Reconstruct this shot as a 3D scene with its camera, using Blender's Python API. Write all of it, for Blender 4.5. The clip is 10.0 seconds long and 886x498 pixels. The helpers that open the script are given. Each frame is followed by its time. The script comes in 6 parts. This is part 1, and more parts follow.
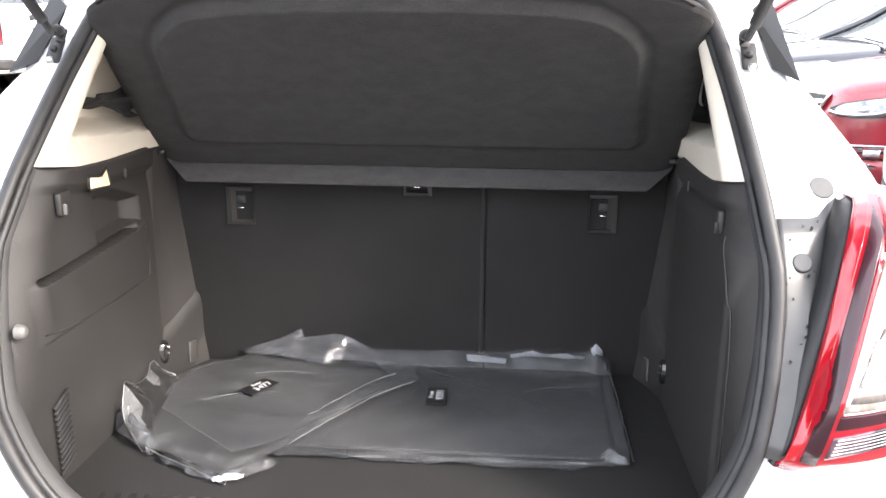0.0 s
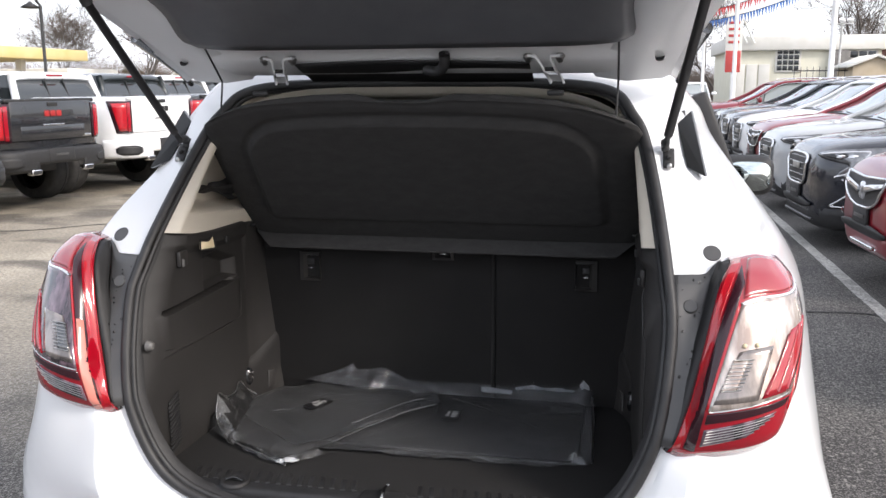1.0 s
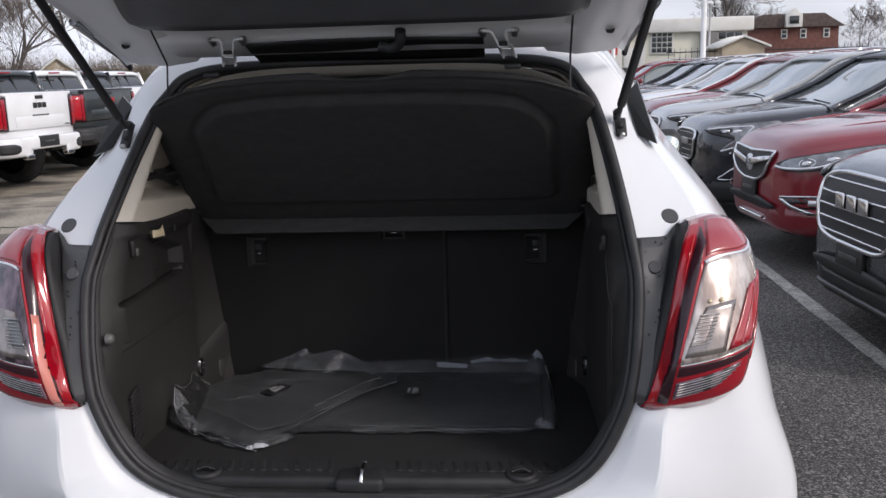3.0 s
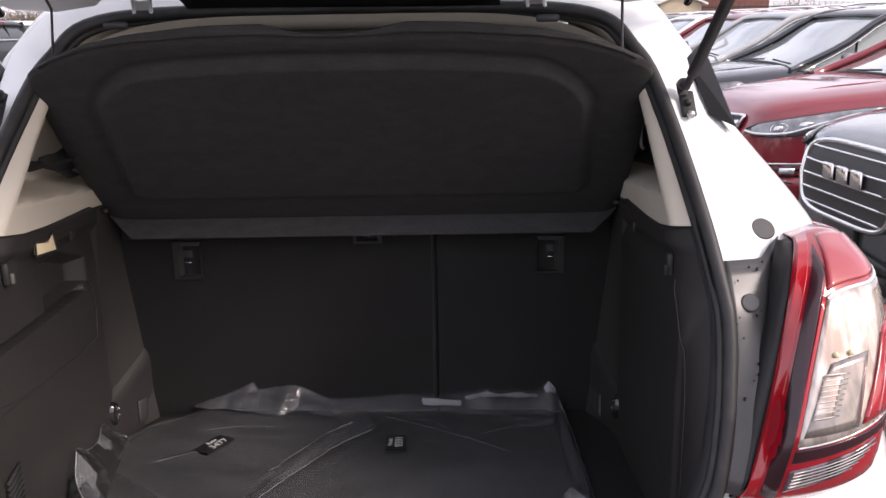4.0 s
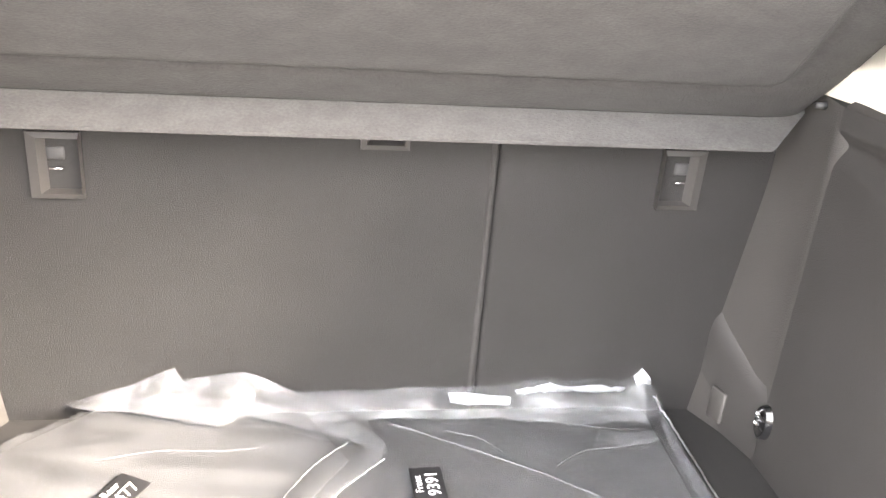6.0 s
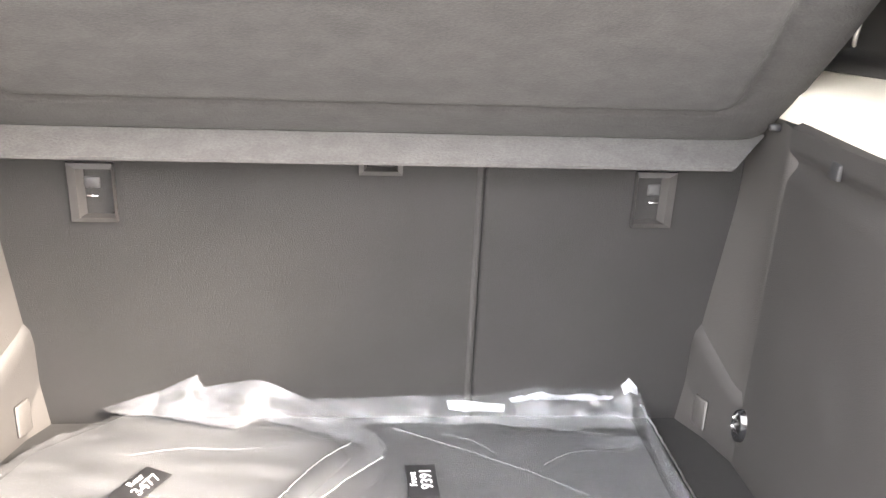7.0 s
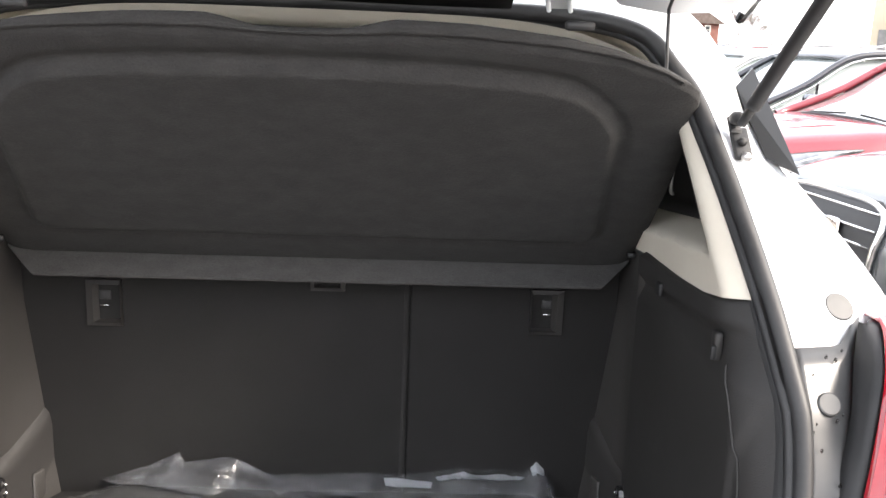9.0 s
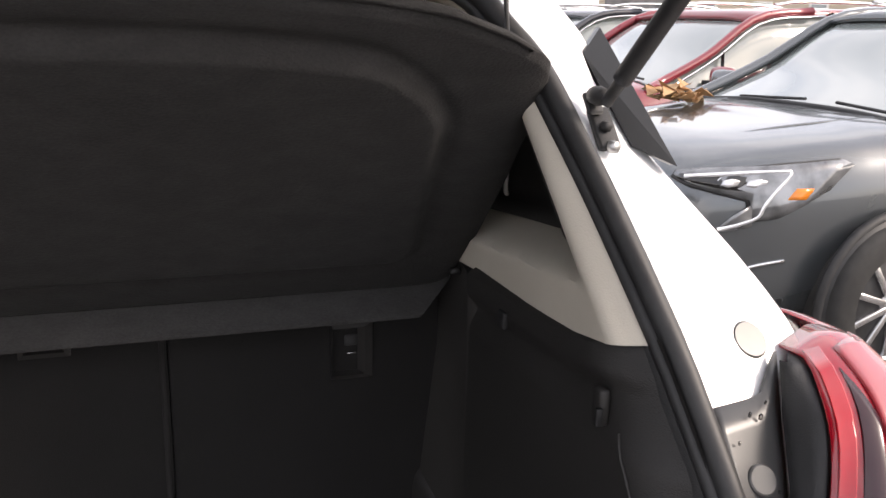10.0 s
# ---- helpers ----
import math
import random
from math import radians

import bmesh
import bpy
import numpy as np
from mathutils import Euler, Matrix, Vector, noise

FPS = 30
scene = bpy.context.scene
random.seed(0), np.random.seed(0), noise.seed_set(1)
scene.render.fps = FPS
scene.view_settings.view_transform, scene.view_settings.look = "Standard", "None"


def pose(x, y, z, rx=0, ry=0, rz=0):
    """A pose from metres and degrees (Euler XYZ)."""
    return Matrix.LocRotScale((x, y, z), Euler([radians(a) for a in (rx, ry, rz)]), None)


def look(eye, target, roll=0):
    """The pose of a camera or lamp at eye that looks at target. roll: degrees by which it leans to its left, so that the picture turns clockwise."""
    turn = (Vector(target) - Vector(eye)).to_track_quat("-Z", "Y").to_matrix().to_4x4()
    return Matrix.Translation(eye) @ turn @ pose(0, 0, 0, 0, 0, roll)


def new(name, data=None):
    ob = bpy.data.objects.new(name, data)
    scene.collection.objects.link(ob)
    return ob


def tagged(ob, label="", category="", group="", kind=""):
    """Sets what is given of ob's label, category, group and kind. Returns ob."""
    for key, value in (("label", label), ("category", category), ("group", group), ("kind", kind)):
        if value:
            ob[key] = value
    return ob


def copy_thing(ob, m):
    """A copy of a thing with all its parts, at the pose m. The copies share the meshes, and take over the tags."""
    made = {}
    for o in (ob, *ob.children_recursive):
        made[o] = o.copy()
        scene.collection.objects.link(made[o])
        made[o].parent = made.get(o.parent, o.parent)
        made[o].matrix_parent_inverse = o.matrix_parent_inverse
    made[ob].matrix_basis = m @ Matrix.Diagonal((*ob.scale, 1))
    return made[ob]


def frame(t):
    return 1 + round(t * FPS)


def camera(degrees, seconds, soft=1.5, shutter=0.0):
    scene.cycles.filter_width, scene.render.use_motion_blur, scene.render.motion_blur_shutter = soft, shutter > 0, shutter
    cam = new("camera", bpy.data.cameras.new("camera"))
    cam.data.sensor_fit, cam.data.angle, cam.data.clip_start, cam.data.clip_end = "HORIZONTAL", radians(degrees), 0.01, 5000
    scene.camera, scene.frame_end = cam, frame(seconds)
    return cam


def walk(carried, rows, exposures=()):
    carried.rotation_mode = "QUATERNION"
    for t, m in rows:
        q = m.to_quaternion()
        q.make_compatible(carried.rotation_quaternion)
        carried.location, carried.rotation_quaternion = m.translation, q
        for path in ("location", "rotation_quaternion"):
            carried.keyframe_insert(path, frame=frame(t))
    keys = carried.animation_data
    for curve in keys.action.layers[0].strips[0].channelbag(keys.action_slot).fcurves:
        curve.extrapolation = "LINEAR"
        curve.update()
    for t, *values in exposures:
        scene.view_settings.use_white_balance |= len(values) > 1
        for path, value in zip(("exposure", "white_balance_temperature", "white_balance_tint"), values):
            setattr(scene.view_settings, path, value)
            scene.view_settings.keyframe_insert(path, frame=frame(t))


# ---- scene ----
cam = camera(53.5, 10.0)
PATH = [
    (0, (0.203, -1.198, 1.489), (0.026, 0.718, 0.943), 0.2),
    (0.5, (0.33, -1.429, 1.533), (0.027, 0.503, 1.113), 0.8),
    (1, (0.444, -1.659, 1.555), (0.038, 0.265, 1.189), -0.3),
    (1.5, (0.385, -1.854, 1.553), (0.047, 0.088, 1.216), -0.7),
    (2, (0.333, -1.963, 1.532), (0.063, -0.01, 1.196), 0.0),
    (2.5, (0.34, -1.886, 1.533), (0.102, 0.066, 1.17), -1.1),
    (4, (0.161, -1.205, 1.533), (0.146, 0.733, 1.039), -1.0),
    (4.5, (0.146, -0.976, 1.487), (0.09, 0.934, 0.899), -1.2),
    (5, (0.082, -0.777, 1.479), (0.031, 1.101, 0.795), -0.3),
    (5.5, (-0.054, -0.561, 1.434), (0.11, 1.27, 0.646), 2.8),
    (6, (-0.083, -0.498, 1.435), (0.229, 1.297, 0.61), 4.8),
    (7.5, (0.035, -0.772, 1.457), (0.099, 1.128, 0.834), 1.2),
    (8, (0.08, -0.924, 1.489), (0.013, 1.009, 0.984), 0.3),
    (8.5, (0.083, -0.941, 1.52), (-0.02, 1.011, 1.098), 0.0),
    (9, (0.108, -0.916, 1.512), (0.217, 1.03, 1.064), 2.3),
    (9.5, (0.076, -0.754, 1.522), (0.561, 1.128, 1.051), 1.8),
    (10, (0.127, -0.584, 1.506), (0.751, 1.247, 0.999), 1.3),
]
walk(cam, [(t, look(eye, target, roll)) for t, eye, target, roll in PATH], [
    (0, 2.8, 6700, 13), (0.5, 1.87, 6800, 13), (1, 1.05, 6550, 13), (1.5, 0.52, 6400, 12), (2, 0.22, 6200, 13), (2.5, 0.17, 6200, 13),
    (4, 0.97, 6800, 22), (4.5, 1.77, 6900, 18), (5, 3.3, 7200, 16), (5.5, 4.72, 7500, 14), (6, 5.1, 7500, 14), (7.5, 4.68, 7300, 14),
    (8, 3.58, 7300, 13), (8.5, 2.6, 7200, 12), (9, 2.38, 6900, 12), (9.5, 1.85, 6800, 12), (10, 1.2, 7100, 17)])


# ---- world and sun ----
SUN_EL, SUN_AZ = 34.0, 118.0          # degrees; azimuth clockwise from +y
world = bpy.data.worlds.new("sky")
scene.world = world
world.use_nodes = True
wn = world.node_tree.nodes
sky = wn.new("ShaderNodeTexSky")
sky.sky_type, sky.sun_disc = "NISHITA", False
sky.sun_elevation, sky.sun_rotation = radians(SUN_EL), radians(SUN_AZ)
sky.air_density, sky.dust_density, sky.ozone_density = 1.0, 3.0, 1.0
# thin cloud over the whole sky: soft noise whitens the blue
tc = wn.new("ShaderNodeTexCoord")
mp = wn.new("ShaderNodeMapping")
mp.inputs["Scale"].default_value = (1.0, 1.0, 4.0)
cn = wn.new("ShaderNodeTexNoise")
cn.inputs["Scale"].default_value, cn.inputs["Detail"].default_value = 2.8, 7.0
cr = wn.new("ShaderNodeMapRange")
cr.inputs[1].default_value, cr.inputs[2].default_value, cr.inputs[3].default_value, cr.inputs[4].default_value = 0.32, 0.68, 0.40, 0.95
cm = wn.new("ShaderNodeMix")
cm.data_type = "RGBA"
cm.inputs[7].default_value = (6.4, 6.7, 7.2, 1)
wl = world.node_tree.links
wl.new(tc.outputs["Generated"], mp.inputs[0])
wl.new(mp.outputs[0], cn.inputs["Vector"])
wl.new(cn.outputs["Fac"], cr.inputs[0])
wl.new(cr.outputs[0], cm.inputs[0])
wl.new(sky.outputs[0], cm.inputs[6])
wl.new(cm.outputs[2], wn["Background"].inputs[0])
wn["Background"].inputs[1].default_value = 0.128
sun_data = bpy.data.lights.new("sun", "SUN")
sun_data.energy, sun_data.angle, sun_data.color = 1.45, radians(13), (1.0, 0.95, 0.88)
sun = new("sun", sun_data)
_az, _el = radians(SUN_AZ), radians(SUN_EL)
sun_at = Vector((math.sin(_az) * math.cos(_el), math.cos(_az) * math.cos(_el), math.sin(_el)))
sun.matrix_world = look(sun_at * 30, (0, 0, 0))


# ---- materials ----
def principled(name, color, rough=0.5, metal=0.0, coat=0.0, spec=0.5):
    m = bpy.data.materials.new(name)
    m.use_nodes = True
    b = m.node_tree.nodes["Principled BSDF"]
    b.inputs["Base Color"].default_value = (*color, 1)
    b.inputs["Roughness"].default_value = rough
    b.inputs["Metallic"].default_value = metal
    b.inputs["Coat Weight"].default_value = coat
    b.inputs["Coat Roughness"].default_value = 0.04
    b.inputs["Specular IOR Level"].default_value = spec
    return m


def textured(name, color, color2, scale=20.0, rough=0.6, rough2=None, metal=0.0, bump=0.0, bump_scale=200.0,
             fine=0.0, coat=0.0, lo=0.35, hi=0.65, stretch=(1, 1, 1), spec=0.5):
    """Two-scale noise between two colours, with fine grain and relief."""
    m = principled(name, color, rough, metal, coat, spec)
    n, l = m.node_tree.nodes, m.node_tree.links
    b = n["Principled BSDF"]
    co = n.new("ShaderNodeTexCoord")
    mp_ = n.new("ShaderNodeMapping")
    mp_.inputs["Scale"].default_value = stretch
    l.new(co.outputs["Object"], mp_.inputs[0])
    no = n.new("ShaderNodeTexNoise")
    no.inputs["Scale"].default_value, no.inputs["Detail"].default_value = scale, 5
    l.new(mp_.outputs[0], no.inputs["Vector"])
    ra = n.new("ShaderNodeMapRange")
    ra.inputs[1].default_value, ra.inputs[2].default_value = lo, hi
    l.new(no.outputs["Fac"], ra.inputs[0])
    mi = n.new("ShaderNodeMix")
    mi.data_type = "RGBA"
    mi.inputs[6].default_value, mi.inputs[7].default_value = (*color, 1), (*color2, 1)
    l.new(ra.outputs[0], mi.inputs[0])
    out = mi.outputs[2]
    gr = n.new("ShaderNodeTexNoise")
    gr.inputs["Scale"].default_value, gr.inputs["Detail"].default_value = bump_scale, 3
    l.new(mp_.outputs[0], gr.inputs["Vector"])
    if fine:
        ml = n.new("ShaderNodeMix")
        ml.data_type, ml.blend_type = "RGBA", "MULTIPLY"
        ml.inputs[0].default_value = fine
        g2 = n.new("ShaderNodeMapRange")
        g2.inputs[1].default_value, g2.inputs[2].default_value, g2.inputs[3].default_value, g2.inputs[4].default_value = 0.35, 0.65, 0.2, 1.6
        l.new(gr.outputs["Fac"], g2.inputs[0])
        l.new(out, ml.inputs[6])
        l.new(g2.outputs[0], ml.inputs[7])
        out = ml.outputs[2]
    l.new(out, b.inputs["Base Color"])
    if rough2 is not None:
        r2 = n.new("ShaderNodeMapRange")
        r2.inputs[3].default_value, r2.inputs[4].default_value = rough, rough2
        l.new(no.outputs["Fac"], r2.inputs[0])
        l.new(r2.outputs[0], b.inputs["Roughness"])
    if bump:
        bu = n.new("ShaderNodeBump")
        bu.inputs["Strength"].default_value, bu.inputs["Distance"].default_value = bump, 0.002
        l.new(gr.outputs["Fac"], bu.inputs["Height"])
        l.new(bu.outputs[0], b.inputs["Normal"])
    return m


def paint(name, color, rough=0.3, coat=0.8):
    return textured(name, color, tuple(c * 0.93 for c in color), 3.0, rough, rough + 0.08, coat=coat)


def glassy(name, tint, clear=0.75, rough=0.02):
    """Thin pane: part see-through, part gloss by Fresnel."""
    m = bpy.data.materials.new(name)
    m.use_nodes = True
    n, l = m.node_tree.nodes, m.node_tree.links
    n.remove(n["Principled BSDF"])
    tr = n.new("ShaderNodeBsdfTransparent")
    tr.inputs[0].default_value = (*[t * clear for t in tint], 1)
    gl = n.new("ShaderNodeBsdfGlossy")
    gl.inputs["Roughness"].default_value = rough
    fr = n.new("ShaderNodeFresnel")
    fr.inputs[0].default_value = 1.5
    mx = n.new("ShaderNodeMixShader")
    l.new(fr.outputs[0], mx.inputs[0])
    l.new(tr.outputs[0], mx.inputs[1])
    l.new(gl.outputs[0], mx.inputs[2])
    l.new(mx.outputs[0], n["Material Output"].inputs[0])
    return m


WHITE = paint("white_paint", (0.80, 0.81, 0.82), 0.28)
WHITE_IN = paint("white_inner_paint", (0.80, 0.81, 0.82), 0.4, 0.4)
RUBBER = textured("black_rubber", (0.018, 0.018, 0.019), (0.03, 0.03, 0.031), 30, 0.45, 0.6, bump=0.1)
BLACK = textured("black_plastic", (0.015, 0.015, 0.016), (0.023, 0.023, 0.024), 25, 0.5, 0.65, bump=0.25, bump_scale=900)
BLACK_GLOSS = principled("gloss_black", (0.012, 0.012, 0.013), 0.12, 0, 0.5)
GATE_PANEL = textured("gate_panel_plastic", (0.085, 0.088, 0.096), (0.100, 0.103, 0.112), 20, 0.35, 0.45, bump=0.25, bump_scale=700)
LAMP_GLASS = textured("lamp_glass", (0.10, 0.104, 0.11), (0.20, 0.205, 0.21), 5, 0.06, 0.15, metal=0.4, coat=1.0)
GREY_PLATE = textured("grey_plate", (0.055, 0.055, 0.056), (0.070, 0.069, 0.068), 20, 0.30, 0.36)
TRIM = textured("grey_trim_plastic", (0.0220, 0.0205, 0.0198), (0.0262, 0.0246, 0.0238), 14, 0.5, 0.62, bump=0.35, bump_scale=700)
BOLSTER = textured("light_grey_trim", (0.036, 0.0335, 0.032), (0.042, 0.0392, 0.0375), 14, 0.5, 0.6, bump=0.3, bump_scale=600)
CARPET = textured("grey_carpet", (0.0085, 0.0078, 0.0077), (0.0108, 0.0101, 0.0099), 9, 0.95, bump=0.9, bump_scale=900, fine=0.4, stretch=(1, 1, 1))
KNOB = textured("pale_knob_plastic", (0.11, 0.107, 0.104), (0.14, 0.137, 0.133), 30, 0.4)
BEZEL = textured("bezel_plastic", (0.024, 0.0225, 0.0218), (0.030, 0.0282, 0.0272), 20, 0.45, 0.55, bump=0.2, bump_scale=700)
PIPING = textured("carpet_piping", (0.013, 0.0122, 0.012), (0.017, 0.016, 0.0157), 30, 0.9, bump=0.6, bump_scale=700)
SHELF = textured("shelf_felt", (0.0220, 0.0212, 0.0211), (0.0310, 0.0300, 0.0297), 38, 0.95, bump=0.5, bump_scale=420, fine=0.2, stretch=(.75, 1.2, 1.2), lo=.34, hi=.68)
# shelf felt in a paler copy; the rail's extra brightness is in its colour
RAIL_FELT = textured("rail_felt", (0.034, 0.0328, 0.0325), (0.044, 0.0427, 0.0422), 45, 0.9, bump=0.5, bump_scale=420, fine=0.2, stretch=(.75, 1.2, 1.2))
BEIGE = textured("beige_trim", (0.56, 0.515, 0.435), (0.60, 0.555, 0.475), 10, 0.6, 0.7, bump=0.2, bump_scale=700)
FABRIC = textured("black_fabric", (0.02, 0.02, 0.021), (0.03, 0.03, 0.031), 40, 0.9, bump=0.6, bump_scale=800)
CHROME = principled("chrome", (0.75, 0.75, 0.76), 0.12, 1.0)
STEEL = textured("zinc_steel", (0.45, 0.45, 0.45), (0.55, 0.55, 0.54), 60, 0.35, 0.5, metal=1.0)
RED_LENS = principled("red_lens", (0.32, 0.004, 0.014), 0.08, 0, 0.9)
RED_BRIGHT = principled("red_light_guide", (0.42, 0.006, 0.014), 0.12, 0, 0.8)
FIN = principled("gloss_black_cover", (0.016, 0.017, 0.018), 0.3)
# dim copy of the clear lens, shade in its colour; reversing lenses too
DIM_LENS = textured("dim_lens", (0.022, 0.014, 0.021), (0.22, 0.15, 0.185), 26, 0.08, 0.2, metal=0.25, coat=1.0, stretch=(1.8, 1, 0.5), lo=.42, hi=.66)
BOWL = textured("reflector_bowl", (0.13, 0.115, 0.11), (0.34, 0.30, 0.28), 24, 0.12, 0.25, metal=0.5, coat=1.0, stretch=(1.5, 1, 0.5), lo=.40, hi=.62)
PINK_LENS = principled("rose_lens", (0.70, 0.25, 0.20), 0.15, 0, 0.8)
ROSE_CAP = principled("dusty_red_lens", (0.33, 0.035, 0.045), 0.12, 0, 0.9)
DARK_LENS = principled("smoked_lens", (0.030, 0.006, 0.011), 0.22, 0, 0.25)
CLEAR_LENS = textured("clear_lens", (0.30, 0.235, 0.205), (0.66, 0.59, 0.54), 30, 0.10, 0.25, metal=0.5, coat=1.0, stretch=(1.8, 1, 0.35), lo=.38, hi=.62)
AMBER = principled("amber_lens", (0.75, 0.22, 0.02), 0.2, 0, 0.6)
HEAD_GLASS = textured("headlamp_glass", (0.10, 0.104, 0.11), (0.30, 0.31, 0.325), 9, 0.08, 0.2, metal=0.5, coat=1.0)
LAMP_LED = principled("silver_lamp", (0.75, 0.76, 0.78), 0.15, 0.6, 0.9)
WARM = textured("warm_lens", (0.72, 0.60, 0.38), (0.80, 0.68, 0.46), 40, 0.3)
GLASS = glassy("tinted_glass", (0.55, 0.6, 0.58), 0.9)
DROP = glassy("water", (0.7, 0.7, 0.7), 0.8)
GLASS_DARK = principled("dark_glass", (0.02, 0.024, 0.026), 0.04, 0, 0.6)
# pale green-grey base stands in for bright sky mirrored in the panes
GLASS_SKY = principled("sky_sheen_glass", (0.23, 0.26, 0.25), 0.05, 0, 1.0, 1.0)
TYRE = textured("tyre_rubber", (0.018, 0.018, 0.018), (0.035, 0.034, 0.033), 12, 0.75, 0.9)
ALLOY = principled("alloy", (0.55, 0.55, 0.56), 0.25, 0.9)
TAG_BLACK = principled("tag_black", (0.012, 0.012, 0.013), 0.45)
TAG_WHITE = principled("tag_print_white", (0.62, 0.62, 0.62), 0.5)
MAT = textured("mat_carpet", (0.092, 0.091, 0.093), (0.110, 0.109, 0.111), 30, 0.95, bump=0.8, bump_scale=800, fine=0.4)


def film_material(name, lo, hi, haze_lo, haze_hi, rough, scale=(1, 2.6, 1), turn=0.6, crinkle=False):
    """Thin film: clear, with milky streaks and a gloss by Fresnel."""
    m = bpy.data.materials.new(name)
    m.use_nodes = True
    n, l = m.node_tree.nodes, m.node_tree.links
    n.remove(n["Principled BSDF"])
    df = n.new("ShaderNodeBsdfDiffuse")
    df.inputs[0].default_value = (0.80, 0.82, 0.85, 1)
    tl = n.new("ShaderNodeBsdfTranslucent")
    tl.inputs[0].default_value = (0.80, 0.82, 0.85, 1)
    half = n.new("ShaderNodeMixShader")
    half.inputs[0].default_value = 0.35
    l.new(df.outputs[0], half.inputs[1])
    l.new(tl.outputs[0], half.inputs[2])
    tr = n.new("ShaderNodeBsdfTransparent")
    tr.inputs[0].default_value = (0.95, 0.96, 0.97, 1)
    gl = n.new("ShaderNodeBsdfGlossy")
    gl.inputs["Roughness"].default_value = rough
    co = n.new("ShaderNodeTexCoord")
    mp_ = n.new("ShaderNodeMapping")
    mp_.inputs["Rotation"].default_value = (0, 0, turn)
    mp_.inputs["Scale"].default_value = scale
    l.new(co.outputs["Object"], mp_.inputs[0])
    no = n.new("ShaderNodeTexNoise")
    no.inputs["Scale"].default_value, no.inputs["Detail"].default_value, no.inputs["Distortion"].default_value = 7, 6, 0.9
    l.new(mp_.outputs[0], no.inputs["Vector"])
    ra = n.new("ShaderNodeMapRange")
    for k, v in zip((1, 2, 3, 4), (lo, hi, haze_lo, haze_hi)):
        ra.inputs[k].default_value = v
    l.new(no.outputs["Fac"], ra.inputs[0])
    m1 = n.new("ShaderNodeMixShader")
    l.new(ra.outputs[0], m1.inputs[0])
    l.new(tr.outputs[0], m1.inputs[1])
    l.new(half.outputs[0], m1.inputs[2])
    fr = n.new("ShaderNodeFresnel")
    fr.inputs[0].default_value = 1.5
    cr_ = n.new("ShaderNodeTexVoronoi")
    cr_.feature = "DISTANCE_TO_EDGE"
    cr_.inputs["Scale"].default_value = 38 if crinkle else 9
    l.new(mp_.outputs[0], cr_.inputs["Vector"])
    bu = n.new("ShaderNodeBump")
    bu.inputs["Strength"].default_value, bu.inputs["Distance"].default_value = (.85 if crinkle else .25), .004
    l.new(cr_.outputs["Distance"], bu.inputs["Height"])
    l.new(bu.outputs[0], gl.inputs["Normal"])
    l.new(bu.outputs[0], df.inputs["Normal"])
    m2 = n.new("ShaderNodeMixShader")
    l.new(fr.outputs[0], m2.inputs[0])
    l.new(m1.outputs[0], m2.inputs[1])
    l.new(gl.outputs[0], m2.inputs[2])
    l.new(m2.outputs[0], n["Material Output"].inputs[0])
    return m


FILM = film_material("clear_film", 0.45, 0.8, 0.08, 0.17, 0.22)
FILM_BAND = film_material("milky_film", 0.36, 0.68, 0.04, 0.15, 0.12, (1, 1, 1), 0.0, True)
FILM_FLAP = film_material("standing_film", 0.35, 0.7, 0.10, 0.26, 0.25, (1, 1, 1), 0.0, True)
# near-opaque white that paints the sky's glints on folds and edges
FILM_GLINT = film_material("film_glint_white", 0.3, 0.6, 0.55, 0.95, 0.3, (1, 1, 1), 0.0)


# ---- mesh tools ----
def thing(name, label, category, at=(0, 0, 0), rz=0.0, group="", kind=""):
    e = new(name)
    e.matrix_basis = pose(*at, 0, 0, rz)
    return tagged(e, label, category, group, kind)


def part(name, bm, material, parent=None, label="", smooth=True):
    me = bpy.data.meshes.new(name)
    if smooth:
        for f in bm.faces:
            f.smooth = True
    bm.to_mesh(me)
    bm.free()
    for m in material if isinstance(material, (list, tuple)) else [material]:
        me.materials.append(m)
    ob = new(name, me)
    ob.parent = parent
    if label:
        ob["label"] = label
    return ob


def sharp(ob, angle=35):
    """Hard edges where faces turn by more than the angle."""
    ob.data.set_sharp_from_angle(angle=radians(angle))
    return ob


def box(size, at=(0, 0, 0), bevel=0.0, rot=None, bm=None, seg=2):
    bm = bm or bmesh.new()
    g = bmesh.ops.create_cube(bm, size=1.0)
    vs = g["verts"]
    bmesh.ops.scale(bm, vec=size, verts=vs)
    if bevel:
        es = list({e for v in vs for e in v.link_edges})
        r = bmesh.ops.bevel(bm, geom=es, offset=bevel, segments=seg, affect="EDGES", profile=0.5)
        vs = list({v for f in r["faces"] for v in f.verts} | {v for v in vs if v.is_valid})
        seen, todo = set(vs), list(vs)
        while todo:
            v = todo.pop()
            for e in v.link_edges:
                o = e.other_vert(v)
                if o not in seen:
                    seen.add(o)
                    todo.append(o)
        vs = list(seen)
    m = Matrix.Translation(at) @ (Euler([radians(a) for a in rot]).to_matrix().to_4x4() if rot else Matrix())
    bmesh.ops.transform(bm, matrix=m, verts=vs)
    return bm


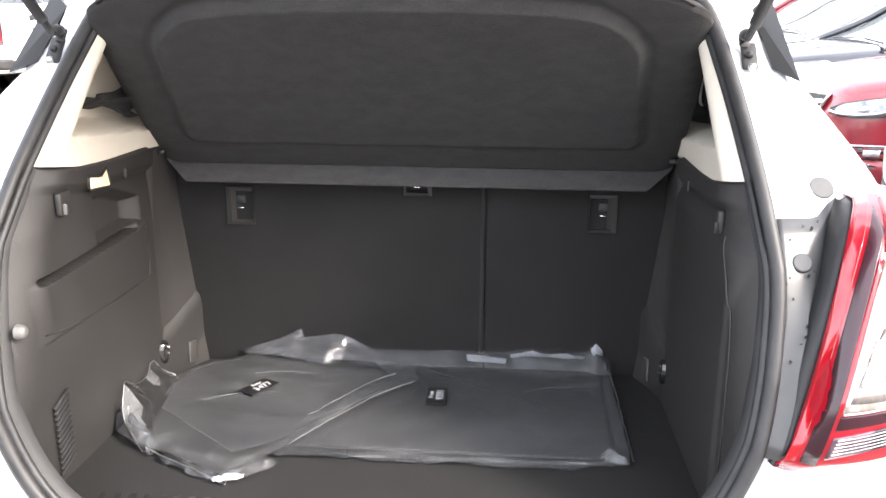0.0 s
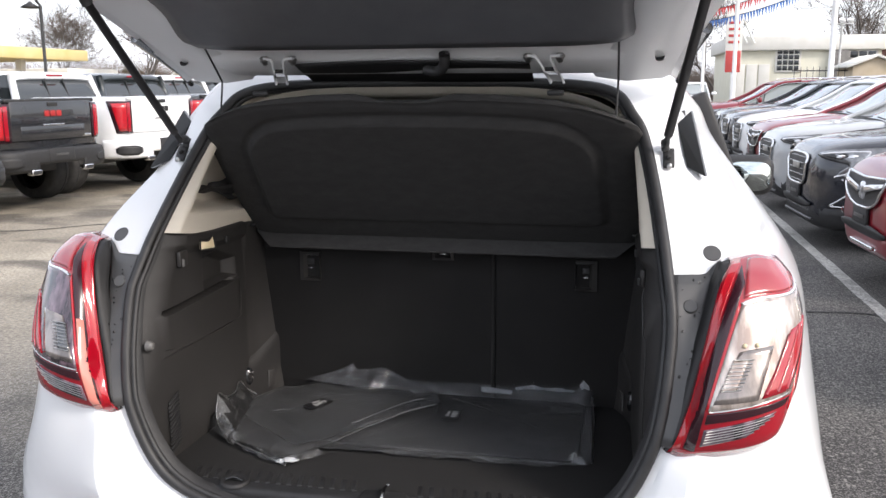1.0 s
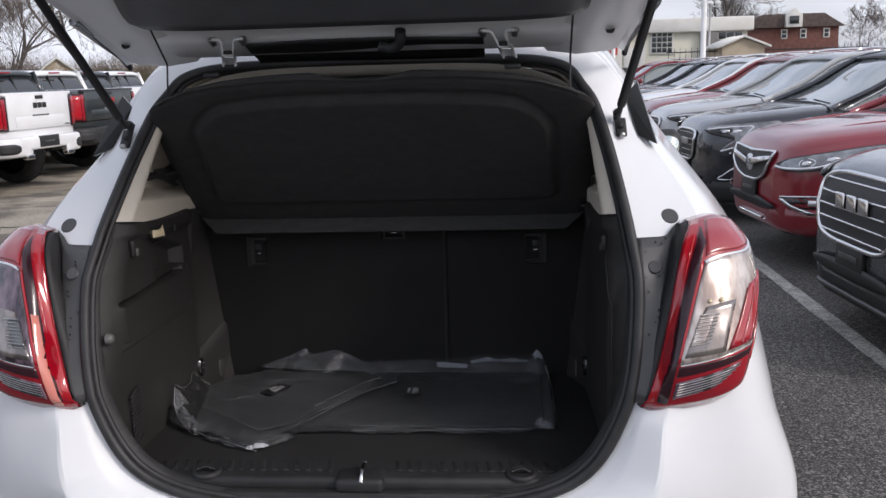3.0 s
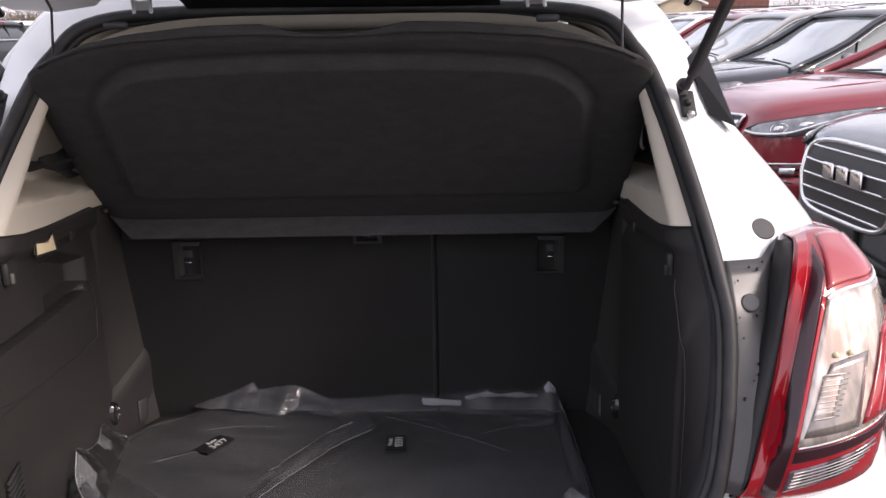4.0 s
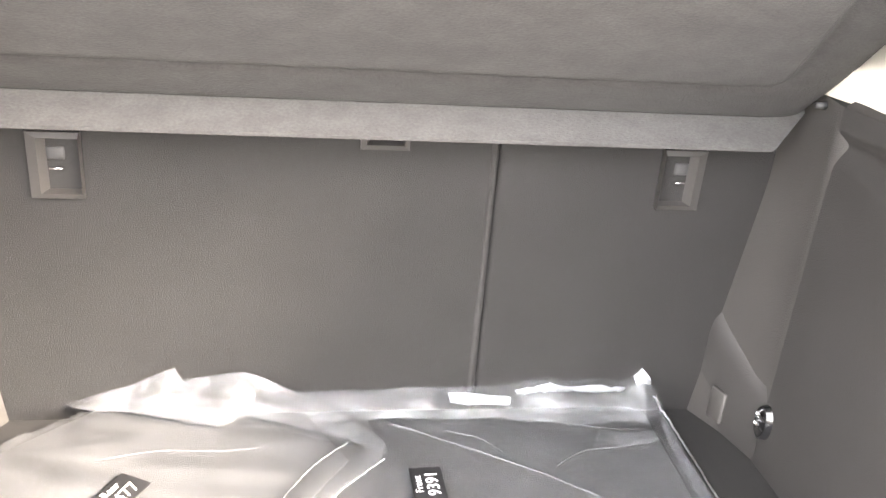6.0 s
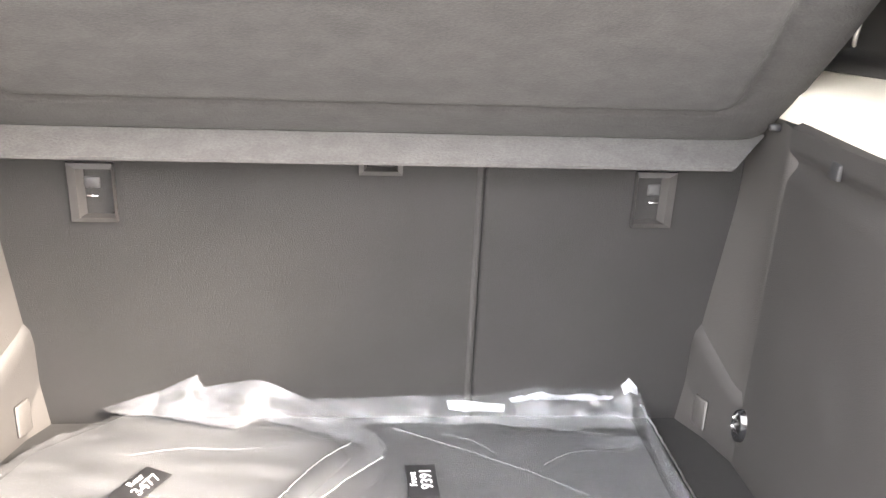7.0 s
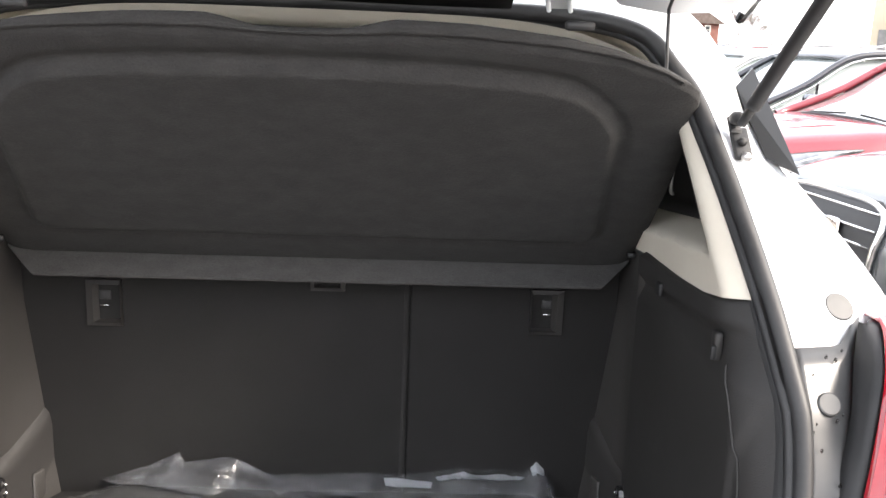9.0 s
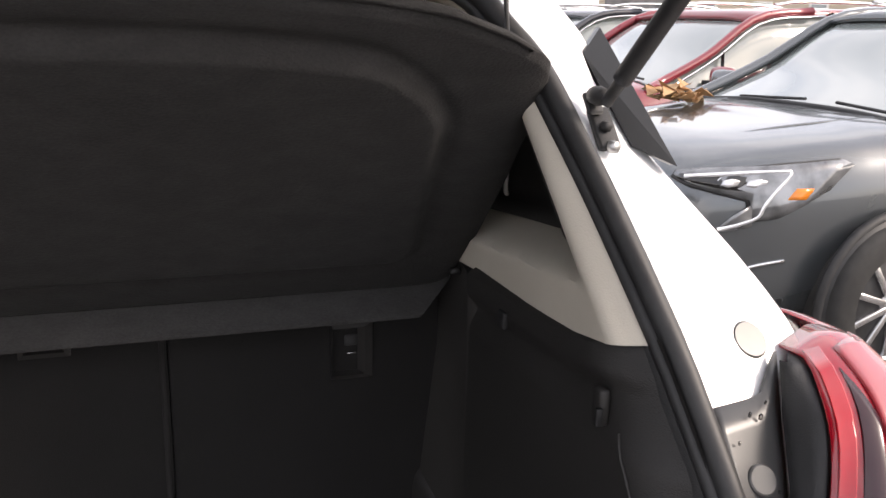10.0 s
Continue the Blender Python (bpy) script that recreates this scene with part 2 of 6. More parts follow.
def loft(rows, close_u=False, close_v=False, bm=None):
    """A sheet through rows of points."""
    bm = bm or bmesh.new()
    g = [[bm.verts.new(p) for p in r] for r in rows]
    nu, nv = len(g), len(g[0])
    for i in range(nu if close_u else nu - 1):
        for j in range(nv if close_v else nv - 1):
            a, b, c, d = g[i][j], g[(i + 1) % nu][j], g[(i + 1) % nu][(j + 1) % nv], g[i][(j + 1) % nv]
            if len({a, b, c, d}) == 4:
                bm.faces.new((a, b, c, d))
    return bm


def thicken(bm, t):
    """Gives a sheet thickness t against its normals."""
    bmesh.ops.recalc_face_normals(bm, faces=bm.faces)
    bmesh.ops.solidify(bm, geom=list(bm.faces), thickness=t)
    return bm


def slab(outline, thick, axis="z", base=0.0, bevel=0.0, bm=None):
    """A plate from an outline in the plane across the axis."""
    bm = bm or bmesh.new()
    def p(a, b, h):
        return {"z": (a, b, h), "y": (a, h, b), "x": (h, a, b)}[axis]
    lo = [bm.verts.new(p(a, b, base)) for a, b in outline]
    hi = [bm.verts.new(p(a, b, base + thick)) for a, b in outline]
    n = len(outline)
    fs = [bm.faces.new(lo[::-1]), bm.faces.new(hi)]
    for i in range(n):
        fs.append(bm.faces.new((lo[i], lo[(i + 1) % n], hi[(i + 1) % n], hi[i])))
    bmesh.ops.recalc_face_normals(bm, faces=fs)
    if bevel:
        es = list({e for f in fs[:2] for e in f.edges})
        bmesh.ops.bevel(bm, geom=es, offset=bevel, segments=2, affect="EDGES", profile=0.5)
    return bm


def tube(path, r, seg=10, closed=False, bm=None, r2=None):
    """A round bar along a path; r2: radius at its end."""
    bm = bm or bmesh.new()
    pts = [Vector(p) for p in path]
    n = len(pts)
    rings = []
    side = None
    for i, p in enumerate(pts):
        a = pts[(i - 1) % n] if closed or i else p
        b = pts[(i + 1) % n] if closed or i < n - 1 else p
        d = (b - a).normalized()
        if side is None:
            side = d.orthogonal().normalized()
        side = (side - d * side.dot(d)).normalized()
        up = d.cross(side)
        rr = r if r2 is None else r + (r2 - r) * i / (n - 1)
        rings.append([p + (side * math.cos(t) + up * math.sin(t)) * rr for t in (2 * math.pi * k / seg for k in range(seg))])
    loft(rings, closed, True, bm)
    if not closed:
        for ring, flip in ((0, True), (-1, False)):
            bm.verts.ensure_lookup_table()
            vs = [v for v in bm.verts[-n * seg:]]
            vs = vs[:seg] if flip else vs[-seg:]
            bm.faces.new(vs[::-1] if flip else vs)
    return bm


def lathe(profile, seg=28, axis="y", at=(0, 0, 0), bm=None):
    """A turned shape; profile of (radius, place along the axis)."""
    bm = bm or bmesh.new()
    rows = []
    for k in range(seg):
        t = 2 * math.pi * k / seg
        c, s = math.cos(t), math.sin(t)
        row = []
        for r, h in profile:
            v = {"y": (r * c, h, r * s), "x": (h, r * c, r * s), "z": (r * c, r * s, h)}[axis]
            row.append((v[0] + at[0], v[1] + at[1], v[2] + at[2]))
        rows.append(row)
    loft(rows, True, False, bm)
    bmesh.ops.remove_doubles(bm, verts=bm.verts, dist=1e-5)
    bmesh.ops.recalc_face_normals(bm, faces=bm.faces)
    return bm


def spline(keys, n):
    """n points on a smooth curve through the keys."""
    k = np.array(keys, float)
    m = len(k)
    d = np.zeros_like(k)
    d[1:-1] = (k[2:] - k[:-2]) / 2
    d[0], d[-1] = k[1] - k[0], k[-1] - k[-2]
    out = []
    for t in np.linspace(0, m - 1, n):
        i = min(int(t), m - 2)
        u = t - i
        out.append((2 * u**3 - 3 * u**2 + 1) * k[i] + (u**3 - 2 * u**2 + u) * d[i] + (-2 * u**3 + 3 * u**2) * k[i + 1] + (u**3 - u**2) * d[i + 1])
    return np.array(out)


def ramp(v):
    v = min(1.0, max(0.0, v))
    return v * v * (3 - 2 * v)


def lettering(name, text, size, parent, m, material):
    cu = bpy.data.curves.new(name, "FONT")
    cu.body, cu.size, cu.align_x, cu.align_y = text, size, "CENTER", "CENTER"
    cu.extrude = 0.0002
    cu.materials.append(material)
    ob = new(name, cu)
    ob.parent = parent
    ob.matrix_basis = m
    return ob


# ---- the white hatchback with its open tailgate ----
car = thing("hatchback_car", "white compact SUV with its tailgate open and an empty boot", "car")


def seal_y(z):
    """How far forward the plane of the boot opening lies at a height."""
    return float(np.interp(z, [0.70, 0.80, 0.94, 1.04, 1.16, 1.25, 1.42, 1.57], [-0.17, -0.17, -0.16, -0.13, -0.085, -0.02, 0.13, 0.25]))


SEAL = spline([(0, .725), (.25, .728), (.42, .785), (.505, .92), (.533, 1.10), (.525, 1.22), (.492, 1.40), (.455, 1.495), (.365, 1.555), (0, 1.566)], 73)
S3 = [Vector((x, seal_y(z), z)) for x, z in SEAL]
EDGE = spline([(0, -.248, .680), (.32, -.248, .680), (.530, -.240, .752), (.572, -.190, .915), (.595, -.112, 1.09), (.655, -.010, 1.235),
               (.556, .172, 1.42), (.516, .232, 1.520), (.40, .275, 1.590), (0, .290, 1.600)], 73)
SKIN = spline([(0, -.325, .60), (.38, -.315, .60), (.80, -.110, .69), (.790, -.060, .90), (.742, -.020, 1.09), (.738, .160, 1.218),
               (.602, .272, 1.405), (.553, .292, 1.500), (.43, .360, 1.605), (0, .375, 1.630)], 73)
FLANK = spline([(0, -.31, .44), (.42, -.30, .44), (.80, -.10, .45), (.868, .55, .80), (.875, .65, 1.03), (.845, .75, 1.165),
                (.670, .80, 1.405), (.610, .82, 1.515), (.46, .90, 1.635), (0, .90, 1.665)], 73)
NOSE = spline([(0, -.22, .30), (.42, -.20, .30), (.78, -.02, .30), (.875, 2.1, .80), (.880, 2.1, 1.03), (.870, 2.1, 1.14),
               (.690, 2.0, 1.405), (.630, 2.0, 1.515), (.46, 1.95, 1.615), (0, 1.95, 1.640)], 73)


def skin_rows(lo, hi, out=0.0):
    rows = []
    for i in range(lo, hi):
        s, e = S3[i], Vector(EDGE[i])
        low = min(1, max(0, (.93 - s.z) / .03))
        a = [s.lerp(e, u) + Vector((0, -d * low, 0)) for u, d in ((0, 0), (.26, 0), (.33, .0045), (.42, .006), (.90, .0055), (.985, .001))]
        b = [Vector(p) for p in spline([EDGE[i], SKIN[i], FLANK[i], NOSE[i]], 19)]
        rows.append(a + b)
    return rows


def body_shell():
    bm = bmesh.new()
    n = len(S3)
    full = skin_rows(0, n)
    loft(full, bm=bm)
    # the rear side windows are left open
    bm.verts.ensure_lookup_table()
    gone = []
    for f in bm.faces:
        c = f.calc_center_median()
        if c.y > 1.45 and 1.17 < c.z < 1.50 and c.x > .5:
            gone.append(f)
    bmesh.ops.delete(bm, geom=gone, context="FACES")
    geom = list(bm.verts) + list(bm.edges) + list(bm.faces)
    d = bmesh.ops.duplicate(bm, geom=geom)
    dv = [g for g in d["geom"] if isinstance(g, bmesh.types.BMVert)]
    df = [g for g in d["geom"] if isinstance(g, bmesh.types.BMFace)]
    bmesh.ops.scale(bm, vec=(-1, 1, 1), verts=dv)
    bmesh.ops.reverse_faces(bm, faces=df)
    bmesh.ops.remove_doubles(bm, verts=bm.verts, dist=1e-4)
    bmesh.ops.recalc_face_normals(bm, faces=bm.faces)
    bmesh.ops.solidify(bm, geom=list(bm.faces), thickness=0.004)
    return bm


sharp(part("body", body_shell(), WHITE, car, "glossy white body shell"), 24)


def loop_full(half, dy=0.0, inset=0.0):
    pts = [Vector(p) for p in half]
    ring = pts + [Vector((-p.x, p.y, p.z)) for p in pts[-2:0:-1]]
    c = Vector((0, 0, 1.14))
    out = []
    for p in ring:
        d = Vector((p.x - c.x, 0, p.z - c.z))
        k = max(d.length, 1e-6)
        out.append(Vector((p.x - d.x / k * inset, p.y + dy, p.z - d.z / k * inset)))
    return out


# double-lipped rubber seal round the opening, and the trim lip behind it
seal = part("door_seal", tube(loop_full(S3, -.008, .004), .0105, 10, True), RUBBER, car, "black rubber door seal")
bm = tube(loop_full(S3, .0, .015), .0065, 8, True)
part("inner_lip", bm, RUBBER, seal)
rows = [loop_full(S3, dy, ins) for dy, ins in ((.0, .008), (.004, .020), (.026, .024))]
low = [i for i in range(-44, 45)]
part("opening_trim", loft([[r[i] for r in rows] for i in low]), BLACK, car, "black plastic opening surround")

# grey filler plates between seal and tail lamp, each with a round plug
def plate_edge(z):
    """Line along which plate and lamp housing meet."""
    return float(np.interp(z, [.93, 1.04, 1.131, 1.207, 1.25], [.533, .556, .579, .600, .616]))


def side_plate(sx):
    rows = []
    for v in np.linspace(0, 1, 16):
        row = []
        for u in np.linspace(0, 1, 9):
            z = .936 + (1.217 - .936) * v
            t = min(1, max(0, (u - .70) / .30))
            z += .026 * t * t * (3 - 2 * t) * v ** 6
            x0 = float(np.interp(z, [.92, 1.10, 1.22], [.508, .538, .531]))
            ey = float(np.interp(z, [.70, .75, .915, 1.09, 1.235, 1.42], [-.235, -.225, -.19, -.112, -.01, .165]))
            y = seal_y(z) + (ey - seal_y(z)) * u * .7 - .0105
            row.append(Vector((x0 + (plate_edge(z) + .003 - x0) * u, y, z)))
        rows.append(row)
    bm = loft(rows)
    bmesh.ops.scale(bm, vec=(sx, 1, 1), verts=bm.verts)
    thicken(bm, .004)
    p = part("filler_plate", bm, GREY_PLATE, car, "dark grey plate beside the tail lamp")
    bm = lathe([(0, -.001), (.011, -.001), (.0125, 0), (.013, .004)], 20, "y", (0, 0, 0))
    bmesh.ops.rotate(bm, matrix=Euler((radians(-36), 0, 0)).to_matrix(), verts=bm.verts)
    bmesh.ops.translate(bm, vec=(.561 * sx, -.0868, 1.168), verts=bm.verts)
    sharp(part("plate_plug", bm, GREY_PLATE, p), 30)
    # raindrops
    random.seed(4 + sx)
    for k in range(13):
        a, b = random.uniform(6, 14.9), random.uniform(.4, 6.6)
        i, j = int(a), int(b)
        c = rows[i][j].lerp(rows[i][j + 1], b - j).lerp(rows[i + 1][j].lerp(rows[i + 1][j + 1], b - j), a - i)
        bm = bmesh.new()
        bmesh.ops.create_icosphere(bm, subdivisions=1, radius=random.uniform(.0012, .0026))
        bmesh.ops.scale(bm, vec=(1, .5, 1.35), verts=bm.verts)
        bmesh.ops.translate(bm, vec=(c.x * sx, c.y - .0045, c.z), verts=bm.verts)
        part("raindrop", bm, DROP, p)
    bm = lathe([(0, -.002), (.0155, -.002), (.0175, .000), (.0175, .006)], 24, "y")
    bmesh.ops.rotate(bm, matrix=Euler((radians(-42), 0, radians(8 * sx))).to_matrix(), verts=bm.verts)
    bmesh.ops.translate(bm, vec=(.600 * sx, -.0045, 1.249), verts=bm.verts)
    sharp(part("body_plug", bm, GREY_PLATE, car, "round grey plug in the white pillar"), 30)


for sx in (1, -1):
    side_plate(sx)


# ---- tail lamps ----
LAMP_COLUMNS = [spline(k, 61) for k in (
    [(.533, -.192, .934), (.562, -.160, 1.010), (.579, -.143, 1.083), (.594, -.122, 1.155), (.609, -.094, 1.210), (.636, -.026, 1.247)],
    [(.572, -.190, .926), (.588, -.205, 1.017), (.612, -.170, 1.100), (.638, -.128, 1.182), (.658, -.082, 1.226), (.674, -.010, 1.254)],
    [(.700, -.170, .958), (.716, -.155, 1.036), (.736, -.108, 1.100), (.746, -.060, 1.157), (.736, -.026, 1.206), (.708, .020, 1.246)],
    [(.722, -.120, .985), (.750, -.080, 1.045), (.762, -.020, 1.105), (.762, .040, 1.160), (.748, .095, 1.205), (.722, .100, 1.236)])]
LAMP_U = (0.0, .30, .80, 1.0)


def lamp_point(u, v, out=0.0):
    """u from the inner edge to the flank, v from the foot to the top."""
    i = min(max(v, 0), 1) * 60
    k = int(min(i, 59))
    c = [q[k] + (q[k + 1] - q[k]) * (i - k) for q in LAMP_COLUMNS]
    d = [(c[n + 1] - c[n]) / (LAMP_U[n + 1] - LAMP_U[n]) for n in range(3)]
    m = [d[0] * 1.15, (d[0] + d[1]) / 2, (d[1] + d[2]) / 2, d[2]]
    n = 0 if u < .30 else 1 if u < .80 else 2
    h = LAMP_U[n + 1] - LAMP_U[n]
    t = (u - LAMP_U[n]) / h
    p = (2 * t**3 - 3 * t**2 + 1) * c[n] + (t**3 - 2 * t**2 + t) * h * m[n] + (3 * t**2 - 2 * t**3) * c[n + 1] + (t**3 - t**2) * h * m[n + 1]
    edge = min((1 - u) * .7, v, 1 - v) / .05
    return p + np.array((.42, -.86, .28)) * (out - .020 * max(0.0, 1 - edge) ** 2)


def lamp_patch(poly, out, sx, n=10, cap=0.0):
    """A piece of lens between two lower and two upper corners in (u, v)."""
    (u0, v0), (u1, v1), (u2, v2), (u3, v3) = poly
    rows = []
    for j in range(n + 1):
        t = j / n
        row = []
        for i in range(n + 1):
            s = i / n
            u = (u0 * (1 - s) + u1 * s) * (1 - t) + (u3 * (1 - s) + u2 * s) * t
            v = (v0 * (1 - s) + v1 * s) * (1 - t) + (v3 * (1 - s) + v2 * s) * t
            row.append(lamp_point(u, v, out))
        rows.append(row)
    bm = loft(rows)
    bmesh.ops.scale(bm, vec=(sx, 1, 1), verts=bm.verts)
    return thicken(bm, -0.003 if cap == 0 else cap)


def tail_lamp(sx):
    lamp = part("tail_lamp", lamp_patch([(0, 0), (1, 0), (1, 1), (0, 1)], 0.0, sx, 30), RED_LENS, car, "red tail lamp with a clear middle")
    part("light_guide", lamp_patch([(.0, .02), (.085, .03), (.12, .97), (.02, .98)], .0035, sx, 16), RED_BRIGHT, lamp, "bright red light bar")
    part("dark_bezel", lamp_patch([(.13, .035), (.27, .035), (.27, .74), (.16, .90)], .002, sx, 16), DARK_LENS, lamp, "dark inner bezel")
    part("bezel_edge", lamp_patch([(.270, .20), (.292, .20), (.300, .60), (.276, .62)], .003, sx, 12), RED_BRIGHT, lamp)
    if sx < 0:
        part("rose_strip", lamp_patch([(.15, .02), (.27, .02), (.25, .42), (.16, .42)], .004, sx), PINK_LENS, lamp, "pale rose reflector strip")
    # left lens gets the dim copy, since that lamp lies in shade
    lens = part("indicator_lens", lamp_patch([(.295, .200), (.83, .205), (.90, .78), (.31, .60)], .003, sx, 16), CLEAR_LENS if sx > 0 else DIM_LENS, lamp, "clear faceted lens" if sx > 0 else "clear faceted lens, coloured dark for its shade")
    pts = [Vector(lamp_point(.31 + .58 * t, .605 + .19 * t, .004)) for t in np.linspace(0, 1, 14)]
    part("lens_edge", tube([(p.x * sx, p.y, p.z) for p in pts], .0036, 8), LAMP_LED, lens)
    pts = [Vector(lamp_point(.30 + .54 * t, .196 + .02 * t * t, .005)) for t in np.linspace(0, 1, 14)]
    part("lens_rim", tube([(p.x * sx, p.y, p.z) for p in pts], .0014, 6), LAMP_LED, lens)
    part("top_cap", lamp_patch([(.31, .635), (.90, .825), (.80, .96), (.20, .95)], .003, sx, 14), ROSE_CAP, lamp, "dusty red upper lens")
    # dark reflector bowl with its bulb holder and fine ribs
    bowl = part("reflector_bowl", lamp_patch([(.315, .225), (.60, .222), (.60, .45), (.40, .42)], .0045, sx, 8), BOWL, lens, "smoky reflector bowl")
    # left shield is darkened the same way
    part("bulb_shield", lamp_patch([(.34, .27), (.45, .27), (.47, .39), (.37, .39)], .0060, sx, 6), CLEAR_LENS if sx > 0 else LAMP_GLASS, bowl)
    for k in range(9):
        v = .275 + .0145 * k
        pts = [Vector(lamp_point(.335 + .135 * t + .003 * k, v, .0102)) for t in np.linspace(0, 1, 5)]
        part("lens_rib", tube([(p.x * sx, p.y, p.z) for p in pts], .0010, 5), STEEL, lens)
    for u, v in (((.42, .445), (.50, .450)) if sx > 0 else ()):
        c = lamp_point(u, v, .005)
        part("bulb", lathe([(0, -.005), (.003, -.004), (.004, .001), (.003, .004)], 12, "y", (c[0] * sx, c[1] - .002, c[2])), WARM, lens)
    part("red_reflector", lamp_patch([(.62, .225), (.80, .230), (.86, .58), (.70, .52)], .0050, sx, 10), RED_LENS, lens, "red inner reflector")
    for u, v0, v1 in ((.64, .24, .50), (.71, .24, .54), (.78, .24, .58)):
        pts = [Vector(lamp_point(u + .05 * k / 7, v0 + (v1 - v0) * k / 7, .008)) for k in range(8)]
        part("red_fin", tube([(p.x * sx, p.y, p.z) for p in pts], .0020, 6), ROSE_CAP, lens)
    part("flank_lens", lamp_patch([(.86, .12), (.97, .14), (.97, .74), (.91, .72)], .002, sx, 12), RED_BRIGHT, lamp, "bright red flank lens")
    part("smoked_band", lamp_patch([(.295, .150), (.80, .165), (.83, .192), (.295, .190)], .002, sx), DARK_LENS, lamp)
    rev = part("reversing_lens", lamp_patch([(.30, .055), (.58, .075), (.74, .150), (.30, .125)], .003, sx), DIM_LENS, lamp, "ribbed clear reversing lens")
    for k in range(5):
        v = .068 + k * .012
        pts = [Vector(lamp_point(.315 + (.30 + .028 * k) * t, v + .02 * t, .0085)) for t in np.linspace(0, 1, 6)]
        part("lens_rib", tube([(p.x * sx, p.y, p.z) for p in pts], .0009, 6), STEEL, rev)


def lamp_wall(sx):
    """Black side wall of the lamp housing, from the plate out to the red bar."""
    rows = []
    for v in np.linspace(0, .985, 30):
        e = Vector(lamp_point(0, v, -.001))
        z = e.z
        x, y = plate_edge(z), seal_y(z) - .012
        rows.append([Vector((x - .005, y + .004, z)), Vector((x, y - .003, z)), Vector((x, y - .003, z)).lerp(e, .45) + Vector((-.003, -.002, 0)), e + Vector((-.0015, .002, 0)), e + Vector((.006, .004, 0))])
    bm = loft(rows)
    bmesh.ops.scale(bm, vec=(sx, 1, 1), verts=bm.verts)
    part("lamp_wall", thicken(bm, .003), BLACK, car, "black side wall of the lamp housing")


for sx in (1, -1):
    tail_lamp(sx)
    lamp_wall(sx)

# ---- rear side window corner and strut mounts ----
def rear_corner(sx):
    bm = bmesh.new()
    rim = [(.540, .214, 1.476), (.567, .232, 1.501), (.592, .112, 1.378), (.558, .138, 1.394)]
    rows = [[((x + d * .25) * sx, y + d, z + h) for x, y, z in rim] for d, h in ((0, 0), (.012, 0), (.022, -.002))]
    loft(rows, False, True, bm)
    bm.verts.ensure_lookup_table()
    bm.faces.new(bm.verts[:4])
    bmesh.ops.recalc_face_normals(bm, faces=bm.faces)
    part("quarter_window", bm, FIN, car, "dark rear quarter window", smooth=False)
    br = part("strut_mount", box((.022, .008, .046), (.522 * sx, .130, 1.412), .003, (-42, 0, 0)), BLACK, car, "black strut bracket with two bolts")
    part("mount_plate", box((.016, .006, .024), (.515 * sx, .140, 1.434), .003, (-42, 0, 0)), BLACK, br)
    part("ball_stud", lathe([(0, -.014), (.007, -.012), (.0092, 0), (.008, .009), (0, .011)], 14, "y", (.514 * sx, .128, 1.442)), BLACK, br)
    part("mount_bolt", lathe([(0, -.004), (.006, -.004), (.006, .004)], 6, "y", (.523 * sx, .112, 1.398)), STEEL, br)
    part("mount_bolt", lathe([(0, -.004), (.005, -.004), (.005, .004)], 6, "y", (.521 * sx, .124, 1.415)), BLACK, br)


for sx in (1, -1):
    rear_corner(sx)

# ---- tailgate, swung up ----
gate = part("tailgate", bmesh.new(), WHITE_IN, car, "open white tailgate with a black inner panel")
TH = radians(32)
G0 = Vector((0, .175, 1.575))
GD, GU = Vector((0, -math.cos(TH), math.sin(TH))), Vector((0, math.sin(TH), math.cos(TH)))


def gp(x, s, h=0.0):
    """A place on the open gate: x across, s from the hinge edge, h above the inner face."""
    return G0 + Vector((x, 0, 0)) + GD * s + GU * h


def gate_half_width(s):
    return float(np.interp(s, [0, .12, .30, .55, .75, .95], [.535, .565, .625, .68, .66, .56]))


def gate_sheet(s0, s1, w0, w1, h, n=24, m=18, dome=0.0, edge_drop=0.0):
    rows = []
    for j in range(n + 1):
        s = s0 + (s1 - s0) * j / n
        w = gate_half_width(s)
        rows.append([gp(w * (w0 + (w1 - w0) * i / m), s, h + dome * (1 - (2 * i / m - 1) ** 2) - edge_drop * abs(2 * i / m - 1) ** 6) for i in range(m + 1)])
    return loft(rows)


part("outer_skin", thicken(gate_sheet(-.02, .95, -1, 1, .055, dome=.05, edge_drop=.05), .004), WHITE, gate)


def gate_frame():
    """The painted inner frame: two side rails and the hinge rail."""
    bm = bmesh.new()
    for sx in (1, -1):
        rows = []
        for j in range(26):
            s = -.015 + .965 * j / 25
            w = gate_half_width(s)
            rows.append([gp(sx * x, s, h) for x, h in ((w, .045), (w - .004, .012), (w - .03, .0), (w - .10, -.006), (w - .16, .004), (w - .18, .03))])
        loft(rows, bm=bm)
    rows = []
    for s, h in ((-.015, .045), (-.01, .01), (.01, .0), (.055, -.004), (.075, -.004), (.085, .003), (.125, .002), (.150, -.002), (.165, .03)):
        rows.append([gp(x, s, h) for x in np.linspace(-.43, .43, 30)])
    loft(rows, bm=bm)
    return thicken(bm, .004)


sharp(part("inner_frame", gate_frame(), WHITE_IN, gate, "grey-white painted inner frame"), 50)


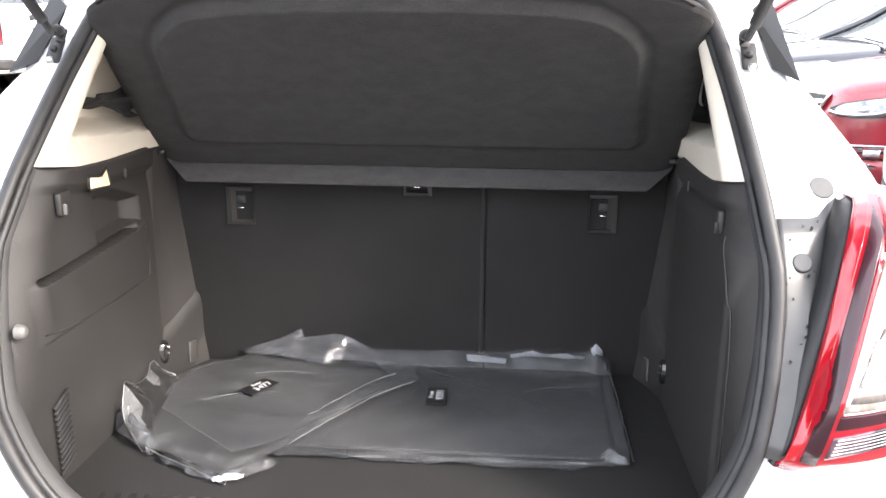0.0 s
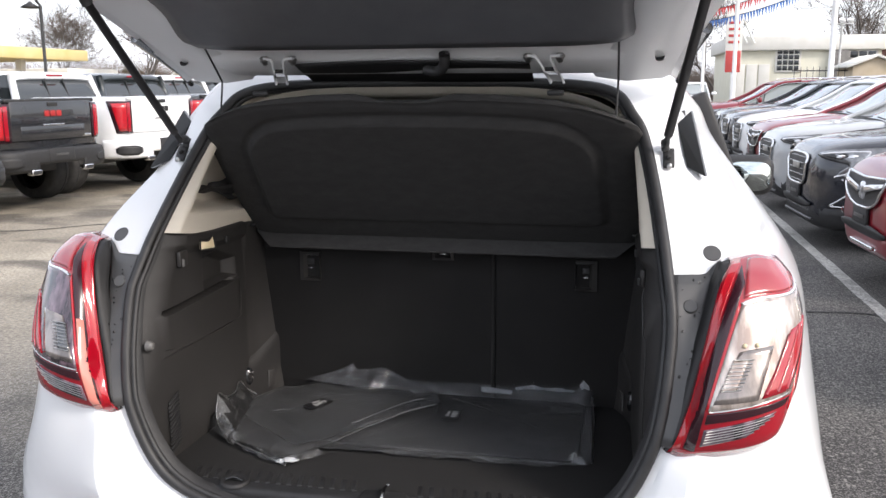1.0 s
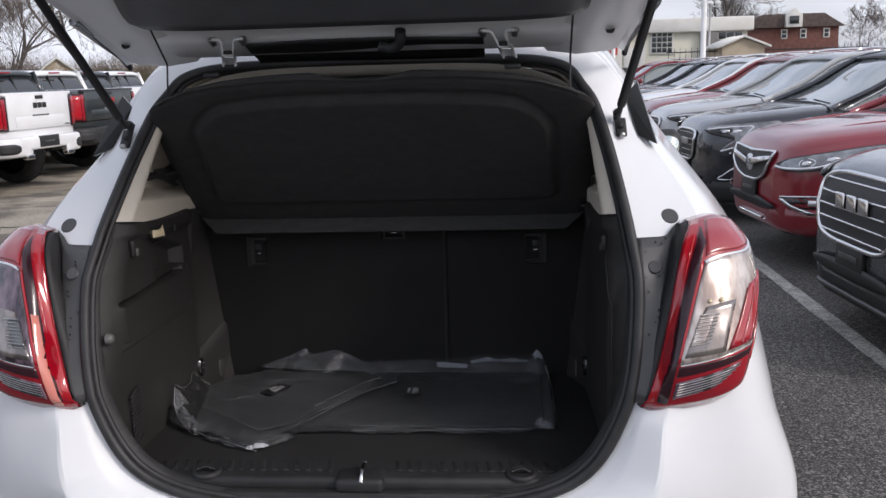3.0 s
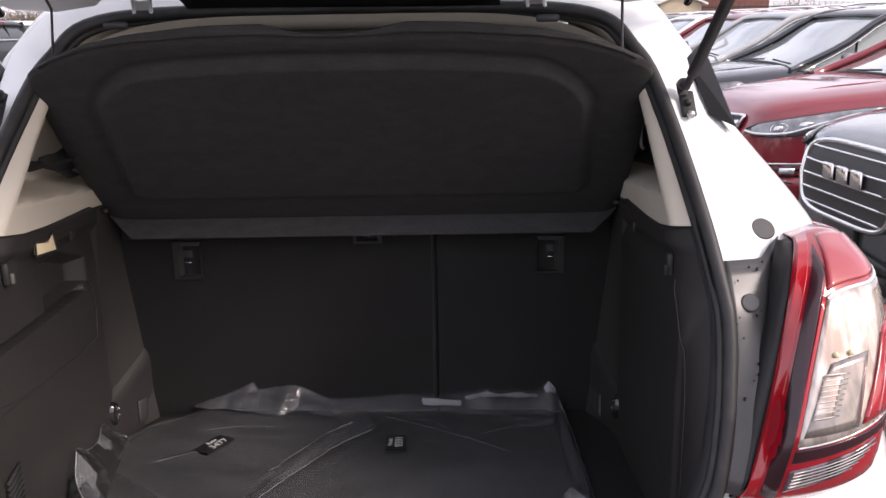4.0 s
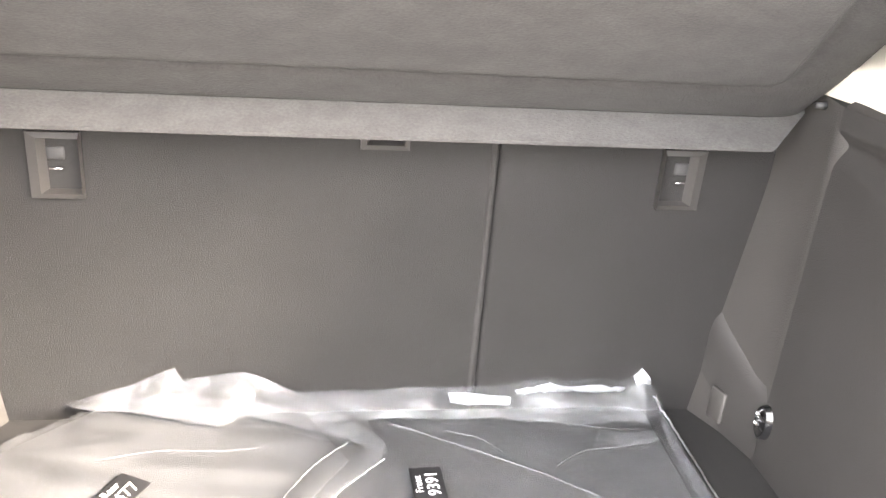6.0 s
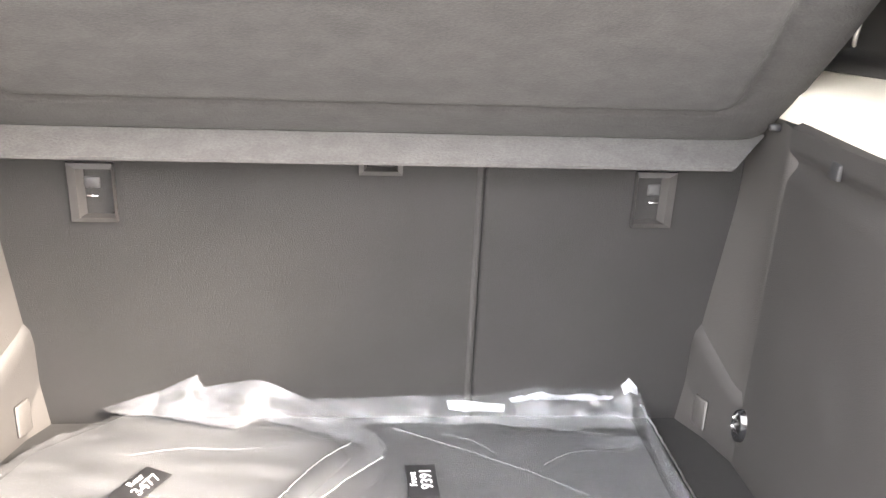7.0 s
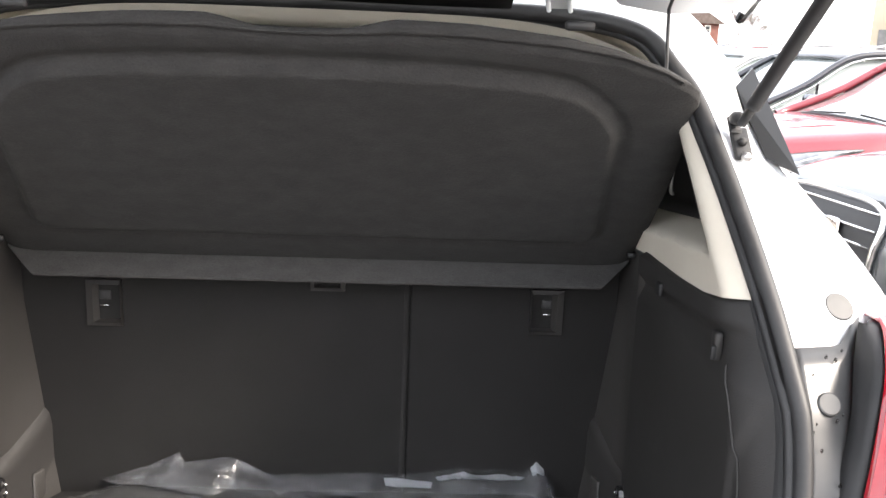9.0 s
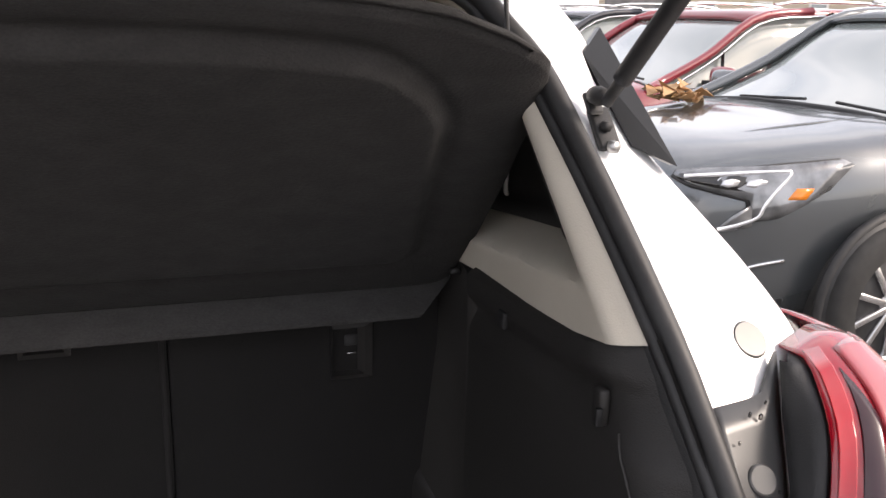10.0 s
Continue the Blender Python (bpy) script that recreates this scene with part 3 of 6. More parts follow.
def gate_panel():
    """Black trim panel with the rear window cut through it."""
    rows = []
    us = np.linspace(-1, 1, 41)
    for s in np.linspace(.146, .90, 40):
        w = gate_half_width(s) - .13 - .042 * ramp((s - .146) / .14) - .022 * (1 - min(1, (s - .146) / .03)) ** 2
        rows.append([gp(u * w, s, -.012 - .010 * (1 - abs(u) ** 8)) for u in us])
    bm = loft(rows)
    gone = []
    for f in bm.faces:
        c = f.calc_center_median() - G0
        s, x = c.dot(GD), abs(c.x)
        lim = .36 + .10 * (s - .22)
        if .315 < s < .58 and x < lim and not (s < .34 and x > lim - .05):
            gone.append(f)
    bmesh.ops.delete(bm, geom=gone, context="FACES")
    return thicken(bm, .01)


part("inner_panel", gate_panel(), GATE_PANEL, gate, "black plastic inner panel")
rows = [[gp(x, s, .035) for x in np.linspace(-.44, .44, 9)] for s in np.linspace(.2, .58, 7)]
glass = part("rear_window", thicken(loft(rows), .003), GLASS, gate, "tinted rear window")
glass.visible_shadow = False
for sx in (1, -1):
    # screw plug in the frame
    bm = lathe([(0, -.003), (.008, -.003), (.009, .002)], 16, "z")
    bmesh.ops.rotate(bm, matrix=Euler((TH, 0, 0)).to_matrix(), verts=bm.verts)
    bmesh.ops.translate(bm, vec=gp(.497 * sx, .067, -.006), verts=bm.verts)
    part("frame_plug", bm, BLACK, gate)
    # hinge: a forked plate with a cross web and two bolted feet
    hx = .275 * sx
    def hp(dx, s, h):
        return gp(hx + dx + sx * .25 * (.087 - s), s, h)
    hinge = part("hinge", loft([[hp(dx, s, -.013) for dx in (-.013, .013)] for s in (-.004, .022)]), WHITE_IN, gate, "painted steel hinge")
    thick = [hp(dx, s, h) for dx, s, h in ((-.031, .084, -.010), (-.016, .088, -.014), (-.013, .080, -.016), (-.012, .040, -.018), (.012, .040, -.018), (.013, .080, -.016), (.016, .088, -.014), (.031, .084, -.010))]
    part("hinge_strap", tube(thick, .0034, 8), WHITE_IN, hinge)
    part("hinge_pin", tube([hp(-.009, .046, -.016), hp(.009, .046, -.016)], .004, 8), BLACK, hinge)
    for dx in (-.013, .013):
        part("hinge_cheek", tube([hp(dx, .036, -.014), hp(dx, -.004, -.016)], .003, 6), WHITE_IN, hinge)
    for dx in (-.031, .031):
        bm = lathe([(0, -.012), (.006, -.012), (.007, -.004), (.010, -.003), (.010, .003)], 6, "z")
        bmesh.ops.rotate(bm, matrix=Euler((TH, 0, 0)).to_matrix(), verts=bm.verts)
        bmesh.ops.translate(bm, vec=hp(dx, .082, -.010), verts=bm.verts)
        part("hinge_bolt", bm, STEEL, hinge)
    # gas strut
    a = Vector((.514 * sx, .114, 1.437))
    b = gp(.578 * sx, .42, -.01)
    mid = a.lerp(b, .80)
    st = part("gas_strut", tube([a.lerp(b, .06), a.lerp(b, .08), mid], .0088, 12), BLACK, gate, "black gas strut")
    part("strut_socket", tube([a, a.lerp(b, .062)], .0058, 10), BLACK, st)
    part("strut_rod", tube([mid, b], .0045, 10), BLACK_GLOSS, st)
    part("strut_collar", tube([a.lerp(b, .775), a.lerp(b, .82)], .0110, 12), BLACK, st)
    # spoiler cheek at the gate's edge
    pts = [gp(sx * (gate_half_width(s) + .004), s, h) for s, h in ((-.05, .014), (.0, .013), (.06, .012), (.14, .010))]
    part("spoiler_cheek", tube(pts, .006, 8, r2=.014), BLACK_GLOSS, gate)
    # cord that lifts the shelf
    part("shelf_cord", tube([gp(.420 * sx, .130, -.01), (.420 * sx, .135, 1.565), (.418 * sx, .115, 1.49)], .0022, 6), RUBBER, gate, "thin black lifting cord")
# rubber hinge cover and the wiring sleeve
rows = []
for k in range(7):
    f = k / 6
    rows.append([Vector((x, .225, 1.566)).lerp(gp(x, .072 - .006 * (x / .245) ** 2, -.010), f) + Vector((0, 0, -.0015 * math.sin(9 * x + 5 * f))) for x in np.linspace(-.245, .245, 24)])
part("hinge_cover", thicken(loft(rows), .003), RUBBER, car, "black rubber flap along the roof edge")
SLEEVE = [gp(.035, .060, -.024), gp(.060, .062, -.030), gp(.078, .080, -.028), gp(.082, .105, -.016)]
sl = part("cable_sleeve", tube(spline([tuple(p) for p in SLEEVE], 20), .011, 10), RUBBER, gate, "ribbed black cable sleeve")
for t in np.linspace(.1, .9, 8):
    p = spline([tuple(q) for q in SLEEVE], 101)[int(t * 100)]
    part("sleeve_ring", lathe([(.0095, -.002), (.0125, 0), (.0095, .002)], 12, "x", tuple(p)), RUBBER, sl)

# bumper reflector low on the corner, fuel-side details out of sight are left plain
for sx in (1, -1):
    rows = [[(sx * x, -.3035 + .25 * (x - .60) ** 2 + (.0 if x < .6 else .42 * (x - .6)), z) for x in np.linspace(.60, .79, 10)] for z in (.595, .650)]
    part("bumper_reflector", thicken(loft(rows), -.012), RED_LENS, car, "red bumper reflector")
    bm = lathe([(0, -.003), (.011, -.003), (.013, .003)], 18, "y", (.455 * sx, -.215, .735))
    part("bumper_clip", bm, WHITE, car, "white bumper clip")

# door mirror far forward on the flank
MIRROR = principled("mirror_silver", (.62, .68, .67), .03, 1.0)
for sx in (1, -1):
    m_ = part("door_mirror", box((.225, .11, .175), (.950 * sx, 2.36, 1.165), .054, seg=6), BLACK, car, "black door mirror")
    part("mirror_glass", slab([(.090 * math.copysign(abs(math.cos(a)) ** .55, math.cos(a)), .064 * math.copysign(abs(math.sin(a)) ** .55, math.sin(a))) for a in np.linspace(0, 2 * math.pi, 37)[:-1]], .004), MIRROR, m_).matrix_basis = pose(.950 * sx, 2.294, 1.165, 97, 0, 0)
    part("mirror_arm", box((.10, .05, .04), (.88 * sx, 2.36, 1.12), .01), BLACK, m_)


# ---- inside the boot ----
FLOOR_Z = .775
part("boot_floor", slab([(-.49, -.12), (.49, -.12), (.49, .50), (-.49, .50)], .02, "z", FLOOR_Z - .02, .004), CARPET, car, "dark grey carpet boot floor")
# sill cover with ribs, loops and the latch striker
sill = part("sill_cover", box((.86, .085, .03), (0, -.110, .757), .01), BLACK, car, "black plastic sill cover")
for k in range(36):
    x = -.405 + k * .0225
    if abs(x) < .06:
        continue
    part("sill_rib", box((.010, .045, .004), (x, -.100, .7735), .001, (0, 0, 12)), BLACK, sill)
part("sill_step", box((.92, .035, .025), (0, -.155, .738), .008), BLACK, sill)
bm = box((.095, .060, .030), (0, -.140, .762), .010, seg=3)
part("striker_cover", bm, BLACK, sill, "moulded black striker cover")
part("striker", tube([(.004, -.165, .752), (.004, -.165, .775), (.004, -.135, .790), (.004, -.110, .785)], .004, 8), CHROME, sill, "steel latch striker")
for sx in (1, -1):
    t = part("lashing_eye", lathe([(.020, 0), (.026, .004), (.030, .001), (.030, -.004)], 20, "z", (.310 * sx, -.128, .775)), BLACK, sill)
    part("eye_loop", tube(spline([(.310 * sx - .018, -.128, .777), (.310 * sx, -.128, .783), (.310 * sx + .018, -.128, .777)], 9), .003, 8), BLACK_GLOSS, t)


# ---- side trims ----
_up = sorted((z, x) for x, z in SEAL if x > .3)


def seal_x(z):
    return float(np.interp(z, [q[0] for q in _up], [q[1] for q in _up]))


def wall_top(y):
    """Height at which the dark wall meets the beige lining."""
    return float(np.interp(y, [-.06, 0, .07, .17, .30, .42], [1.270, 1.260, 1.248, 1.241, 1.236, 1.228]))


def wall_x(y, z, sx):
    x = .487 - .012 * (y + .1) / .4
    if sx < 0:
        # shadow gap over the lower panel, and a shallow tray above it
        gap = 1.093 + .010 * (y / .25) * (y > 0)
        x += .030 * ramp((.0060 - abs(z - gap)) / .0022) * ramp((y + .058) / .030) * ramp((.258 - y) / .020)
        e = min((y - .112) / .030, (.276 - y) / .035, (z - gap - .004) / .012, (1.188 - .35 * max(0, y - .18) - z) / .020)
        x += .026 * ramp(e)
        x -= .006 * ramp((gap - z) / .006) * ramp((z - .998) / .006) * ramp((.288 - y) / .014) * ramp((y + .075) / .035)
    else:
        x -= .006 * ramp((y + .052 + .25 * max(0, z - 1.08)) / .012) * ramp((1.19 - z) / .03)
    x -= .010 * ramp((z - wall_top(y) + .050) / .02)
    x += .012 * ramp((z - wall_top(y) + .010) / .010)
    k = max(0.0, min(1.0, (seal_y(z) + .075 - y) / .065))
    return x + (seal_x(z) - .016 - x) * k * k


def side_trim(sx):
    rows = []
    for v in np.linspace(0, 1, 150 if sx > 0 else 270):
        row = []
        for u in np.linspace(0, 1, 120 if sx > 0 else 210):
            z = .765 + .47 * v
            y = (seal_y(z) + .010) * (1 - u) + .318 * u
            z = .765 + (wall_top(y) - .765) * v
            row.append((sx * wall_x(y, z, sx), y, z))
        rows.append(row)
    bm = loft(rows)
    if sx > 0:
        bmesh.ops.reverse_faces(bm, faces=bm.faces)
    t = part("side_trim", bm, TRIM, car, "dark grey moulded side trim")
    sharp(t, 40)
    # curved panel line with a bright edge
    if sx < 0:
        line = [(.280, 1.11), (.290, 1.075), (.292, 1.035), (.279, 1.007), (.22, .996), (.12, .998), (.0, 1.008), (-.06, 1.016)]
    else:
        line = [(-.004, 1.178), (-.033, 1.132), (-.056, 1.075), (-.070, 1.01), (-.072, .90), (-.070, .82)]
    pts = [(sx * (wall_x(y, z, sx) - .001), y, z) for y, z in spline(line, 26)]
    part("panel_line", tube(pts, .0016, 6), TRIM, t)
    # bag hook in a cup, low by the seat
    hook_x = wall_x(.312, .838, sx) + .001
    h = part("cargo_hook", lathe([(0, .002), (.013, .003), (.0150, .009), (.0185, .008), (.021, -.006)], 24, "x", (0, 0, 0)), BLACK_GLOSS, t, "oval hook cup")
    for v in h.data.vertices:
        v.co = Vector((sx * (hook_x - v.co.x), .312 + v.co.y * .75, .838 + v.co.z * 1.2))
    for dz in (-.007, .006):
        part("hook_bar", tube([(sx * (hook_x - .007), .302, .838 + dz), (sx * (hook_x - .008), .322, .838 + dz)], .0024, 8), CHROME, h)
    part("seat_clip", box((.006, .026, .046), (sx * .4465, .390, .810), .003, (0, 0, 17 * sx)), BOLSTER, t, "light grey clip")
    k = part("trim_knob", lathe([(0, .010), (.007, .009), (.010, .004), (.011, -.004)], 18, "x", (0, 0, 0)), KNOB, t, "round pale grey knob") if sx < 0 else None
    for v in (k.data.vertices if k else ()):
        v.co = Vector((sx * (.490 - v.co.x), -.110 + v.co.y, 1.041 + v.co.z))
    # fixings high on the wall
    part("trim_clip", box((.006, .018, .018), (sx * .4665, .215, 1.205), .002), BLACK, t)
    la = part("trim_latch", box((.010, .034 if sx < 0 else .016, .034), (sx * .478, .022, 1.196 if sx < 0 else 1.192), .003), BEZEL, t, "square latch plate")
    part("latch_tongue", box((.006, .005, .016), (sx * .4715, .014, 1.188 if sx < 0 else 1.186), .001), KNOB if sx < 0 else BLACK, la)
    # ribbed air grille low on the wall
    if sx < 0:
        for k in range(13):
            z = .80 + k * .009
            part("grille_rib", box((.005, .045, .004), (sx * .480, -.045, z), .001, (18, 0, 0)), BLACK, t)
    # bolster between wall and seat back
    rows = []
    for z, b in ((1.225, .482), (1.20, .479), (1.10, .468), (.98, .454), (.90, .445), (.84, .438), (.775, .430)):
        a = wall_x(.318, z, sx)
        rows.append([(sx * (a + .010), .306, z), (sx * (a + .001), .317, z), (sx * (a + .004), .335, z), (sx * (a * .5 + b * .5 + .003), .380, z), (sx * b, .428, z), (sx * (b - .004), .45, z)])
    part("seat_bolster", loft([[r[i] for r in rows] for i in range(6)]), BOLSTER, t, "light grey side pad beside the seat")
    # rounded foot below the bolster
    rows = []
    for y, x, zt in spline([(.235, .492, .845), (.25, .484, .860), (.30, .474, .872), (.35, .461, .890), (.40, .446, .915), (.43, .437, .930), (.45, .434, .932)], 24):
        rows.append([(sx * x, y, .772), (sx * x, y, zt - .035), (sx * (x + .003), y, zt - .016), (sx * (x + .012), y, zt - .004), (sx * (x + .028), y, zt), (sx * .515, y, zt + .002)])
    part("arch_foot", loft(rows), TRIM, t)
    if sx < 0:
        lamp = part("boot_lamp", slab([(.086, 1.204), (.150, 1.197), (.142, 1.224), (.126, 1.214), (.088, 1.221)], .006, "x", sx * .468 - .003, .001), WARM, t, "small warm boot lamp")
        part("lamp_rim", tube([(sx * .4665, y, z) for y, z in ((.083, 1.201), (.154, 1.194), (.145, 1.227), (.126, 1.218), (.085, 1.224))], .002, 6, True), BLACK, lamp)
    # beige pillar lining up to the roof
    rows = []
    for v in np.linspace(0, 1, 60):
        row = []
        for u in np.linspace(0, 1, 80):
            z = 1.262 + (1.548 - 1.262) * v
            y0 = seal_y(z) + .002
            y = y0 + (.80 - y0) * u ** 1.6
            for _ in range(4):
                z = wall_top(y) - .006 + (1.548 - wall_top(y)) * v
                y0 = seal_y(z) + .002
                y = y0 + (.80 - y0) * u ** 1.6
            x = .473 - .10 * (z - 1.25) - .03 * max(0, y - .3)
            dip = min((y - (seal_y(z) + .034)) / (.050 if sx > 0 else .034), (z - (1.290 - .10 * (y - .02))) / (.045 if sx > 0 else .026), (.62 - y) / .03, (1.50 - z) / .02)
            x += (.115 if sx > 0 else .075) * ramp(dip)
            k = max(0.0, min(1.0, (seal_y(z) + .030 - y) / .028))
            x += (seal_x(z) - .013 - x) * k * k
            row.append((sx * x, y, z))
        rows.append(row)
    bm = loft(rows)
    if sx > 0:
        bmesh.ops.reverse_faces(bm, faces=bm.faces)
    lining = part("pillar_lining", bm, BEIGE, car, "beige pillar lining")
    sharp(lining, 45)
    if sx > 0:
        # dark sheet added over the beige lining to darken the right recess only
        rows = []
        for v in np.linspace(0, 1, 24):
            row = []
            for u in np.linspace(0, 1, 40):
                y = .61 * u ** 1.5 + (seal_y(1.32) + .042) * (1 - u ** 1.5)
                z = 1.316 - .10 * (y - .02)
                z = z + (1.50 - z) * v
                y = max(y, seal_y(z) + .042 + .30 * u)
                dip = min((y - (seal_y(z) + .034)) / .050, (z - (1.290 - .10 * (y - .02))) / .045, (.62 - y) / .03)
                row.append((.473 - .10 * (z - 1.25) - .03 * max(0, y - .3) + .115 * ramp(dip) - .005, y, z))
            rows.append(row)
        part("recess_sheet", thicken(loft(rows), .002), TRIM, lining, "dark sheet added over the right recess")


for sx in (1, -1):
    side_trim(sx)

# crumpled black strap folded by the lining
BELT_Z = 1.335
for sx in (1, -1):
    rows = []
    for i in range(12):
        t = i / 11
        h = .002 + .024 * min(1, 1.5 * t)
        rows.append([(sx * (.490 + .010 * t + .010 * (j % 2)), .185 + .165 * t + .014 * (j % 2) - .03 * (j == 1), BELT_Z - .028 * t + h * (j - 2) * .5 + .003 * math.sin(7 * t + 2 * j)) for j in range(5)])
    if sx < 0:
        part("seat_belt", thicken(loft(rows), .003), FABRIC, car, "folded black seat belt", smooth=False)
    else:
        part("belt_guide", tube(spline([(.486, .262, 1.372), (.482, .256, 1.352), (.484, .262, 1.332), (.490, .272, 1.326)], 14), .0026, 8), STEEL, car, "bright metal belt guide")

# ---- rear seat backs ----
def seat_back(x0, x1):
    w, c = x1 - x0, (x0 + x1) / 2
    s = part("seat_back", box((w, .09, .47), (c, .476, 1.005), .005, (0, 0, 0), seg=3), CARPET, car, "dark carpeted seat back")
    return s


left_back = seat_back(-.470, .1345)
right_back = seat_back(.1355, .470)
part("seat_lining", box((.93, .012, .46), (0, .530, 1.005), .003), FABRIC, left_back, "dark cloth behind the seat backs")
part("seat_seam", tube([(.127, .4325, .80), (.128, .4325, 1.0), (.128, .4325, 1.22)], .0036, 8), PIPING, left_back, "carpet piping paler than the seat back")


def release(x, z, w, h, parent, lean):
    """A pull handle in a bevelled bezel."""
    bm = bmesh.new()
    ring = []
    for fw, fh, y in ((w / 2, h / 2, .431), (w / 2, h / 2, .424), (w / 2 - .006, h / 2 - .006, .421), (w / 2 - .015, h / 2 - .013, .444)):
        off = lean * (w / 2 - fw) * .8
        ring.append([(x - fw + off, y, z - fh), (x + fw + off, y, z - fh), (x + fw + off, y, z + fh), (x - fw + off, y, z + fh)])
    loft(ring, False, True, bm)
    b = part("handle_bezel", bm, BEZEL, parent, "grey handle surround")
    sharp(b, 30)
    part("handle_well", box((w - .026, .004, h - .022), (x, .445, z), .001), TRIM, b)
    part("release_handle", box((w - .034, .010, .016), (x, .434, z + .012), .003), BLACK, b)
    part("handle_pin", box((w - .040, .004, .002), (x, .428, z - .004), .0005), CHROME, b)


release(-.343, 1.102, .054, .074, left_back, 1)
release(.354, 1.103, .052, .074, right_back, -1)
release(.004, 1.150, .054, .040, left_back, 0)

# ---- raised luggage shelf ----
shelf = thing("luggage_shelf", "dark grey felt luggage shelf held up by two cords", "shelf")
PROF = [(.392, 1.192), (.336, 1.244), (.280, 1.299), (.224, 1.355), (.172, 1.407), (.120, 1.459), (.085, 1.494), (.056, 1.524)]
prof = spline(PROF, 110)
arc = np.concatenate(([0], np.cumsum(np.linalg.norm(np.diff(prof, axis=0), axis=1))))


def shelf_half(s):
    """Half-width along the profile from the hinge."""
    return float(np.interp(s, [0, .08, .20, .32, .40, .48], [.472, .478, .479, .475, .469, .465]))


def at_arc(s):
    return np.array((np.interp(s, arc, prof[:, 0]), np.interp(s, arc, prof[:, 1])))


def rear_arc(u):
    """Arc length at which the board ends, over the half-width."""
    z = np.interp(abs(u), [0, .10, .22, .40, .63, .77, .89, .96, .985, 1.0], [1.5185, 1.5195, 1.523, 1.522, 1.515, 1.506, 1.489, 1.474, 1.464, 1.446])
    return float(np.interp(z, prof[:, 1], arc))


def shelf_point(u, s, lift=0.0):
    y, z = at_arc(s)
    a, b = at_arc(s - .004), at_arc(s + .004)
    ty, tz = (b - a) / np.linalg.norm(b - a)
    return (u * shelf_half(s), y - abs(tz) * lift, z - abs(ty) * lift)


def shelf_sheet():
    """Felt board with an embossed pad inside a pressed border."""
    rows = []
    s0 = .074
    for v in np.linspace(0, 1, 120):
        row = []
        for q in np.linspace(-1, 1, 180):
            u = math.sin(q * math.pi / 2) * .35 + q * .65
            s = v * rear_arc(u)
            x = u * shelf_half(s)
            s1 = float(np.interp(1.486, prof[:, 1], arc)) - .045 * (abs(x) / .34) ** 3 * .6
            f = (s - s0) / (s1 - s0)
            pw = .404 - .030 * f
            r = .028 + .062 * max(0, min(1, f))
            dx, ds = abs(x) - (pw - r), max(s0 + r - s, s - (s1 - r))
            d = math.hypot(max(dx, 0), max(ds, 0)) + min(max(dx, ds), 0) - r
            k = min(1, max(0, -d / .016 + .3))
            lift = .010 * k * k * (3 - 2 * k) - .004 * math.exp(-((d - .010) / .008) ** 2)
            edge = .012 * abs(u) ** 30 + .004 * ramp((v - .97) / .03)
            row.append(shelf_point(u, s, lift - edge))
        rows.append(row)
    bm = loft(rows)
    bmesh.ops.recalc_face_normals(bm, faces=bm.faces)
    if sum(f.normal.y for f in bm.faces) > 0:
        bmesh.ops.reverse_faces(bm, faces=bm.faces)
    bmesh.ops.solidify(bm, geom=list(bm.faces), thickness=.010)
    return bm


part("shelf_board", shelf_sheet(), SHELF, shelf)
rows = [[(x, y, z) for x in np.linspace(-w, w, 30)] for y, z, w in ((.428, 1.195, .473), (.402, 1.199, .473), (.398, 1.197, .472), (.362, 1.165, .426), (.363, 1.161, .422), (.428, 1.152, .415))]
sharp(part("hinge_rail", thicken(loft(rows), .004), RAIL_FELT, shelf, "felt-covered front rail, brightened in its colour"), 22)
rows = []
for u in np.linspace(-.93, .93, 90):
    x, y, z = shelf_point(u, rear_arc(u), -.002)
    h = .014 * (1 - abs(u / .93) ** 3) - .010 * math.exp(-(u / .17) ** 4)
    rows.append([(x, y, z - .001), (x, y - .001, z + .002), (x, y + .003, z + h), (x, y + .008, z + h + .001)])
part("rear_flange", thicken(loft(rows), .003), SHELF, shelf, "narrow felt flange with a shallow notch")
for sx in (1, -1):
    c = part("cord_hook", lathe([(0, -.016), (.004, -.016), (.0055, -.013), (.0055, .013), (.004, .016), (0, .016)], 14, "x", (.303 * sx, .066, 1.540)), BLACK, shelf, "small black cord hook")
    part("hinge_pivot", lathe([(0, -.007), (.004, -.007), (.005, .005), (0, .007)], 12, "x", (.466 * sx, .362, 1.216)), BLACK, shelf)

# ---- cabin seen over the shelf ----
ring = [loop_full(S3, dy, ins) for dy, ins in ((.002, .010), (.008, .021), (.040, .026), (.13, .022))]
part("headliner_edge", loft([[r[i] for r in ring] for i in range(56, 89)]), BEIGE, car, "beige headliner edge")
rows = []
for y, z, w in ((.226, 1.552, .452), (.236, 1.542, .456), (.254, 1.531, .460), (.31, 1.528, .48), (.6, 1.545, .52), (1.2, 1.530, .55), (1.7, 1.455, .60), (1.95, 1.405, .62)):
    rows.append([(x * w, y - .045 * abs(x) ** 5 * (y < .5), z - .075 * abs(x) ** 5) for x in np.linspace(-1, 1, 41)])
part("headliner", loft(rows), BEIGE, car, "beige cloth headliner")
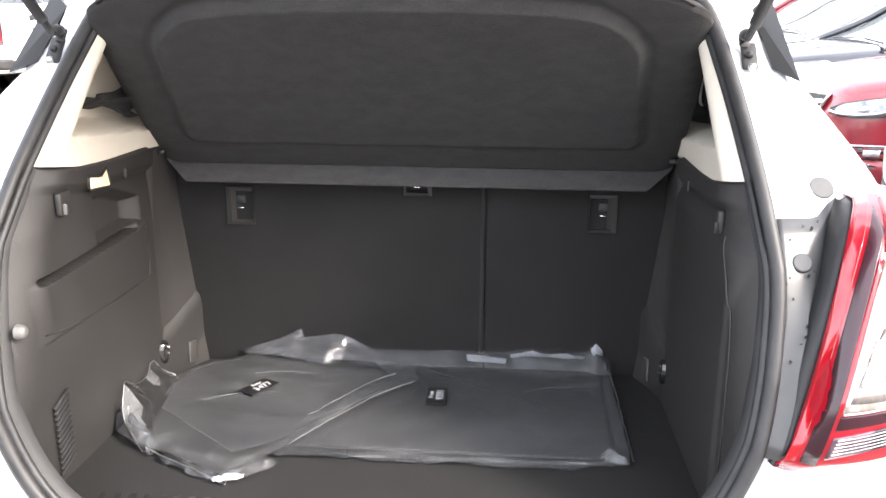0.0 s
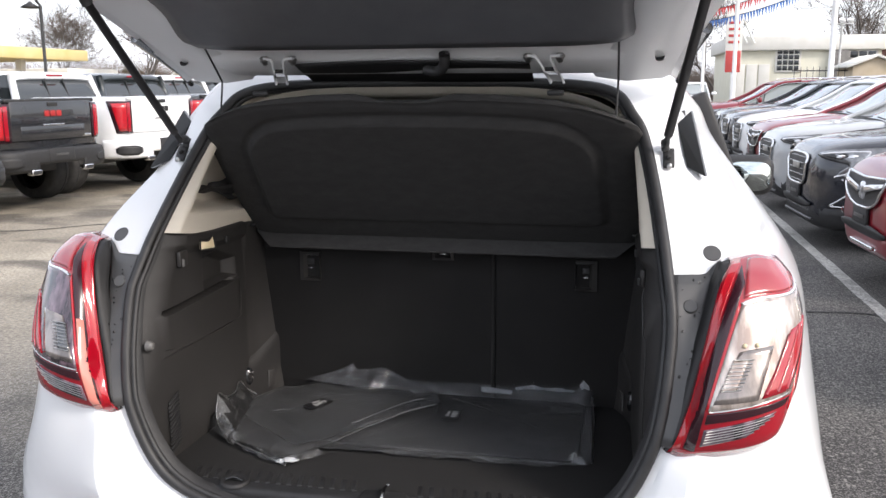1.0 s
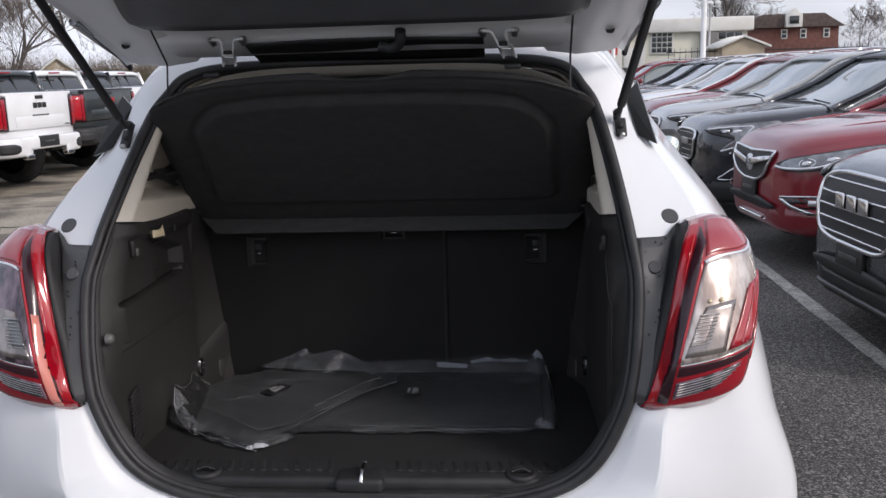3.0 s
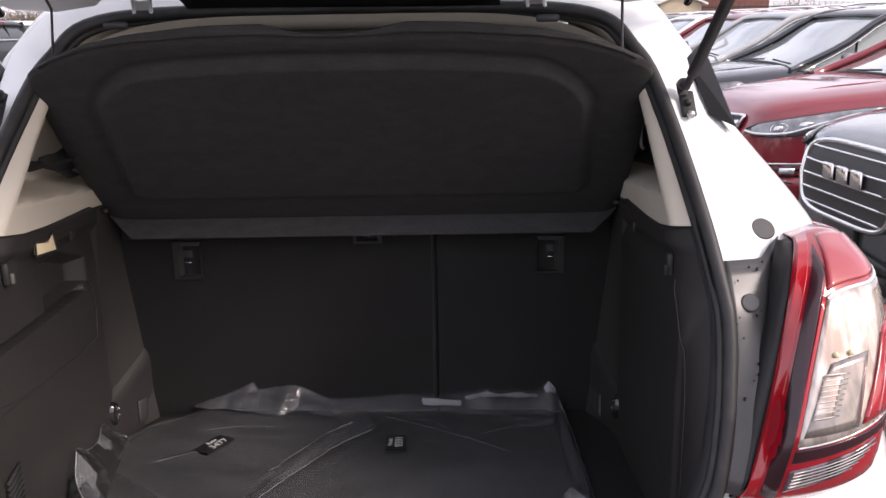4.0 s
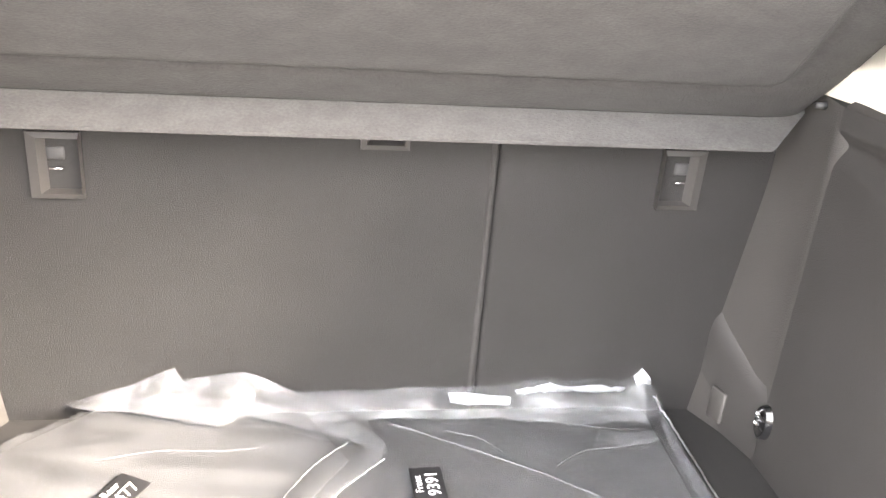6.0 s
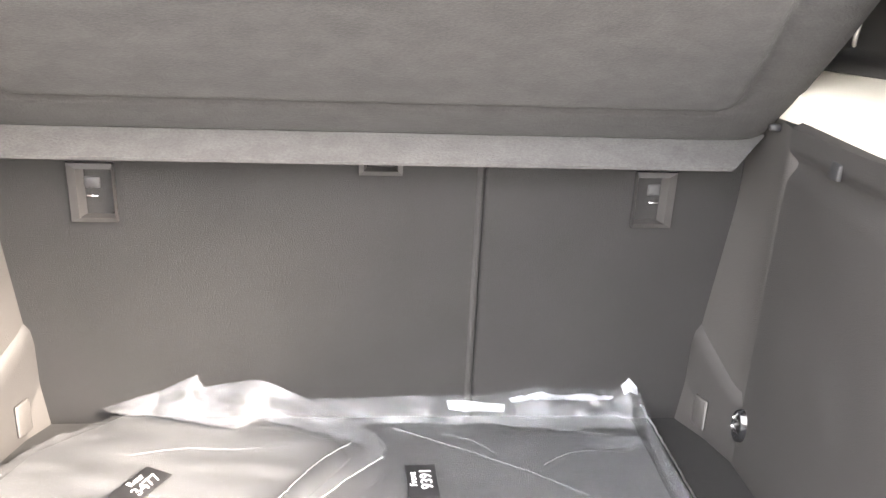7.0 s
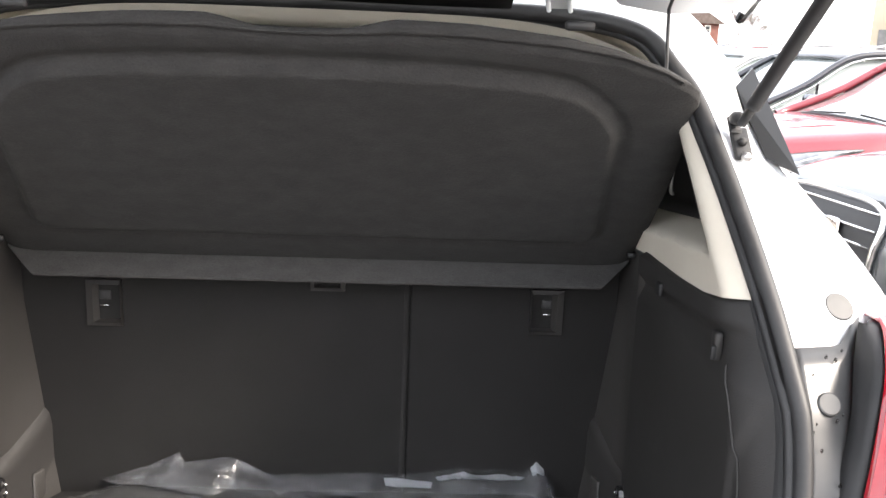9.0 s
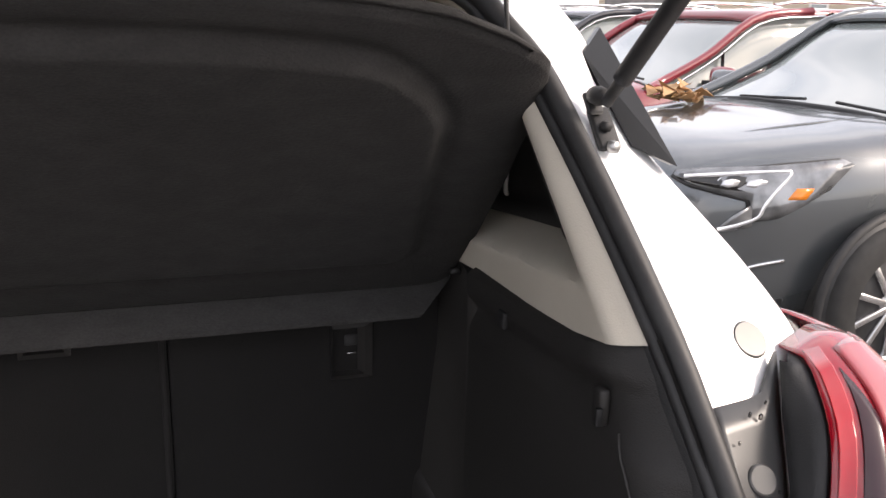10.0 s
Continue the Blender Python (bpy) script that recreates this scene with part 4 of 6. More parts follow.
for sx in (1, -1):
    s = part("front_seat", box((.46, .14, .62), (.36 * sx, 1.55, .88), .05, (-12, 0, 0), seg=4), FABRIC, car, "black front seat")
    part("headrest", box((.255, .10, .20), (.36 * sx, 1.63, 1.335), .04, (-8, 0, 0), seg=4), FABRIC, s)
    for dx in (-.05, .05):
        part("headrest_post", tube([(.36 * sx + dx, 1.61, 1.15), (.36 * sx + dx, 1.62, 1.26)], .006, 8), CHROME, s)
    # door lining, pillars, glass
    sg = part("side_window", loft([[(.842 * sx, y, 1.15), (.72 * sx, y, 1.36), (.615 * sx, y, 1.51)] for y in (1.40, 1.75, 2.05)]), GLASS, car)
    sg.visible_shadow = False
    part("door_lining", box((.05, 1.5, .75), (.82 * sx, 1.35, .80), .02), BLACK, car)
    part("centre_pillar", box((.05, .09, .42), (.735 * sx, 1.32, 1.33), .01, (0, -22 * sx, 0)), BLACK, car, "black centre pillar")
    part("windscreen_pillar", tube([(.62 * sx, 1.95, 1.50), (.78 * sx, 2.65, 1.06)], .035, 8), BLACK, car)
part("cabin_floor", box((1.6, 2.2, .04), (0, 1.55, .42), .01), CARPET, car)
part("dashboard", box((1.5, .42, .32), (0, 2.42, .93), .08, seg=4), BLACK, car, "black dashboard")
rows = []
for y, w, zb, zt in ((2.08, .878, .30, 1.07), (2.6, .88, .28, 1.045), (3.1, .87, .26, .99), (3.4, .82, .28, .93), (3.54, .72, .34, .85), (3.60, .58, .42, .74)):
    half = [(0, zb), (w * .9, zb), (w, zb + .14), (w, .62 * zt + .38 * zb), (w * .985, zt - .10), (w * .93, zt - .015), (w * .6, zt + .02), (0, zt + .035)]
    rows.append([(x, y, z) for x, z in half] + [(-x, y, z) for x, z in half[-2:0:-1]])
bm = loft(rows, False, True)
bm.verts.ensure_lookup_table()
bm.faces.new(bm.verts[-14:])
bmesh.ops.recalc_face_normals(bm, faces=bm.faces)
part("bonnet", bm, WHITE, car, "white bonnet and front wings")
rm = part("rear_mirror", box((.235, .035, .072), (.055, 2.12, 1.355), .016, (0, 0, 0), seg=3), BLACK, car, "black inside mirror")
part("mirror_stem", tube([(.055, 2.13, 1.37), (.055, 2.15, 1.43)], .012, 8), BLACK, rm)
part("sensor_pod", box((.20, .10, .05), (.05, 2.08, 1.418), .015), BLACK, car)
ws = part("windscreen", loft([[(x, y, z) for x in np.linspace(-w, w, 7)] for y, z, w in ((1.95, 1.625, .56), (2.66, 1.05, .78))]), GLASS, car)
ws.visible_shadow = False

# wheels of the white car
def wheel(parent, at, r=.34, w=.22, rim_mat=ALLOY, spokes=5, side=1):
    """Tyre with tread shoulder and a spoked rim; axis along x, face to side."""
    tyre = part("wheel", lathe([(r * .66, -w / 2), (r * .9, -w / 2), (r * .985, -w * .4), (r, -w * .2), (r, w * .2), (r * .985, w * .4), (r * .9, w / 2), (r * .66, w / 2)], 28, "x", at), TYRE, parent, "black tyre on an alloy rim")
    rim = part("rim", lathe([(r * .67, w * .46 * side), (r * .64, w * .46 * side), (r * .60, w * .30 * side), (r * .58, -w * .3 * side)], 28, "x", at), rim_mat, tyre)
    bm = bmesh.new()
    for k in range(spokes):
        a = 2 * math.pi * k / spokes
        m = Matrix.Translation(at) @ Euler((a, 0, 0)).to_matrix().to_4x4()
        b2 = box((.025, r * .085, r * .60), (w * .36 * side, 0, r * .33), .006)
        bmesh.ops.transform(b2, matrix=m, verts=b2.verts)
        me = bpy.data.meshes.new("tmp")
        b2.to_mesh(me)
        b2.free()
        bm.from_mesh(me)
        bpy.data.meshes.remove(me)
    part("spokes", bm, rim_mat, tyre)
    part("hub", lathe([(0, w * .40 * side), (r * .16, w * .40 * side), (r * .18, w * .30 * side)], 18, "x", at), rim_mat, tyre)
    return tyre


for sx in (1, -1):
    for y in (.62, 3.1):
        wheel(car, (.80 * sx, y, .34), side=sx)


# ---- floor mats in clear film ----
def in_poly(x, y, poly):
    c = False
    n = len(poly)
    for i in range(n):
        (x1, y1), (x2, y2) = poly[i], poly[(i + 1) % n]
        if (y1 > y) != (y2 > y) and x < (x2 - x1) * (y - y1) / (y2 - y1) + x1:
            c = not c
    return c


def edge_gap(x, y, poly):
    """Distance from a point to the outline."""
    best = 9.0
    for i in range(len(poly)):
        a, b = Vector(poly[i]), Vector(poly[(i + 1) % len(poly)])
        p = Vector((x, y))
        d = b - a
        t = max(0, min(1, (p - a).dot(d) / d.length_squared))
        best = min(best, (p - a - d * t).length)
    return best


def film_sheet(poly, mat_poly, base, seed, step=.0055):
    """A taut film over a mat: it drops round the mat to the floor and creases there."""
    xs, ys = [p[0] for p in poly], [p[1] for p in poly]
    bm = bmesh.new()
    grid = {}
    for i, x in enumerate(np.arange(min(xs), max(xs), step)):
        for j, y in enumerate(np.arange(min(ys), max(ys), step)):
            if in_poly(x, y, poly):
                q = Vector((x * 6 + seed, y * 6, seed))
                g = edge_gap(x, y, mat_poly)
                out = 0 if in_poly(x, y, mat_poly) else min(1, g / .03)
                ridge = max(0, 1 - abs(noise.noise(Vector((x * 5 + y * 6 + seed, (y - x) * 1.6, 2)))) / .09)
                crease = max(0, 1 - abs(noise.noise(Vector((x * 16 - y * 6 + seed, (y + x) * 5, 7)))) / .12)
                h = base + .0012 * noise.noise(q) + .0022 * ridge ** 2 - .006 * out
                h += out * (.006 * abs(noise.noise(q * 3.1)) + .005 * crease)
                grid[i, j] = bm.verts.new((x, y, max(h, .7775)))
    for (i, j), v in grid.items():
        q = [grid.get(k) for k in ((i, j), (i + 1, j), (i + 1, j + 1), (i, j + 1))]
        if all(q):
            bm.faces.new(q)
    return bm


def tag_on(parent, at, rz, word, number):
    t = part("paper_tag", box((.037, .066, .0016), at, .0003, (0, 0, rz)), TAG_BLACK, parent, "black printed tag")
    m = pose(*at, 0, 0, rz + 90)
    lettering("tag_word", word, .0125, t, m @ pose(.004, .0105, .0012), TAG_WHITE)
    lettering("tag_number", number, .0205, t, m @ pose(.004, -.006, .0012), TAG_WHITE)


def film_strip(line, width, lift, seed, parent, n=60, fold=.5, mat=None):
    """A loose band of film along a line: foot, crest and folded-over edge, all uneven."""
    n = max(9, n // 3)
    c = spline(line, n)
    d = np.gradient(c, axis=0)
    rows = []
    for k in range(n):
        t = Vector((d[k][0], d[k][1], 0)).normalized()
        s = Vector((-t.y, t.x, 0))
        e = min(1, 6 * k / (n - 1), 6 * (n - 1 - k) / (n - 1))
        w = width * (.75 + .5 * noise.noise(Vector((k * .13, seed, 3))))
        row = []
        for j in range(6):
            v = j / 5
            hump = math.sin(math.pi * min(1, v / fold / 1.3)) if v < fold * 1.3 else 0
            z = lift * e * (hump + .9 * noise.noise(Vector((k * .83, j * 1.1, seed)))) + .004 * noise.noise(Vector((k * 1.7, j * 1.7, seed + 5)))
            p = Vector(c[k]) + s * w * (v - .5 + .14 * noise.noise(Vector((k * 1.3, j * 1.6, seed + 3)))) + t * .008 * noise.noise(Vector((k * 1.5, j * 1.3, seed + 9)))
            row.append((p.x, p.y, max(p.z + z, .778)))
        rows.append(row)
    return part("film_fold", loft(rows), mat or FILM_BAND, parent, "whitish crumpled film fold", smooth=False)


front_mats = thing("floor_mat_pack", "dark floor mats packed in clear plastic film", "floor mat", group="mat packs")
M1 = [(-.17, .085), (.345, .085), (.360, .12), (.362, .415), (.34, .430), (-.06, .430), (-.20, .30)]
part("mat", slab(M1, .006, "z", .776, .002), MAT, front_mats, "dark grey carpet mat")
F1 = [(-.21, .040), (.30, .045), (.392, .070), (.386, .30), (.380, .440), (-.12, .440), (-.24, .25)]
part("film_bag", film_sheet(F1, M1, .785, 3.1), FILM, front_mats, "clear plastic film")
rear_mats = thing("floor_mat_pack", "second pack of dark mats in loose clear film", "floor mat", group="mat packs")
M2 = [(-.455, .245), (-.43, .18), (-.25, .035), (-.19, .075), (-.03, .32), (-.08, .415), (-.33, .425), (-.42, .34)]
part("mat", slab(M2, .004, "z", .7875, .0015), MAT, rear_mats, "dark grey carpet mat")
F2 = [(-.492, .27), (-.497, .20), (-.445, .09), (-.40, .04), (-.232, -.052), (-.175, .045), (-.09, .20), (.022, .335), (.0, .40), (-.06, .436), (-.33, .440), (-.42, .365), (-.455, .31)]
part("film_bag", film_sheet(F2, M2, .7935, 8.7), FILM, rear_mats, "loose clear plastic film")
tag_on(rear_mats, (-.273, .260, .7985), -28, "Rear", "3477")
tag_on(front_mats, (.057, .272, .7895), 2, "Front", "9391")
def film_ribbon(upper, lower, seed, parent, n=40, m=5, bulge=.004, jag=.003, mat=None, label="whitish crumpled film fold"):
    """A creased sheet between two angular edges, with flat facets."""
    def along(pts, k):
        t = k / (n - 1) * (len(pts) - 1)
        i = min(int(t), len(pts) - 2)
        return Vector(pts[i]).lerp(Vector(pts[i + 1]), t - i)
    rows = []
    for k in range(n):
        a, b = along(upper, k), along(lower, k)
        row = []
        for j in range(m):
            v = j / (m - 1)
            w = math.sin(math.pi * v)
            q = Vector((k * .55, v * 2.2, seed))
            p = a.lerp(b, v) + Vector((jag * noise.noise(q), jag * noise.noise(q + Vector((9, 0, 0))), w * bulge * (.4 + noise.noise(q + Vector((0, 7, 0)))) + jag * .5 * noise.noise(q * 2.3)))
            p.z = max(p.z, .7785)
            row.append(p)
        rows.append(row)
    bm = loft(rows)
    bm.normal_update()
    if sum(f.normal.z - f.normal.y for f in bm.faces) < 0:
        bmesh.ops.reverse_faces(bm, faces=bm.faces)
    return part("film_fold", bm, mat or FILM_BAND, parent, label, smooth=False)


# folded crest of the second pack against the seat, running down to its corner
CREST = [(-.362, .428, .799), (-.333, .430, .809), (-.281, .430, .826), (-.235, .430, .849), (-.226, .428, .832), (-.189, .428, .838), (-.157, .428, .843), (-.128, .428, .833), (-.092, .425, .815), (-.050, .402, .807), (-.018, .374, .804), (.014, .342, .801)]
SKIRT = [(-.350, .420, .7985), (-.320, .412, .7985), (-.295, .414, .7985), (-.262, .404, .7985), (-.235, .395, .7985), (-.212, .386, .7985), (-.178, .377, .7985), (-.148, .400, .7985), (-.115, .388, .7985), (-.086, .372, .7985), (-.028, .349, .7985), (.008, .312, .7985)]
film_ribbon(CREST, SKIRT, 4, rear_mats, 45, 5, .005, .0025)
film_ribbon(CREST[:9], [(x, .4335, .792) for x, y, z in CREST[:9]], 6, rear_mats, 41, 4, .0, .002)
film_ribbon([(-.315, .421, .806), (-.24, .420, .818), (-.19, .418, .812), (-.13, .414, .808), (-.10, .405, .803)], [(-.27, .408, .800), (-.23, .398, .800), (-.185, .384, .800), (-.150, .404, .801), (-.12, .396, .800)], 8, rear_mats, 18, 4, .004, .003)
# cross fold; the hems further down paint the glints on its two edges
film_ribbon([(.010, .312, .7985), (-.048, .252, .798), (-.081, .200, .797), (-.125, .130, .795), (-.168, .062, .789)], [(-.030, .340, .7985), (-.069, .300, .798), (-.110, .235, .797), (-.155, .160, .795), (-.205, .080, .790)], 13, rear_mats, 22, 4, .004, .002)
# loose left end hanging over the floor
film_strip([(-.478, .305, .800), (-.486, .25, .798), (-.470, .165, .792), (-.425, .085, .787), (-.37, .040, .785)], .075, .030, 17, rear_mats, 70)
film_strip([(-.36, .030, .783), (-.30, -.005, .782), (-.235, -.035, .781)], .045, .008, 19, rear_mats, 40)
film_strip([(-.25, -.03, .783), (-.215, -.012, .783), (-.185, .028, .784)], .050, .016, 23, rear_mats, 30)
# crushed back edge of the first pack
BACK = [(-.092, .4315, .811), (-.033, .4315, .812), (.040, .4315, .814), (.114, .4315, .815), (.160, .4315, .815), (.187, .4315, .820), (.228, .4315, .829), (.255, .4315, .821), (.283, .4315, .826), (.335, .4315, .820), (.354, .431, .842), (.368, .430, .826), (.382, .428, .804)]
film_ribbon(BACK, [(-.080, .400, .790), (-.030, .396, .790), (.040, .402, .790), (.114, .396, .790), (.160, .398, .791), (.187, .388, .791), (.228, .384, .792), (.255, .376, .791), (.283, .380, .792), (.335, .384, .792), (.350, .374, .792), (.366, .392, .791), (.386, .396, .788)], 9, front_mats, 61, 5, .005, .003)
film_ribbon([(.190, .424, .812), (.225, .422, .818), (.28, .420, .814), (.33, .420, .812), (.352, .421, .828)], [(.195, .402, .797), (.23, .396, .796), (.28, .398, .799), (.33, .394, .796), (.362, .396, .796)], 33, front_mats, 22, 4, .006, .005)
# sky glints along the back edge, painted as strips of white film
film_ribbon([(.100, .428, .808), (.118, .427, .809), (.140, .426, .807), (.182, .421, .805)], [(.103, .419, .799), (.125, .414, .799), (.145, .415, .799), (.178, .413, .799)], 29, front_mats, 16, 3, .002, .002, FILM_GLINT)
film_ribbon([(.186, .427, .812), (.210, .426, .817), (.232, .426, .823), (.258, .427, .815), (.290, .425, .819), (.335, .427, .814)], [(.190, .423, .806), (.212, .420, .812), (.236, .419, .814), (.262, .423, .812), (.292, .419, .811), (.333, .424, .811)], 61, front_mats, 34, 3, .001, .004, FILM_GLINT, "crushed film edge with its glint painted white")
film_ribbon([(.345, .4305, .828), (.354, .430, .841), (.367, .429, .828)], [(.350, .426, .816), (.356, .425, .822), (.370, .426, .817)], 62, front_mats, 9, 3, .001, .002, FILM_GLINT, "crushed film tip with its glint painted white")
film_ribbon([(.368, .420, .803), (.365, .340, .790), (.364, .240, .788), (.366, .120, .786)], [(.386, .420, .790), (.383, .330, .784), (.384, .230, .783), (.389, .100, .781)], 37, front_mats, 50, 4, .004, .004)
film_ribbon([(.285, .372, .790), (.30, .362, .791), (.33, .360, .791), (.352, .366, .790)], [(.27, .346, .788), (.30, .340, .788), (.335, .338, .788), (.356, .345, .788)], 39, front_mats, 20, 4, .004, .004)
film_strip([(.345, .09, .784), (.36, .078, .785), (.38, .072, .784)], .030, .014, 41, front_mats, 20)
film_strip([(-.12, .055, .782), (.05, .060, .782), (.20, .062, .782), (.34, .066, .782)], .016, .002, 43, front_mats, 50)
for line, r in (([(.027, .392), (.111, .343), (.195, .290), (.262, .238)], .0013), ([(.215, .306), (.255, .331), (.295, .336), (.335, .345)], .0010), ([(.265, .384), (.30, .374), (.347, .372)], .0010), ([(.09, .378), (.13, .360), (.155, .332)], .0010)):
    pts = [(x + .0015 * noise.noise(Vector((k * .7, r * 900, 1))), y + .002 * noise.noise(Vector((k * .6, r * 900, 5))), .7872) for k, (x, y) in enumerate(spline(line, 24))]
    part("film_crease", tube(pts, r, 6, r2=r * .5), FILM_BAND, front_mats)
for line, r in (([(-.30, .325), (-.24, .338), (-.17, .335), (-.11, .345)], .0010), ([(-.36, .20), (-.30, .235), (-.22, .25)], .0009)):
    pts = [(x, y + .002 * noise.noise(Vector((k * .6, r * 900, 5))), .7962) for k, (x, y) in enumerate(spline(line, 24))]
    part("film_crease", tube(pts, r, 6, r2=r * .4), FILM_BAND, rear_mats)

# hems where the film doubles over, painted white for the highlights they catch
def hem(line, parent, seed, r=.0013):
    pts = spline(line, 40)
    wob = [(x + .003 * noise.noise(Vector((k * .35, seed, 0))), y + .003 * noise.noise(Vector((k * .35, seed, 4))), z + .003 * abs(noise.noise(Vector((k * .5, seed, 8))))) for k, (x, y, z) in enumerate(pts)]
    part("film_hem_glint", tube(wob, r, 5), FILM_GLINT, parent)


hem([(.010, .310, .799), (-.048, .250, .7985), (-.081, .198, .7975), (-.125, .130, .7955), (-.168, .062, .790)], rear_mats, 14, .0006)
hem([(-.030, .342, .7992), (-.069, .302, .7985), (-.110, .237, .7975), (-.155, .162, .7955)], rear_mats, 15, .0006)
hem([(.375, .425, .800), (.384, .34, .790), (.388, .22, .785), (.391, .08, .781)], front_mats, 1)
hem([(-.490, .26, .803), (-.494, .20, .798), (-.447, .095, .788), (-.40, .045, .784), (-.30, -.01, .781), (-.235, -.048, .780)], rear_mats, 3, .0015)

# flap of loose film leaning on the side wall
foot = spline([(-.445, .292, .797), (-.432, .245, .797), (-.422, .175, .795), (-.412, .10, .791), (-.385, .030, .783)], 15)
crown = spline([(-.447, .294, .799), (-.462, .262, .826), (-.4655, .246, .848), (-.464, .205, .833), (-.4655, .165, .838), (-.467, .130, .855), (-.452, .085, .812), (-.395, .025, .785)], 15)
rows = []
for k in range(15):
    row = []
    for j in range(5):
        v = j / 4
        p = Vector(foot[k]).lerp(Vector(crown[k]), v)
        bend = math.sin(math.pi * v)
        p += Vector((.010 * bend * noise.noise(Vector((k * .9, j * .7, 51))) + .008 * bend, .006 * bend * noise.noise(Vector((k * 1.1, j, 57))), -.006 * bend))
        row.append(tuple(p))
    rows.append(row)
part("film_flap", loft(rows), FILM_FLAP, rear_mats, "crumpled film flap against the side wall", smooth=False)
hem([tuple(c + np.array((.001, 0, .0005))) for c in crown[::2]], rear_mats, 6, .0007)
film_strip([(-.255, -.040, .783), (-.235, -.036, .785), (-.212, -.028, .784)], .022, .006, 61, rear_mats, 30, mat=FILM_GLINT)


# ---- ground ----
def ground_material():
    m = bpy.data.materials.new("worn_asphalt")
    m.use_nodes = True
    n, l = m.node_tree.nodes, m.node_tree.links
    b = n["Principled BSDF"]
    b.inputs["Roughness"].default_value = 0.85
    co = n.new("ShaderNodeTexCoord")

    def nz(scale, detail=5, stretch=None):
        t = n.new("ShaderNodeTexNoise")
        t.inputs["Scale"].default_value, t.inputs["Detail"].default_value = scale, detail
        if stretch:
            q = n.new("ShaderNodeMapping")
            q.inputs["Scale"].default_value = stretch
            l.new(co.outputs["Object"], q.inputs[0])
            l.new(q.outputs[0], t.inputs["Vector"])
        else:
            l.new(co.outputs["Object"], t.inputs["Vector"])
        return t.outputs["Fac"]

    def rng(src, a, c, lo=0.0, hi=1.0):
        r = n.new("ShaderNodeMapRange")
        for k, v in zip((1, 2, 3, 4), (a, c, lo, hi)):
            r.inputs[k].default_value = v
        l.new(src, r.inputs[0])
        return r.outputs[0]

    def mix(fac, c1, c2, blend="MIX"):
        x = n.new("ShaderNodeMix")
        x.data_type, x.blend_type = "RGBA", blend
        for k, c in ((0, fac), (6, c1), (7, c2)):
            if isinstance(c, (tuple, float)):
                x.inputs[k].default_value = c
            else:
                l.new(c, x.inputs[k])
        return x.outputs[2]

    vo = n.new("ShaderNodeTexVoronoi")
    vo.inputs["Scale"].default_value = 105
    vo.inputs["Randomness"].default_value = 1.0
    l.new(co.outputs["Object"], vo.inputs["Vector"])
    stones = rng(vo.outputs["Distance"], 0.05, 0.6, 2.3, 0.35)
    grain = rng(nz(38), 0.3, 0.7, 0.35, 1.65)
    tar = mix(rng(nz(0.8), 0.35, 0.65), (0.086, 0.081, 0.078, 1), (0.142, 0.134, 0.124, 1))
    tar = mix(1.0, tar, stones, "MULTIPLY")
    dust = mix(rng(nz(0.9, 7, (1, .7, 1)), 0.35, 0.65), (0.215, 0.190, 0.150, 1), (0.40, 0.355, 0.285, 1))
    dust = mix(rng(nz(1.1, 8, (.8, 1.15, 1)), 0.50, 0.62), dust, (0.135, 0.119, 0.098, 1))
    sep = n.new("ShaderNodeSeparateXYZ")
    l.new(co.outputs["Object"], sep.inputs[0])
    wob = n.new("ShaderNodeMath")
    wob.operation = "MULTIPLY_ADD"
    l.new(nz(0.5), wob.inputs[0])
    wob.inputs[1].default_value = 3.0
    l.new(sep.outputs[1], wob.inputs[2])
    far = rng(wob.outputs[0], 2.9, 5.6)
    left = rng(sep.outputs[0], -0.2, -1.2)
    both = n.new("ShaderNodeMath")
    both.operation = "MULTIPLY"
    l.new(far, both.inputs[0])
    l.new(left, both.inputs[1])
    col = mix(both.outputs[0], tar, dust)
    col = mix(0.6, col, grain, "MULTIPLY")
    pebble = n.new("ShaderNodeTexVoronoi")
    pebble.inputs["Scale"].default_value = 42
    l.new(co.outputs["Object"], pebble.inputs["Vector"])
    pick = n.new("ShaderNodeSeparateColor")
    l.new(pebble.outputs["Color"], pick.inputs[0])
    spot = n.new("ShaderNodeMath")
    spot.operation = "MULTIPLY"
    l.new(rng(pick.outputs[0], 0.78, 0.80), spot.inputs[0])
    l.new(rng(pebble.outputs["Distance"], 0.40, 0.28), spot.inputs[1])
    col = mix(spot.outputs[0], col, (0.21, 0.20, 0.185, 1))
    col = mix(rng(nz(1.7, 7), 0.62, 0.74, 0.0, 0.55), col, (0.03, 0.029, 0.028, 1))
    l.new(col, b.inputs["Base Color"])
    bu = n.new("ShaderNodeBump")
    bu.inputs["Strength"].default_value, bu.inputs["Distance"].default_value = 0.5, 0.005
    l.new(vo.outputs["Distance"], bu.inputs["Height"])
    l.new(bu.outputs[0], b.inputs["Normal"])
    return m


ASPHALT = ground_material()
rows = []
for y in (-600, -80, -20, -5, 0, 5, 10, 20, 40, 80, 160, 400, 1200):
    rows.append([(x, y, 0) for x in (-900, -200, -60, -20, -8, -3, 0, 3, 8, 20, 60, 200, 900)])
g = part("ground", loft(rows), ASPHALT)
tagged(g, "worn grey asphalt car park with dusty patches", "ground", kind="structure")
LINE = textured("road_paint", (0.45, 0.44, 0.41), (0.24, 0.235, 0.22), 9, 0.8, bump=0.4, lo=.4, hi=.75, fine=.5, bump_scale=60)
bm = bmesh.new()
